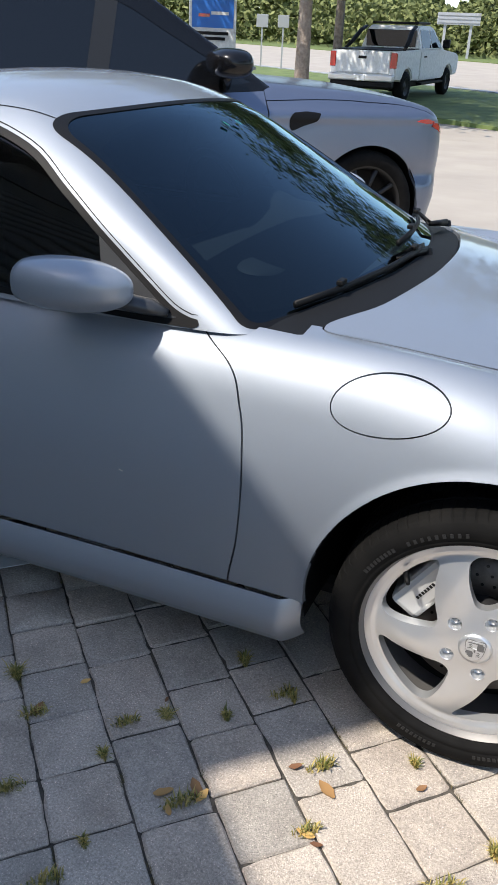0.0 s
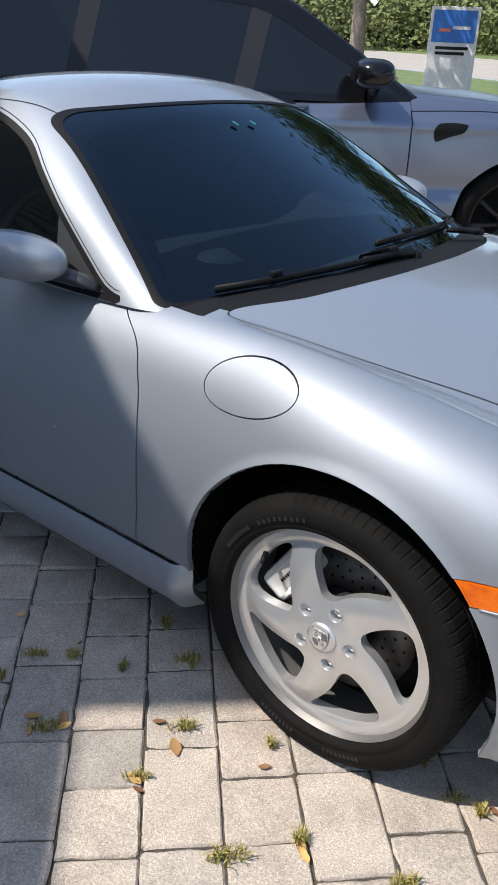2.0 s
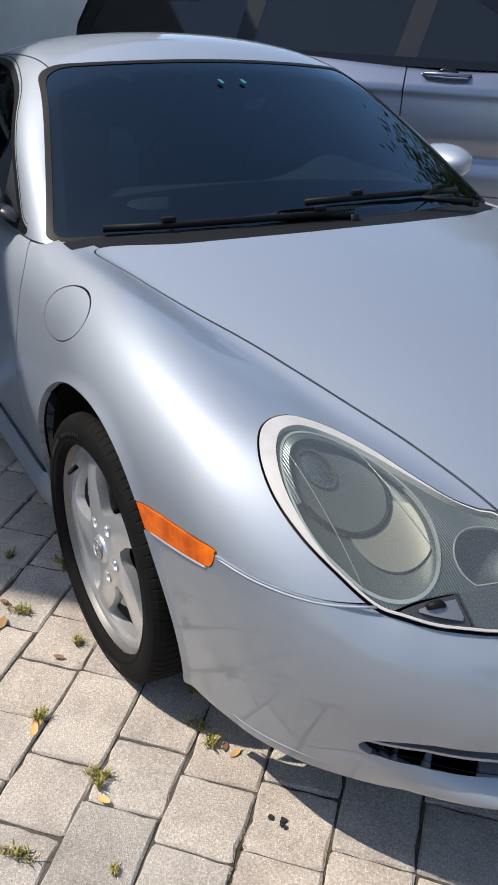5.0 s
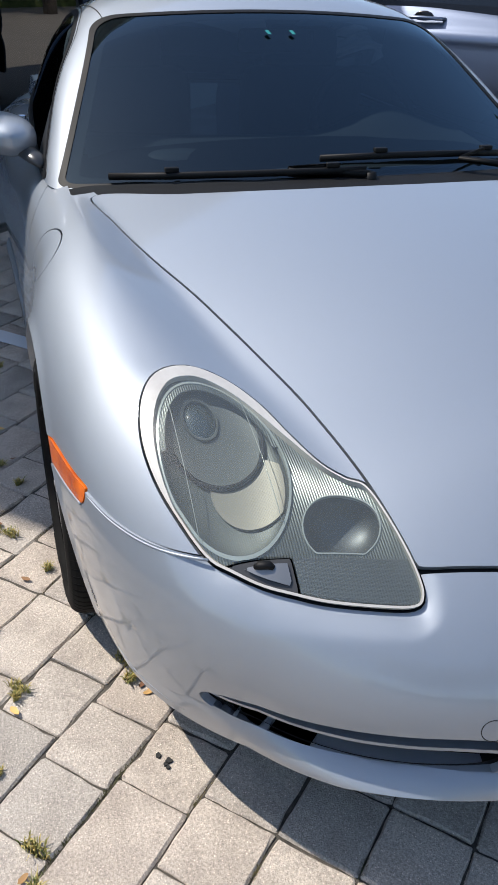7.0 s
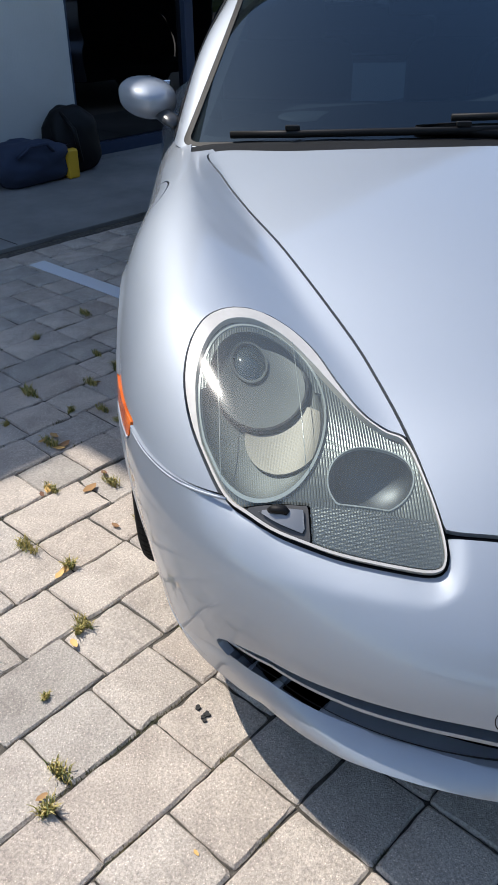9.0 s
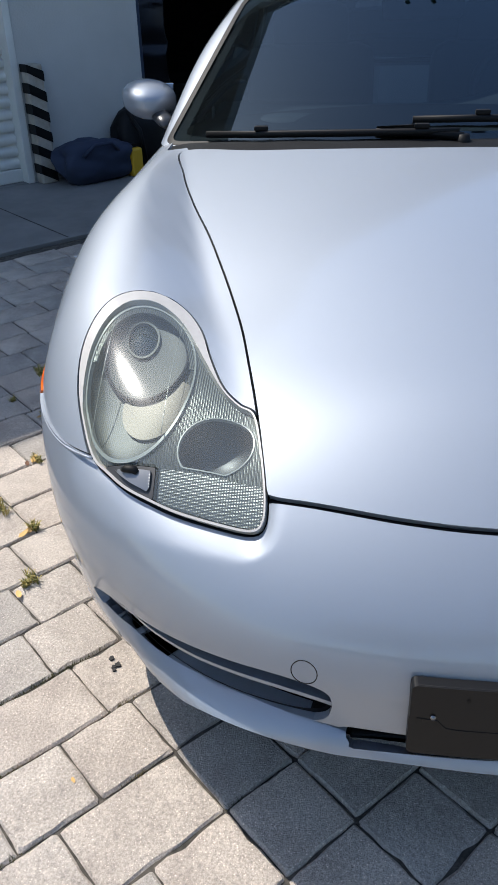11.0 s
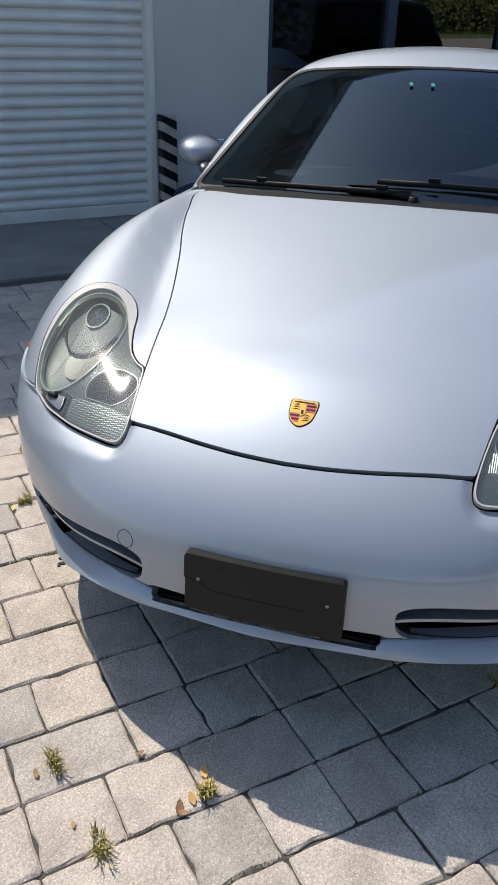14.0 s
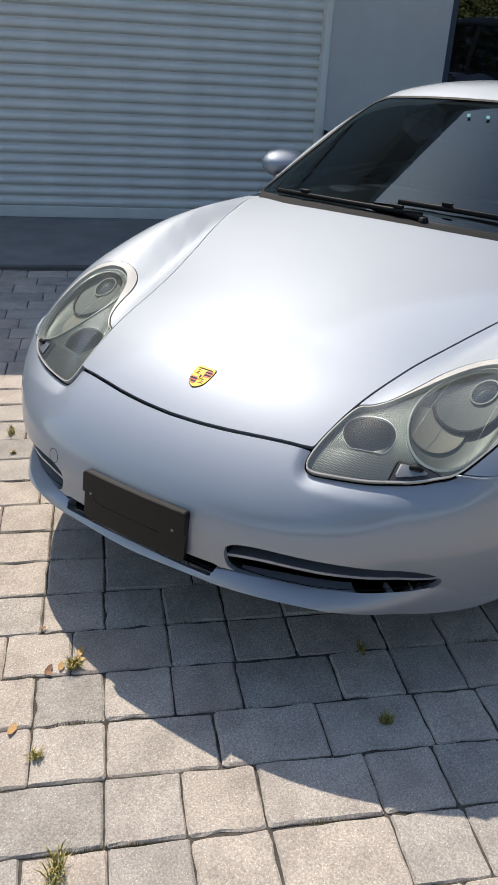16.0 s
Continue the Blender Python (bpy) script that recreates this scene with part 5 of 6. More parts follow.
tagged(slab("canopy", (WN, CANOPY_N, CANOPY_S, 9.45, CANOPY_Z, CANOPY_Z + 0.18), WALL, bevel=0.02), "pale flat canopy over the shop front", "canopy", kind="structure")
tagged(slab("shop_floor", (WN - 5.7, WN, -9.0, 9.1, -0.011, 0.014), APRON), "smooth concrete shop floor", "floor", kind="structure")

# roller shutter: each slat is a curved strip
shutter = tagged(new("roller_shutter"), "closed white roller shutter with ribbed slats", "shutter", kind="structure")
SLAT_H, SLAT_L = 0.0775, (-3.6, 1.0)
prof = [(0.0, 0.0), (0.010, 0.004), (0.018, 0.014), (0.020, 0.030), (0.018, 0.046), (0.010, 0.058), (0.0, 0.063), (-0.003, 0.068), (-0.003, 0.0775)]
sv = [(n_, s_, z_) for s_ in SLAT_L for n_, z_ in prof]
me = bpy.data.meshes.new("slat")
me.from_pydata(sv, [], [(i, i + 1, i + 1 + len(prof), i + len(prof)) for i in range(len(prof) - 1)])
me.materials.append(SHUTTER)
me.polygons.foreach_set("use_smooth", [True] * len(me.polygons))
for k in range(41):
    o = new("slat", me)
    o.parent = shutter
    o.matrix_basis = PLOT @ Matrix.Translation((WN - 0.10, 0, 0.10 + SLAT_H * k))
slab("bottom_bar", (WN - 0.12, WN - 0.07, -3.6, 1.0, 0.014, 0.10), SHUTTER, shutter, bevel=0.006)
slab("guide_rail", (WN - 0.13, WN + 0.012, 0.985, 1.035, 0.012, 3.2), SHUTTER, shutter, bevel=0.004)

# striped guard post
post = empty("guard_post", "black and white striped steel post beside the shutter", "post")
slab("post_core", (WN + 0.02, WN + 0.11, 1.045, 1.155, 0.012, 0.75), POSTPAINT, post, bevel=0.01)
for k in range(6):
    z0 = 0.02 + 0.125 * k
    bm = bmesh.new()
    pts = [(1.043, z0 + 0.06), (1.157, z0), (1.157, min(z0 + 0.062, 0.752)), (1.043, min(z0 + 0.122, 0.752))]
    fs = [bm.verts.new(at(WN + 0.114, s_, z_)) for s_, z_ in pts]
    f0 = bm.faces.new(fs)
    ex = bmesh.ops.extrude_face_region(bm, geom=[f0])
    bmesh.ops.translate(bm, vec=at(-0.1, 0, 0), verts=[g for g in ex["geom"] if isinstance(g, bmesh.types.BMVert)])
    bmesh.ops.recalc_face_normals(bm, faces=bm.faces)
    part("stripe", bm, BLACK, post)

# shop front
front_1 = tagged(new("window_1"), "dark shop window with navy frame", "window", kind="structure")
for s0 in (1.97, 3.14, 4.38):
    slab("window_frame", (WN - 0.20, WN - 0.10, s0, s0 + 0.09, 0.014, 2.75), NAVY, front_1, bevel=0.004)
for z0 in (0.014, 2.66):
    slab("window_rail", (WN - 0.195, WN - 0.105, 2.0, 4.4, z0, z0 + 0.085), NAVY, front_1)
for a_, b_ in ((2.06, 3.14), (3.23, 4.38)):
    pane = slab("pane", (WN - 0.155, WN - 0.149, a_, b_, 0.099, 2.66), SHOPGLASS, front_1)
    pane.visible_shadow = False
chest = empty("tool_chest", "red steel tool chest with pale drawer pulls inside the shop", "tool chest")
slab("cabinet", (WN - 2.2, WN - 1.6, 2.9, 4.2, 0.16, 1.3), REDPAINT, chest, bevel=0.015)
for k in range(5):
    slab("drawer_pull", (WN - 1.6, WN - 1.57, 2.95, 4.15, 0.36 + 0.19 * k, 0.39 + 0.19 * k), WHITEPAINT, chest)
for s_ in (2.98, 4.12):
    for n_ in (WN - 2.1, WN - 1.7):
        slab("castor", (n_ - 0.04, n_ + 0.04, s_ - 0.03, s_ + 0.03, 0.014, 0.16), RUBBER, chest, bevel=0.01)


# board fence past the end of the building
fence = empty("board_fence", "weathered grey board fence past the building", "fence")
for k in range(26):
    slab("board", (WN - 0.30 + 0.006 * (k % 3), WN - 0.275 + 0.006 * (k % 3), 9.47 + 0.15 * k, 9.61 + 0.15 * k, 0.012, 1.42 + 0.02 * math.sin(k * 2.3)), FENCEWOOD, fence, bevel=0.004)
for z0 in (0.35, 1.1):
    slab("rail", (WN - 0.345, WN - 0.302, 9.47, 13.37, z0, z0 + 0.09), FENCEWOOD, fence)
for k in range(3):
    slab("fence_post", (WN - 0.44, WN - 0.347, 9.47 + 1.9 * k, 9.56 + 1.9 * k, 0.012, 1.5), FENCEWOOD, fence, bevel=0.006)

# bags against the wall
def lump(name, mat, m, size, wob, parent=None, label="", power=3.0):
    bm = bmesh.new()
    bmesh.ops.create_icosphere(bm, subdivisions=4, radius=1)
    for v in bm.verts:
        q = v.co.normalized()
        k = (abs(q.x) ** power + abs(q.y) ** power + abs(q.z) ** power) ** (-1 / power)
        q = q * k * (1 + wob * noise.noise(v.co * 1.7) + 0.3 * wob * noise.noise(v.co * 6))
        v.co = Vector((q.x * size[0], q.y * size[1], q.z * size[2]))
    bmesh.ops.transform(bm, matrix=m, verts=bm.verts)
    return part(name, bm, mat, parent, label, smooth=True)


bag = empty("duffel_bag", "slack navy duffel bag lying against the wall", "bag")
lump("bag_body", BLUEBAG, PLOT @ pose(WN + 0.24, 1.38, 0.145), (0.17, 0.26, 0.135), 0.22, bag)
tube("carry_strap", [at(WN + 0.38, 1.22, 0.20), at(WN + 0.42, 1.30, 0.27), at(WN + 0.42, 1.42, 0.27), at(WN + 0.38, 1.50, 0.20)], 0.012, BLUEBAG, bag)
pack = empty("backpack", "black rounded backpack leaning on the wall", "bag")
lump("pack_body", BLACK, PLOT @ pose(WN + 0.16, 1.80, 0.215, 0, -10, 0), (0.13, 0.19, 0.215), 0.12, pack, power=2.6)
tube("pack_strap", [at(WN + 0.20, 1.70, 0.40), at(WN + 0.31, 1.72, 0.30), at(WN + 0.33, 1.74, 0.10)], 0.014, BLACK, pack)
can = empty("yellow_jug", "yellow plastic jug standing between the bags", "jug")
slab("jug_body", (WN + 0.27, WN + 0.37, 1.60, 1.69, 0.012, 0.20), YELLOW, can, bevel=0.015)
slab("jug_cap", (WN + 0.30, WN + 0.34, 1.625, 1.665, 0.20, 0.225), BLACK, can, bevel=0.004)

# worn parking line on the pavers
tagged(slab("parking_line", (-2.62, -0.2, 0.42, 0.505, 0.0005, 0.0028), LINEPAINT), "worn pale parking line on the pavers", "road marking", kind="structure")

# ---------------------------------------------------------------- the parked suv: local x forward, y left, flank at y = -0.99
suv = empty("suv", "satin blue-grey sport utility vehicle with black wheels and privacy glass", "car")
SUV_M = PLOT @ pose(0.0, 3.42 + 0.99, 0.0)
s_top = curve((-2.75, 1.02), (-2.3, 1.14), (0.2, 1.14), (0.6, 1.185), (1.0, 1.17), (1.4, 1.145), (1.85, 1.07), (2.28, 0.90))
s_wide = curve((-2.75, 0.80), (-2.5, 0.94), (-1.5, 0.99), (0.4, 0.985), (1.3, 0.995), (1.82, 0.955), (2.15, 0.82), (2.32, 0.6))


def suv_f(p):
    x, y, z = p[..., 0], np.abs(p[..., 1]), p[..., 2]
    top = s_top(x) + 0.02 - 0.05 * (y / 0.9) ** 2
    side = s_wide(x) - 0.10 * np.maximum(z - 0.95, 0) - 0.40 * np.maximum(z - 1.01, 0) - 0.28 * np.maximum(z - 0.75, 0) ** 2 - 0.034 * np.exp(-(((z - 0.62) / 0.06) ** 2)) - 0.22 * np.maximum(0.5 - z, 0) ** 1.5 + 0.016 * np.exp(-(((z - 0.99) / 0.03) ** 2))
    nose_ = 2.215 - 0.30 * y**2 - 0.9 * np.maximum(z - 0.78, 0) ** 2 - 0.25 * np.maximum(0.45 - z, 0)
    f = smax(z - top, y - side, 0.05)
    f = smax(f, x - nose_, 0.10)
    return smax(f, -2.72 - x, 0.10)


SUVSKIN = hull_grid(suv_f, -2.6, 1.5, 0.7, 170, 50, 70, -40.0)
s_arch = lambda v: np.minimum(np.hypot(X(v) - 1.37, Z(v) - 0.385) - 0.425, np.hypot(X(v) + 1.45, Z(v) - 0.385) - 0.425)
body_cuts = [lambda v: -s_arch(v), lambda v: 0.26 - Z(v)]
sx0, sx1, sx2 = 0.62, -0.42, -1.42


def suv_panel(name, cuts, mat, **kw):
    for side in (-1, 1):
        o = panel(name, SUVSKIN, suv_f, cuts, mat, suv, side=side, **kw)


suv_panel("front_wing", body_cuts + [lambda v: sx0 + 0.004 - X(v), lambda v: -np.maximum(1.0 - Z(v), np.abs(Y(v)) - 0.93)], SUVPAINT)
suv_panel("front_door", body_cuts + [lambda v: X(v) - sx0 + 0.004, lambda v: sx1 + 0.004 - X(v), lambda v: 0.40 - Z(v)], SUVPAINT)
suv_panel("rear_door", body_cuts + [lambda v: X(v) - sx1 + 0.004, lambda v: sx2 + 0.004 - X(v), lambda v: 0.40 - Z(v)], SUVPAINT)
suv_panel("rear_wing", body_cuts + [lambda v: X(v) - sx2 + 0.004], SUVPAINT)
suv_panel("side_skirt", [lambda v: -s_arch(v), lambda v: Z(v) - 0.395, lambda v: 0.22 - Z(v), lambda v: np.abs(X(v)) - 1.0], SUVPAINT, lift=0.008)
panel("suv_hood", SUVSKIN, suv_f, [lambda v: sx0 - X(v), lambda v: 1.0 - Z(v), lambda v: np.abs(Y(v)) - 0.926], SUVPAINT, suv, both=True)
panel("suv_shell", SUVSKIN, suv_f, [lambda v: -s_arch(v), lambda v: 0.25 - Z(v)], BLACK, suv, lift=-0.02, edge=0, both=True)
side_lamp = lambda v: within(loop((1.66, 0.985), (1.80, 0.978), (1.98, 0.925), (2.05, 0.86), (1.97, 0.885), (1.82, 0.94), (1.70, 0.962), fine=3), X(v), Z(v))
suv_panel("side_lamp", [side_lamp, lambda v: Y(v) + 0.4], TAILRED, lift=0.006)
vent_l = loop((0.78, 1.00), (0.98, 1.00), (0.955, 0.955), (0.86, 0.925), (0.80, 0.90), (0.77, 0.90), fine=2)
suv_panel("wing_vent", [lambda v: within(vent_l, X(v), Z(v)), lambda v: Y(v) + 0.4], BLACK, lift=0.006)
for side in (-1, 1):
    for x0, z0 in ((-0.32, 1.068), (-1.30, 1.078)):
        hy = side * float(skin(suv_f, np.array([[x0 + 0.14, 0.0, z0]]), np.array([[0.0, 1.0, 0.0]]))[0][1])
        grip = tube("door_handle", [(x0, hy, z0), (x0 + 0.015, hy + side * 0.03, z0), (x0 + 0.14, hy + side * 0.036, z0 + 0.003), (x0 + 0.265, hy + side * 0.03, z0), (x0 + 0.28, hy, z0)], (0.012, 0.015, 0.016, 0.015, 0.012), SUVPAINT, suv, "body-coloured pull handle", seg=10, flat=0.7)
        bm = bmesh.new()
        bmesh.ops.create_uvsphere(bm, u_segments=20, v_segments=10, radius=1.0)
        bmesh.ops.transform(bm, matrix=Matrix.Translation((x0 + 0.15, hy, z0 + 0.004)) @ Matrix.Diagonal((0.062, 0.012, 0.034, 1)), verts=bm.verts)
        part("handle_recess", bm, GLOSSBLACK, grip, smooth=True)
r_top = curve((-2.7, 1.60), (-2.2, 1.70), (-1.4, 1.75), (-0.6, 1.755), (-0.25, 1.73), (0.0, 1.66))


def suvcab_f(p):
    x, y, z = p[..., 0], np.abs(p[..., 1]), p[..., 2]
    roof = r_top(x) - 0.08 * y**2
    side = 0.895 - 0.30 * (z - 1.10)
    f = smax(z - roof, y - side, 0.07)
    f = smax(f, (x - (0.86 - 1.62 * (z - 1.08) - 0.12 * y**2)) * 0.55, 0.03)
    return smax(f, (-2.68 + 0.45 * (z - 1.1)) - x, 0.05)


SUVCAB = hull_grid(suvcab_f, -2.6, -0.35, 1.05, 110, 40, 60, 1.0)
glass_l = loop((0.50, 1.155), (0.30, 1.27), (0.0, 1.43), (-0.22, 1.55), (-0.45, 1.615), (-0.9, 1.64), (-1.5, 1.635), (-2.0, 1.60), (-2.30, 1.50), (-2.45, 1.32), (-2.40, 1.20), (-1.5, 1.165), (-0.5, 1.15), fine=5)
gl_d = lambda v: np.maximum(within(glass_l, X(v), Z(v)), Y(v) + 0.5)
suv_roof = panel("suv_roof", SUVCAB, suvcab_f, [lambda v: -gl_d(v), lambda v: 1.10 - Z(v), lambda v: -np.maximum(np.abs(Y(v)) - 0.66 + 0.25 * np.maximum(Z(v) - 1.1, 0), np.maximum(1.15 - Z(v), np.maximum(Z(v) - 1.62, -0.35 - X(v))))], GLOSSBLACK, suv, both=True)
panel("suv_windscreen", SUVCAB, suvcab_f, [lambda v: np.maximum(np.abs(Y(v)) - 0.66 + 0.25 * np.maximum(Z(v) - 1.1, 0), np.maximum(1.15 - Z(v), np.maximum(Z(v) - 1.62, -0.35 - X(v))))], SUVGLASS, suv, lift=-0.002, edge=0, both=True)
for side in (-1, 1):
    for a_, b_ in ((1.0, -0.37), (-0.50, -1.40), (-1.52, -3.0)):
        panel("suv_side_window", SUVCAB, suvcab_f, [gl_d, lambda v: X(v) - a_ - 0.25 * (Z(v) - 1.15) * (a_ < 0), lambda v: b_ + 0.25 * (Z(v) - 1.15) * (b_ > -2) - X(v)], SUVGLASS, suv, lift=-0.004, edge=0, side=side)
    for a_, b_ in ((-0.37, -0.50), (-1.40, -1.52)):
        panel("window_pillar", SUVCAB, suvcab_f, [gl_d, lambda v: X(v) - a_ - 0.25 * (Z(v) - 1.15), lambda v: b_ + 0.25 * (Z(v) - 1.15) - X(v)], PILLAR, suv, lift=-0.002, edge=0, side=side)
    sm = empty("suv_mirror", "", "")
    sm.parent = suv
    lump("mirror_cap", GLOSSBLACK, pose(0.32, side * 1.06, 1.27), (0.125, 0.185, 0.082), 0.02, sm, power=2.6)
    boxpart("mirror_lamp", (-0.012, 0.02, -0.09, 0.09, -0.010, 0.010), SCREW, sm, bevel=0.005, m=pose(0.43, side * 1.07, 1.25))
    tube("mirror_foot", [(0.36, side * 0.90, 1.14), (0.34, side * 0.98, 1.19), (0.33, side * 1.02, 1.22)], 0.03, GLOSSBLACK, sm)


def suv_wheel():
    w = empty("suv_wheel", "", "")
    lathe("suv_tyre", [(0.285, -0.12), (0.29, -0.13), (0.33, -0.138), (0.36, -0.132), (0.378, -0.115), (0.387, -0.09), (0.389, 0.0), (0.387, 0.09), (0.37, 0.12), (0.29, 0.13)], RUBBER, w, seg=72)
    lathe("suv_barrel", [(0.287, -0.125), (0.272, -0.118), (0.262, -0.06), (0.255, 0.05), (0.05, 0.05)], RIMBLACK, w, seg=60)
    lathe("suv_hub", [(0.0001, -0.085), (0.05, -0.085), (0.075, -0.07), (0.08, -0.03)], RIMBLACK, w, seg=30)
    for k in range(10):
        a = 2 * math.pi * k / 10
        tube("spoke", [(0.05 * math.cos(a), -0.075, 0.05 * math.sin(a)), (0.16 * math.cos(a + 0.05), -0.09, 0.16 * math.sin(a + 0.05)), (0.27 * math.cos(a + 0.02), -0.108, 0.27 * math.sin(a + 0.02))], (0.022, 0.016, 0.018), RIMBLACK, w, seg=6)
    return w


sw = suv_wheel()
sw.parent = suv
sw.matrix_basis = pose(1.37, -0.84, 0.389)
for m in (pose(1.37, 0.84, 0.389, 0, 0, 180), pose(-1.45, -0.84, 0.389), pose(-1.45, 0.84, 0.389, 0, 0, 180)):
    copy_thing(sw, m)
for x in (1.37, -1.45):
    for side in (-1, 1):
        lathe("suv_liner", [(0.43, -0.16), (0.43, 0.2), (0.1, 0.2)], BLACK, suv, seg=40).matrix_basis = pose(x, side * 0.80, 0.389, 0, 0, 0 if side < 0 else 180)
boxpart("suv_chassis", (-2.5, 1.75, -0.8, 0.8, 0.24, 0.34), BLACK, suv)
suv.matrix_world = SUV_M

# ---------------------------------------------------------------- street side
# the street runs aslant and the ground climbs gently towards it
def rise_z(y):
    return max(0.038 * (y - 17.0), -0.3)


def street_strip(name, n0, n1, lift, mat, label, category):
    """A strip along the street between two distances across it."""
    vs, fs = [], []
    for i, u in enumerate(np.linspace(-40, 150, 39)):
        for n in (n0, n1):
            x, y = -0.82 * u + 0.572 * n, 0.572 * u + 0.82 * n
            z = rise_z(y) + lift
            vs += [(x, y, z), (x, y, z - 0.25)]
        if i:
            j = 4 * i
            fs += [(j - 4, j - 2, j + 2, j), (j - 3, j + 1, j + 3, j - 1), (j - 4, j, j + 1, j - 3), (j - 2, j - 1, j + 3, j + 2)]
    return tagged(raw(name, vs, fs, mat, smooth=False), label, category, kind="structure")


street_strip("lawn", 13.2, 20.8, 0.03, LAWN, "mown grass verge along the street", "lawn")
street_strip("kerb", 20.8, 21.1, 0.06, GREYMETAL, "pale concrete kerb between verge and street", "kerb")
street_strip("road", 21.1, 39.6, -0.02, CONCRETE, "pale sunlit street beyond the verge", "road")
street_strip("far_verge", 39.6, 120.0, 0.03, LAWN, "rough grass across the street before the woods", "lawn")


def tree(m, height, spread, trunk_r, leaves, seed, low, label):
    r = random.Random(seed)
    root = empty("tree", label, "tree", m, group="street trees")
    lean = (r.uniform(-0.3, 0.3), r.uniform(-0.3, 0.3))
    spine = [(lean[0] * t * t, lean[1] * t * t, height * 0.75 * t - 0.05) for t in np.linspace(0, 1, 8)]
    tube("trunk", spine, [trunk_r * (1.25 - 0.8 * t) for t in np.linspace(0, 1, 8)], BARK, root, seg=12)
    tips = []
    for k in range(9):
        a = k * 2.4 + r.uniform(-0.4, 0.4)
        z0 = height * r.uniform(0.42, 0.72)
        reach = spread * r.uniform(0.5, 0.95)
        p = [(lean[0] * 0.4, lean[1] * 0.4, z0), (reach * 0.5 * math.cos(a), reach * 0.5 * math.sin(a), z0 + height * 0.10), (reach * math.cos(a + 0.2), reach * math.sin(a + 0.2), z0 + height * r.uniform(0.1, 0.25))]
        tube("limb", p, (trunk_r * 0.42, trunk_r * 0.26, trunk_r * 0.08), BARK, root, seg=7)
        tips += [p[1], p[2]]
    tips.append((0, 0, height * 0.85))
    vs, fs = [], []
    for k in range(leaves):
        c = tips[r.randrange(len(tips))]
        q = Vector((r.gauss(0, 1), r.gauss(0, 1), r.gauss(0, 0.6))) * spread * 0.20
        p = Vector(c) + q
        if p.z < low:
            p.z = low + r.random() * 0.6
        s = r.uniform(0.09, 0.2)
        a = Vector((r.gauss(0, 1), r.gauss(0, 1), r.gauss(0, 0.5))).normalized() * s
        b = a.cross(Vector((r.gauss(0, 1), r.gauss(0, 1), r.gauss(0, 1)))).normalized() * s * 0.45
        i = len(vs)
        vs += [p - a, p + b, p + a, p - b]
        fs.append((i, i + 1, i + 2, i + 3))
    crown = raw("crown", vs, fs, LEAF, root, smooth=False)
    return root


tree(pose(-7.19, 17.58, 0.02), 9.5, 5.0, 0.155, 9000, 11, 3.4, "grey-barked oak on the verge with a high spreading crown")
tree(pose(-8.17, 23.18, 0.22), 10.0, 5.0, 0.13, 4000, 12, 4.2, "slim grey-barked tree on the verge beside the oak")
tree(pose(1.5, 17.0, 0), 9.0, 4.6, 0.2, 9000, 13, 3.2, "leafy oak on the verge shading the street")
tree(pose(-13.0, 19.0, 0), 9.0, 5.0, 0.2, 8000, 14, 2.6, "broad dark-leaved oak on the verge")
tree(pose(14.0, 12.0, 0), 9.0, 5.0, 0.2, 7000, 15, 3.0, "leafy oak on the verge opposite the shop")
tree(pose(15.0, -1.0, 0), 8.5, 4.5, 0.2, 7000, 16, 3.0, "leafy oak standing across the lot")

# far woods: one mass of leaf clumps behind the street
rw = random.Random(5)
wv, wf = [], []
for k in range(150000):
    a = radians(rw.uniform(-25, 205))
    near = min(max(43.0 / max(0.572 * math.cos(a) + 0.82 * math.sin(a), 0.40), 46.0), 100.0)
    q = near / 46.0
    d = rw.uniform(46, 60) * q
    base = min(max(rise_z(d * math.sin(a)), 0.0), 2.6)
    deg = math.degrees(a)
    top = 1.3 + d * (0.070 + 0.022 * noise.noise(Vector((deg * 0.11, 0, 3))) + 0.028 * noise.noise(Vector((deg * 0.42, 0, 8))) + 0.012 * noise.noise(Vector((deg * 1.7, 0, 5))))
    p = Vector((d * math.cos(a), d * math.sin(a), base + rw.random() ** 0.8 * max(top - base, 1.5)))
    s = q * (rw.uniform(0.10, 0.20) if d < 52 * q else rw.uniform(0.25, 0.5))
    u = Vector((rw.gauss(0, 1), rw.gauss(0, 1), rw.gauss(0, 0.7))).normalized() * s
    w = u.cross(Vector((rw.gauss(0, 1), rw.gauss(0, 1), rw.gauss(0, 1)))).normalized() * s * 0.6
    i = len(wv)
    wv += [p - u, p + w, p + u, p - w]
    wf.append((i, i + 1, i + 2, i + 3))
woods = tagged(raw("woods", wv, wf, WOODLEAF, smooth=False), "hedge-like belt of green trees across the street", "trees", kind="stuff")

# pickup on the verge
truck = empty("pickup_truck", "white crew-cab pickup with dark windows on the verge", "truck")


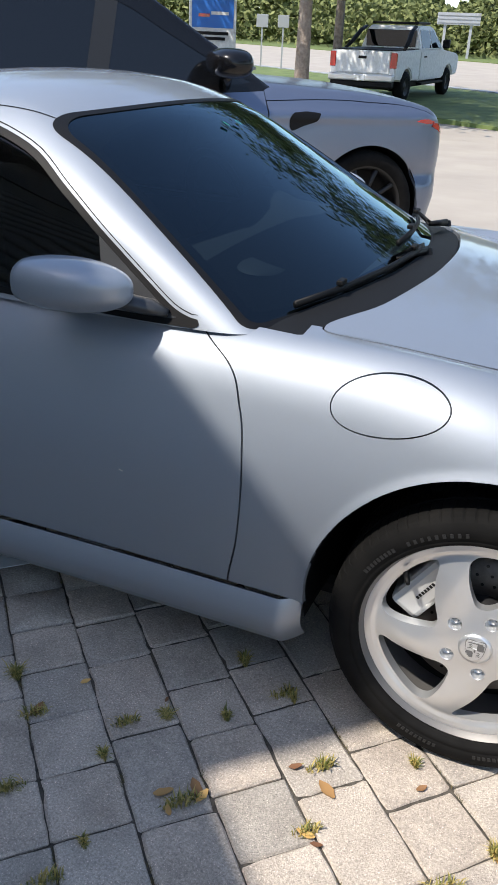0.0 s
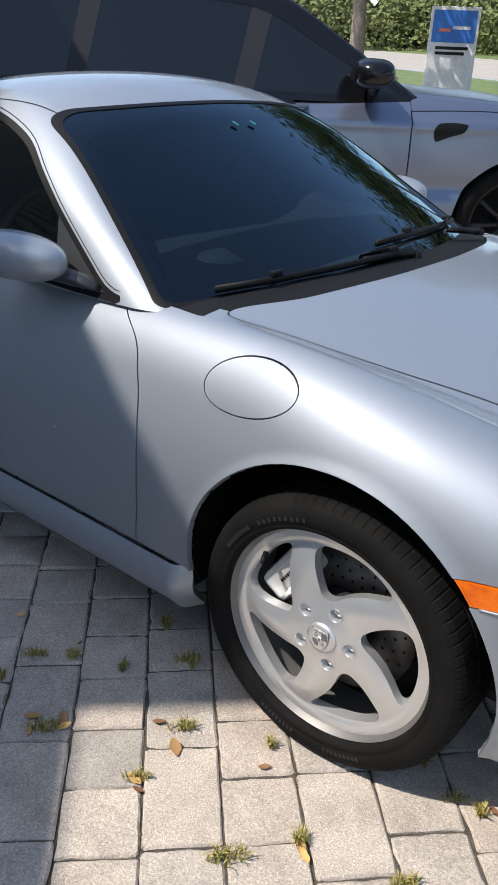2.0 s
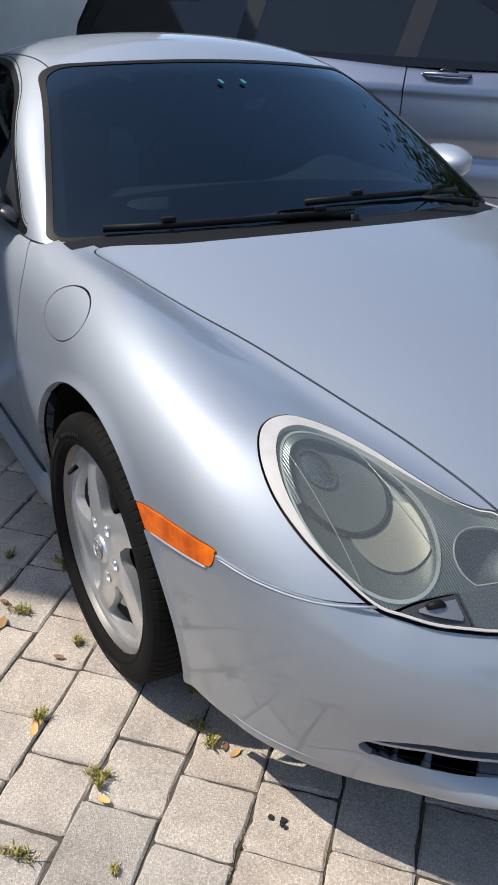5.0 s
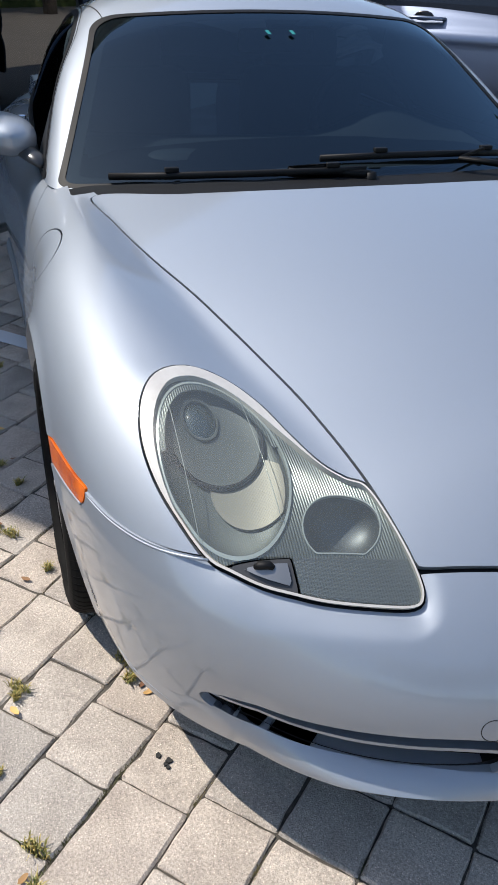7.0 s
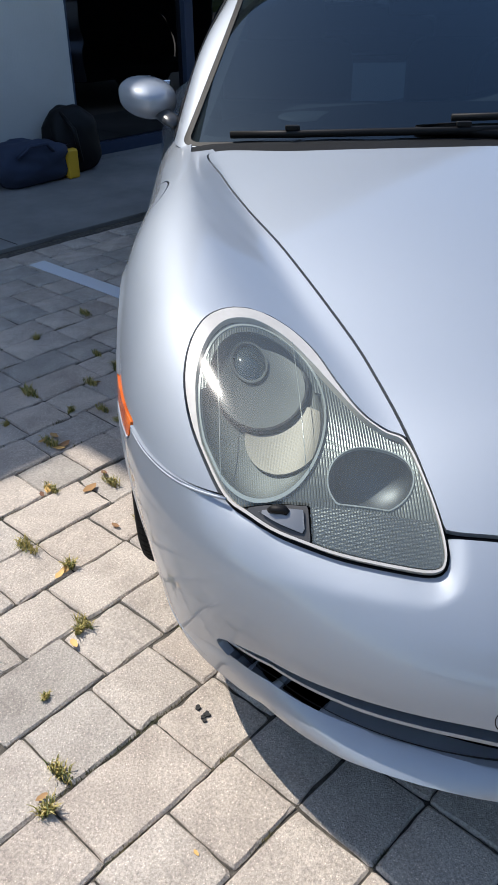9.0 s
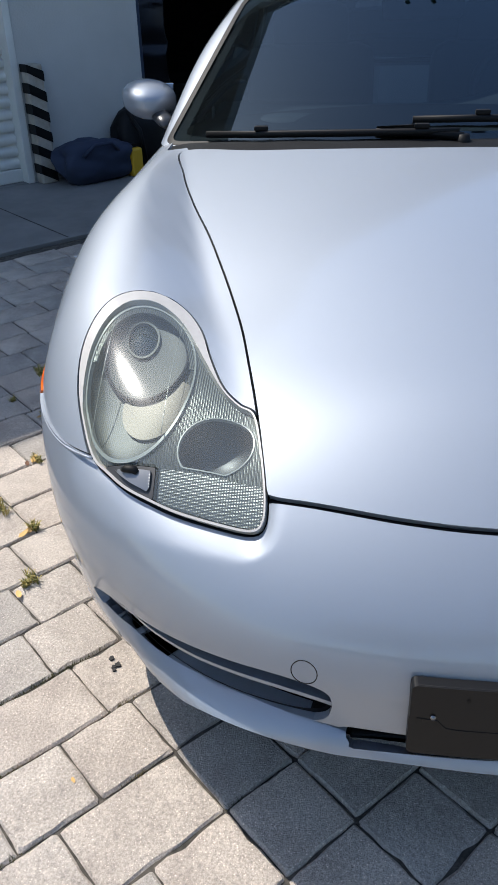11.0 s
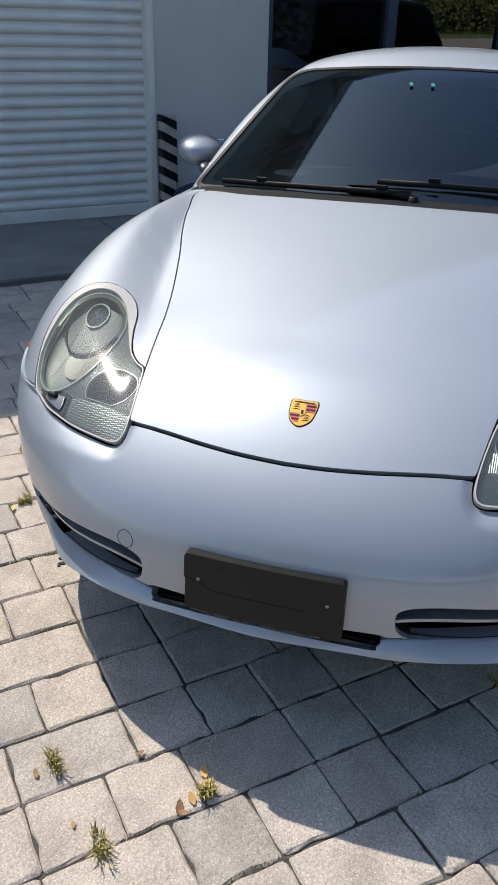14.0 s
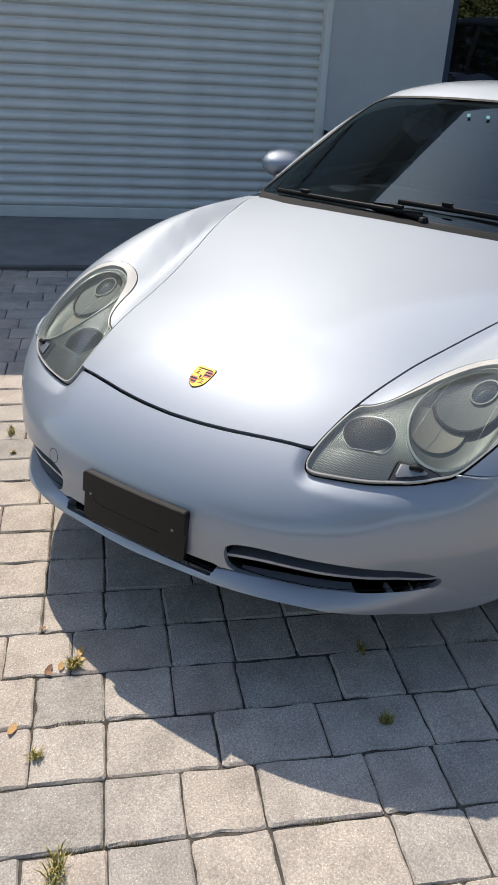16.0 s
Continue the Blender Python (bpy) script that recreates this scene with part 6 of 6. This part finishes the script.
def truck_side(name, outline, half, mat, taper=0.0, bevel=0.0, label=""):
    """A solid between two flanks, from its outline in x and z; the flanks lean in above the waist by taper."""
    bm = bmesh.new()
    inner = lambda z: half - taper * max(z - 1.28, 0.0)
    a = [bm.verts.new((x, -inner(z), z)) for x, z in outline]
    b = [bm.verts.new((x, inner(z), z)) for x, z in outline]
    bm.faces.new(a)
    bm.faces.new(b[::-1])
    for i in range(len(outline)):
        j = (i + 1) % len(outline)
        bm.faces.new((a[i], b[i], b[j], a[j]))
    bmesh.ops.recalc_face_normals(bm, faces=bm.faces[:])
    if bevel:
        rim = [e for e in bm.edges if abs(abs(e.verts[0].co.y) - abs(e.verts[1].co.y)) < 0.2 and e.verts[0].co.y * e.verts[1].co.y > 0]
        bmesh.ops.bevel(bm, geom=rim, offset=bevel, segments=2, affect="EDGES")
    return part(name, bm, mat, truck, label)


def arch_pts(x, r=0.47):
    return [(x + r * math.cos(w), 0.40 + r * math.sin(w)) for w in np.linspace(math.pi - 0.32, 0.32, 12)]


truck_side("bed", [(-2.92, 0.62), (-2.42, 0.60)] + arch_pts(-1.95) + [(-1.46, 0.55), (-0.93, 0.55), (-0.93, 1.34), (-2.92, 1.32)], 0.98, WHITEPAINT, bevel=0.035)
truck_side("cab_lower", [(-0.915, 0.52), (1.3, 0.52), (1.38, 0.55)] + arch_pts(1.85) + [(2.34, 0.56), (2.78, 0.58), (2.86, 0.80), (2.84, 1.12), (2.66, 1.20), (1.42, 1.30), (1.28, 1.32), (-0.915, 1.32)], 0.98, WHITEPAINT, bevel=0.045)
truck_side("cab_roof", [(-0.90, 1.31), (1.30, 1.31), (0.62, 1.90), (0.40, 1.95), (-0.62, 1.96), (-0.80, 1.90)], 0.95, WHITEPAINT, taper=0.30, bevel=0.03)
truck_side("bed_cover", [(-2.86, 1.33), (-0.96, 1.345), (-0.96, 1.365), (-2.86, 1.35)], 0.90, BLACK, label="black cover over the load bed")
for y in (-0.89, 0.89):
    tube("sports_bar", [(-2.15, y, 1.34), (-1.75, y * 0.96, 1.52), (-1.35, y * 0.88, 1.80), (-1.0, y * 0.85, 1.92)], (0.05, 0.07, 0.075, 0.06), BLACK, truck, seg=10, flat=0.6)
for y in (-1, 1):
    for x0, x1, t0, t1 in ((-0.70, 0.12, -0.66, 0.10), (0.20, 1.06, 0.18, 0.52)):
        bm = bmesh.new()
        pts = [(x0, 1.37), (x1, 1.37), (t1, 1.84), (t0, 1.84)]
        lean = lambda z, o: y * (0.95 - 0.30 * (z - 1.28) + o)
        a_ = [bm.verts.new((x, lean(z, 0.006), z)) for x, z in pts]
        b_ = [bm.verts.new((x, lean(z, -0.02), z)) for x, z in pts]
        bm.faces.new(a_)
        bm.faces.new(b_[::-1])
        for i in range(4):
            bm.faces.new((a_[i], b_[i], b_[(i + 1) % 4], a_[(i + 1) % 4]))
        bmesh.ops.recalc_face_normals(bm, faces=bm.faces[:])
        part("side_glass", bm, SUVGLASS, truck)
    boxpart("tail_lamp", (-2.945, -2.84, y * 0.90 - 0.085, y * 0.90 + 0.085, 0.90, 1.28), TAILRED, truck, bevel=0.015)
    boxpart("door_handle", (-0.62, -0.42, y * 0.985 - 0.02, y * 0.985 + 0.02, 1.13, 1.17), BLACK, truck, bevel=0.008)
    boxpart("running_board", (-0.8, 1.25, y * 0.95 - 0.09, y * 0.95 + 0.09, 0.40, 0.47), BLACK, truck, bevel=0.02)
    boxpart("door_mirror", (0.92, 1.06, y * 1.10 - 0.11, y * 1.10 + 0.11, 1.36, 1.60), BLACK, truck, bevel=0.04)
boxpart("rear_glass", (-0.915, -0.875, -0.76, 0.76, 1.40, 1.84), SUVGLASS, truck, bevel=0.01)
boxpart("tailgate", (-2.965, -2.91, -0.80, 0.80, 0.76, 1.31), WHITEPAINT, truck, bevel=0.02)
boxpart("tailgate_latch", (-2.98, -2.955, -0.12, 0.12, 1.12, 1.19), BLACK, truck, bevel=0.006)
boxpart("rear_bumper", (-3.10, -2.90, -0.97, 0.97, 0.56, 0.74), CHROMEBAR, truck, "bright metal rear bumper", bevel=0.04)
boxpart("bumper_skirt", (-3.02, -2.80, -0.92, 0.92, 0.40, 0.56), BLACK, truck, bevel=0.03)
boxpart("number_plate", (-3.115, -3.09, -0.16, 0.16, 0.57, 0.71), WHITEPAINT, truck, bevel=0.004)
boxpart("chassis", (-2.7, 2.6, -0.72, 0.72, 0.34, 0.66), BLACK, truck, bevel=0.03)
boxpart("roof_rack", (-0.66, 0.42, -0.72, 0.72, 1.985, 2.05), BLACK, truck, bevel=0.02)
for x in (-1.95, 1.85):
    for y in (-0.84, 0.84):
        tw = lathe("truck_wheel", [(0.24, -0.14), (0.36, -0.135), (0.4, -0.1), (0.4, 0.1), (0.36, 0.13), (0.2, 0.13)], RUBBER, truck, seg=36)
        tw.matrix_basis = pose(x, y, 0.4, 0, 0, 0 if y < 0 else 180)
        lathe("truck_rim", [(0.0001, -0.10), (0.07, -0.10), (0.10, -0.07), (0.19, -0.08), (0.235, -0.13), (0.245, -0.13)], RIMBLACK, tw, seg=30)
truck.matrix_world = pose(-6.6, 24.6, 0.318, 0, -2.1, 84)

# street sign and boards
sign = empty("street_sign", "white and blue upright sign board with faded printing", "sign")
SG = pose(-12.55, 23.7, 0.25, 0, 0, 28)
boxpart("board", (-0.75, 0.75, -0.06, 0.06, 0.25, 2.75), WHITEPAINT, sign, bevel=0.02, m=SG)
boxpart("blue_panel", (-0.66, 0.66, -0.075, -0.055, 1.75, 2.65), SIGNBLUE, sign, m=SG)
for k, (a_, b_, z_, mat) in enumerate(((-0.45, -0.1, 2.05, TAILRED), (-0.05, 0.5, 2.12, WHITEPAINT), (-0.5, 0.5, 1.55, GREYPLASTIC), (-0.5, 0.4, 1.4, GREYPLASTIC))):
    boxpart("printed_bar", (a_, b_, -0.085, -0.07, z_, z_ + 0.09), mat, sign, m=SG)
board = empty("road_board", "grey street board on two posts across the road", "sign")
BG = pose(-11.35, 58.4, 1.57, 0, 0, 8)
boxpart("panel", (-1.4, 1.4, -0.06, 0.06, 2.02, 2.74), GREYMETAL, board, m=BG)
for z in (2.16, 2.38, 2.60):
    boxpart("rail", (-1.35, 1.35, -0.10, -0.06, z - 0.03, z + 0.03), GREYMETAL, board, m=BG)
for x in (-0.85, 0.85):
    boxpart("leg", (x - 0.09, x + 0.09, 0.06, 0.2, -0.1, 2.7), GREYMETAL, board, m=BG)
for x, y, w in ((-16.15, 36.3, 0.27), (-14.75, 35.4, 0.25)):
    rs = empty("road_sign", "small grey back of a road sign on a thin post", "sign", group="road signs")
    RS = pose(x, y, rise_z(y), 0, 0, 20)
    boxpart("panel", (-w, w, -0.015, 0.015, 1.96 - w, 1.96 + w), GREYMETAL, rs, bevel=0.01, m=RS)
    boxpart("post", (-0.035, 0.035, 0.015, 0.075, -0.05, 1.96 + w), GREYMETAL, rs, m=RS)

# ---------------------------------------------------------------- weeds, leaves and spots on the pavers
def tuft(x, y, size, seed):
    r = random.Random(seed)
    vs, fs = [], []
    size *= r.uniform(0.65, 0.95)
    for k in range(int(90 * min(size / 0.04, 1.4))):
        a, d = r.uniform(0, 6.283), size * 0.5 * r.random() ** 0.7
        dx, dy = d * math.cos(a), d * math.sin(a)
        along = (dx + dy) * (0.55 if seed % 2 else -0.15)
        bx, by = dx * 0.55 + along, dy * 0.55 + along
        h = size * r.uniform(0.2, 0.62)
        b = r.uniform(0, 6.283)
        lx, ly = math.cos(b) * h * r.uniform(0.3, 1.1), math.sin(b) * h * r.uniform(0.3, 1.1)
        w = r.uniform(0.0007, 0.0016)
        px, py = -math.sin(b) * w, math.cos(b) * w
        i = len(vs)
        vs += [(bx + px, by + py, -0.006), (bx - px, by - py, -0.006), (bx + lx * 0.5 + px, by + ly * 0.5 + py, h * 0.65), (bx + lx * 0.5 - px, by + ly * 0.5 - py, h * 0.65), (bx + lx, by + ly, h * r.uniform(0.5, 1.0))]
        fs += [(i, i + 1, i + 3, i + 2), (i + 2, i + 3, i + 4)]
    o = raw("weed_tuft", vs, fs, BLADE, smooth=False)
    o.location = (x, y, 0)
    return tagged(o, "small tuft of green and straw-coloured grass in a joint", "weed", "joint weeds", "thing")


for k, (x, y, size) in enumerate(((-0.066, -0.864, 0.055), (-0.242, -0.955, 0.05), (0.202, -0.685, 0.07), (0.04, -1.13, 0.055), (0.12, -1.011, 0.055), (-0.215, -1.115, 0.04), (-0.514, -0.735, 0.06), (-0.385, -0.79, 0.055),
        (-0.477, -0.918, 0.06), (-0.669, -1.03, 0.05), (-0.974, -1.011, 0.07), (-0.862, -1.095, 0.045), (-0.66, -1.128, 0.05), (-0.46, -1.16, 0.07), (-0.362, -0.80, 0.05), (-0.787, -1.284, 0.06), (-0.58, -1.317, 0.04), (0.312, -0.953, 0.05))):
    tuft(x, y, size, 100 + k)
for k, (x, y, size) in enumerate(((0.517, -0.998, 0.045), (0.687, -0.941, 0.06), (0.766, -0.951, 0.06), (0.294, -0.726, 0.05), (0.349, -0.72, 0.065), (1.175, -0.361, 0.06), (1.147, -0.045, 0.085), (1.317, -0.183, 0.065), (1.385, 0.089, 0.055),
        (0.405, -1.14, 0.05), (0.337, -0.958, 0.045), (1.538, 0.312, 0.07), (0.838, 0.632, 0.06), (0.655, 0.471, 0.05), (-1.25, -1.35, 0.06), (-1.1, -1.1, 0.05), (-0.97, -1.6, 0.06), (-1.5, -1.2, 0.05), (-1.3, -0.95, 0.06), (-0.4, -1.75, 0.05), (-0.1, -1.62, 0.05), (-0.599, -1.41, 0.055))):
    tuft(x, y, size, 200 + k)
# a flat patch of moss between two pavers
tuft(-0.60, -0.966, 0.09, 300).scale = (0.8, 0.8, 0.25)
# low moss and dead grass caught in the joints
rm = random.Random(31)
mv, mf = [], []
for k in range(150):
    course_n = -0.30 + 0.157 * rm.randrange(-10, 12)
    mid_s, reach = rm.uniform(-2.6, 1.2), rm.uniform(0.02, 0.07)
    for q in range(int(reach * 1100)):
        off = rm.gauss(0, reach * 0.5)
        nn, ss = course_n + rm.gauss(0, 0.0022), mid_s + off
        p = PLOT @ Vector((nn, ss, -0.004))
        h, b = rm.uniform(0.003, 0.009), rm.uniform(0, 6.283)
        w = rm.uniform(0.0006, 0.0014)
        lx, ly = math.cos(b) * h * 0.9, math.sin(b) * h * 0.9
        i = len(mv)
        mv += [(p.x - ly * w / h, p.y + lx * w / h, -0.005), (p.x + ly * w / h, p.y - lx * w / h, -0.005), (p.x + lx, p.y + ly, h - 0.003)]
        mf.append((i, i + 1, i + 2))
tagged(raw("joint_moss", mv, mf, MOSS, smooth=False), "low dark moss and dry grass caught in paver joints", "moss", kind="stuff")
LEAVES = [(-0.038, -0.92, 0.032), (-0.216, -1.122, 0.045), (-0.19, -1.135, 0.03), (-0.45, -1.117, 0.055), (-0.43, -1.13, 0.045), (-0.503, -1.154, 0.05), (-0.29, -0.98, 0.035), (-0.862, -1.08, 0.05), (-0.817, -0.962, 0.032), (0.374, -0.963, 0.034)]
LEAVES += [(0.393, -0.688, 0.035), (0.37, -0.70, 0.03), (0.13, -1.02, 0.045), (0.145, -1.03, 0.04), (0.848, -0.698, 0.016), (1.098, -0.209, 0.022), (1.366, -0.008, 0.045), (1.288, -0.255, 0.02), (1.125, -0.055, 0.045), (1.10, -0.07, 0.038), (1.165, -0.07, 0.035), (1.19, -0.085, 0.038), (1.20, -0.075, 0.03), (1.21, -0.38, 0.025), (1.50, 0.55, 0.03), (-0.475, -1.187, 0.03), (-0.62, -0.93, 0.02), (0.737, -0.965, 0.028), (-0.212, -1.008, 0.06)]
leaf_me = []
for k in range(4):
    r = random.Random(50 + k)
    nu = 7
    vs, fs = [], []
    for i in range(nu):
        t = i / (nu - 1)
        w = 0.25 * math.sin(math.pi * min(t * 0.94 + 0.06, 1)) ** 0.8
        for j in (-1, 0, 1):
            vs.append((t - 0.5, j * w * (0.8 + 0.3 * r.random()), 0.10 * (4 * (t - 0.5) ** 2) + 0.14 * abs(j) * w * 3 * r.uniform(0.3, 1.0)))
    for i in range(nu - 1):
        for j in range(2):
            a = i * 3 + j
            fs.append((a, a + 1, a + 4, a + 3))
    me = bpy.data.meshes.new("fallen_leaf")
    me.from_pydata(vs, [], fs)
    me.materials.append(DEADLEAF)
    me.polygons.foreach_set("use_smooth", [True] * len(me.polygons))
    leaf_me.append(me)
rl = random.Random(9)
for k, (x, y, size) in enumerate(LEAVES):
    o = new("fallen_leaf", leaf_me[k % 4])
    o.matrix_world = pose(x, y, 0.003, rl.uniform(-8, 8), rl.uniform(-8, 8), rl.uniform(0, 360)) @ Matrix.Diagonal((size * 0.85, size * 0.85, size * 0.6, 1))
    tagged(o, "dry curled brown and yellow leaf lying on the pavers", "leaf", "fallen leaves")
for x, y, s0 in ((0.553, -0.700, 0.006), (0.570, -0.683, 0.007), (0.576, -0.690, 0.005), (0.585, -0.687, 0.004)):
    bm = bmesh.new()
    ring = [bm.verts.new((x + s0 * (0.7 + 0.5 * rl.random()) * math.cos(a), y + s0 * (0.7 + 0.5 * rl.random()) * math.sin(a), 0.0022)) for a in np.linspace(0, 6.283, 15)[:-1]]
    bm.faces.new(ring)
    ex = bmesh.ops.extrude_face_region(bm, geom=bm.faces[:])
    bmesh.ops.translate(bm, vec=(0, 0, -0.004), verts=[g for g in ex["geom"] if isinstance(g, bmesh.types.BMVert)])
    bmesh.ops.recalc_face_normals(bm, faces=bm.faces)
    tagged(part("tar_spot", bm, STAINBLACK), "black dried spot on a paver", "stain", "tar spots")

# ---------------------------------------------------------------- pavers: courses along s, each 0.157 m deep in n
rnd = random.Random(7)
PITCH, JOINT = 0.157, 0.0026


def paver_mesh(dn, ds, seed):
    """A tumbled paver: a domed block with crumbled, uneven edges and blunt corners."""
    r = random.Random(seed)
    a, b = dn / 2, ds / 2
    ring = []
    for i, (ux, uy) in enumerate(((1, 1), (-1, 1), (-1, -1), (1, -1))):
        vx, vy = ((-1, 1), (-1, -1), (1, -1), (1, 1))[i]
        c = 0.0035 + 0.006 * r.random() ** 2
        ex, ey = (vx - ux) / 2, (vy - uy) / 2
        bite = 0.0045 if r.random() < 0.25 else 0.0
        for k, t in enumerate((c / (2 * abs(ex * a + ey * b)), 0.2, 0.4, 0.6, 0.8, 1 - c / (2 * abs(ex * a + ey * b)))):
            x, y = (ux + (vx - ux) * t) * a, (uy + (vy - uy) * t) * b
            inn = r.uniform(-0.0022, 0.0010) - (bite if k == 1 + seed % 4 else 0.0)
            ring.append((x + (inn * math.copysign(1, x) if ex == 0 else 0), y + (inn * math.copysign(1, y) if ey == 0 else 0)))
    n = len(ring)
    ch = 0.0042
    lo = [(x, y, -0.05) for x, y in ring]
    mid = [(x, y, -0.0052 + r.uniform(-0.0016, 0.0016)) for x, y in ring]
    up = []
    for x, y in ring:
        q = ch * r.uniform(0.55, 1.6)
        up.append((x * (a - q) / a, y * (b - q) / b, -0.0003 + r.uniform(-0.0004, 0.0002)))
    vs = lo + mid + up + [(0, 0, 0.0)]
    fs = [(i, (i + 1) % n, n + (i + 1) % n, n + i) for i in range(n)] + [(n + i, n + (i + 1) % n, 2 * n + (i + 1) % n, 2 * n + i) for i in range(n)] + [(2 * n + i, 2 * n + (i + 1) % n, 3 * n) for i in range(n)]
    return vs, fs


SIZES = {"s": 0.157, "l": 0.240}
kinds = {}
for size in SIZES:
    for k in range(8):
        vs, fs = paver_mesh(PITCH - JOINT, SIZES[size] - JOINT, k * 13 + len(kinds) * 501)
        me = bpy.data.meshes.new("paver")
        me.from_pydata(vs, [], fs)
        me.materials.append(PAVER)
        me.polygons.foreach_set("use_smooth", [False] * 72)
        kinds.setdefault(size, []).append((me, vs, fs))
paving = tagged(new("pavement"), "tumbled grey and buff concrete pavers with weedy joints", "pavement", kind="structure")
# where a run of known pavers begins in a course, and their lengths
RUNS = {-7: (-0.50, "sssss"), -6: (-0.53, "llss"), -5: (-0.815, "sssssss"), -4: (-0.80, "llsss"), -3: (-0.80, "sslls"), -2: (-0.88, "llsl"), -1: (-0.95, "slls"), 3: (-0.92, "ssls"), 4: (-0.92, "slssl"), 5: (-0.925, "ssssls"), 6: (-0.85, "lsslss"), 7: (-0.93, "ssslss"), 8: (-0.93, "slllsl"), 9: (-0.78, "sslssl")}
spots = []
for course in range(-16, 18):
    n0 = -0.30 + PITCH * course
    start, run = RUNS.get(course, (rnd.uniform(-1.0, -0.8), ""))
    row = []
    s_ = start
    for size in run:
        row.append((s_, size))
        s_ += SIZES[size]
    while s_ < 2.9:
        size = "s" if rnd.random() < 0.5 else "l"
        row.append((s_, size))
        s_ += SIZES[size]
    s_ = start
    while s_ > -3.2:
        size = "s" if rnd.random() < 0.5 else "l"
        s_ -= SIZES[size]
        row.append((s_, size))
    for s_, size in row:
        spots.append((n0 + PITCH / 2, s_ + SIZES[size] / 2, size, rnd.randrange(8), rnd.uniform(-1.2, 1.2), rnd.uniform(-0.003, 0.002), rnd.uniform(-0.7, 0.7), rnd.random() < 0.5))
near = sorted(spots, key=lambda p: (p[0] - 0.15) ** 2 * 0.55 + (p[1] + 0.75) ** 2)
rest_v, rest_f = [], []
for k, (n_, s_, size, kind, turn, dz, lean, back) in enumerate(near):
    me, vs, fs = kinds[size][kind]
    m = PLOT @ pose(n_, s_, dz, lean, -lean, turn + 180 * back)
    if k < 300:
        o = new("paver", me)
        o.parent = paving
        o.matrix_basis = m
    else:
        base = len(rest_v)
        rest_v += [m @ Vector(v) for v in vs]
        rest_f += [tuple(base + i for i in f) for f in fs]
rest = raw("farther_pavers", rest_v, rest_f, PAVER, paving)
rest["kind"] = "stuff"
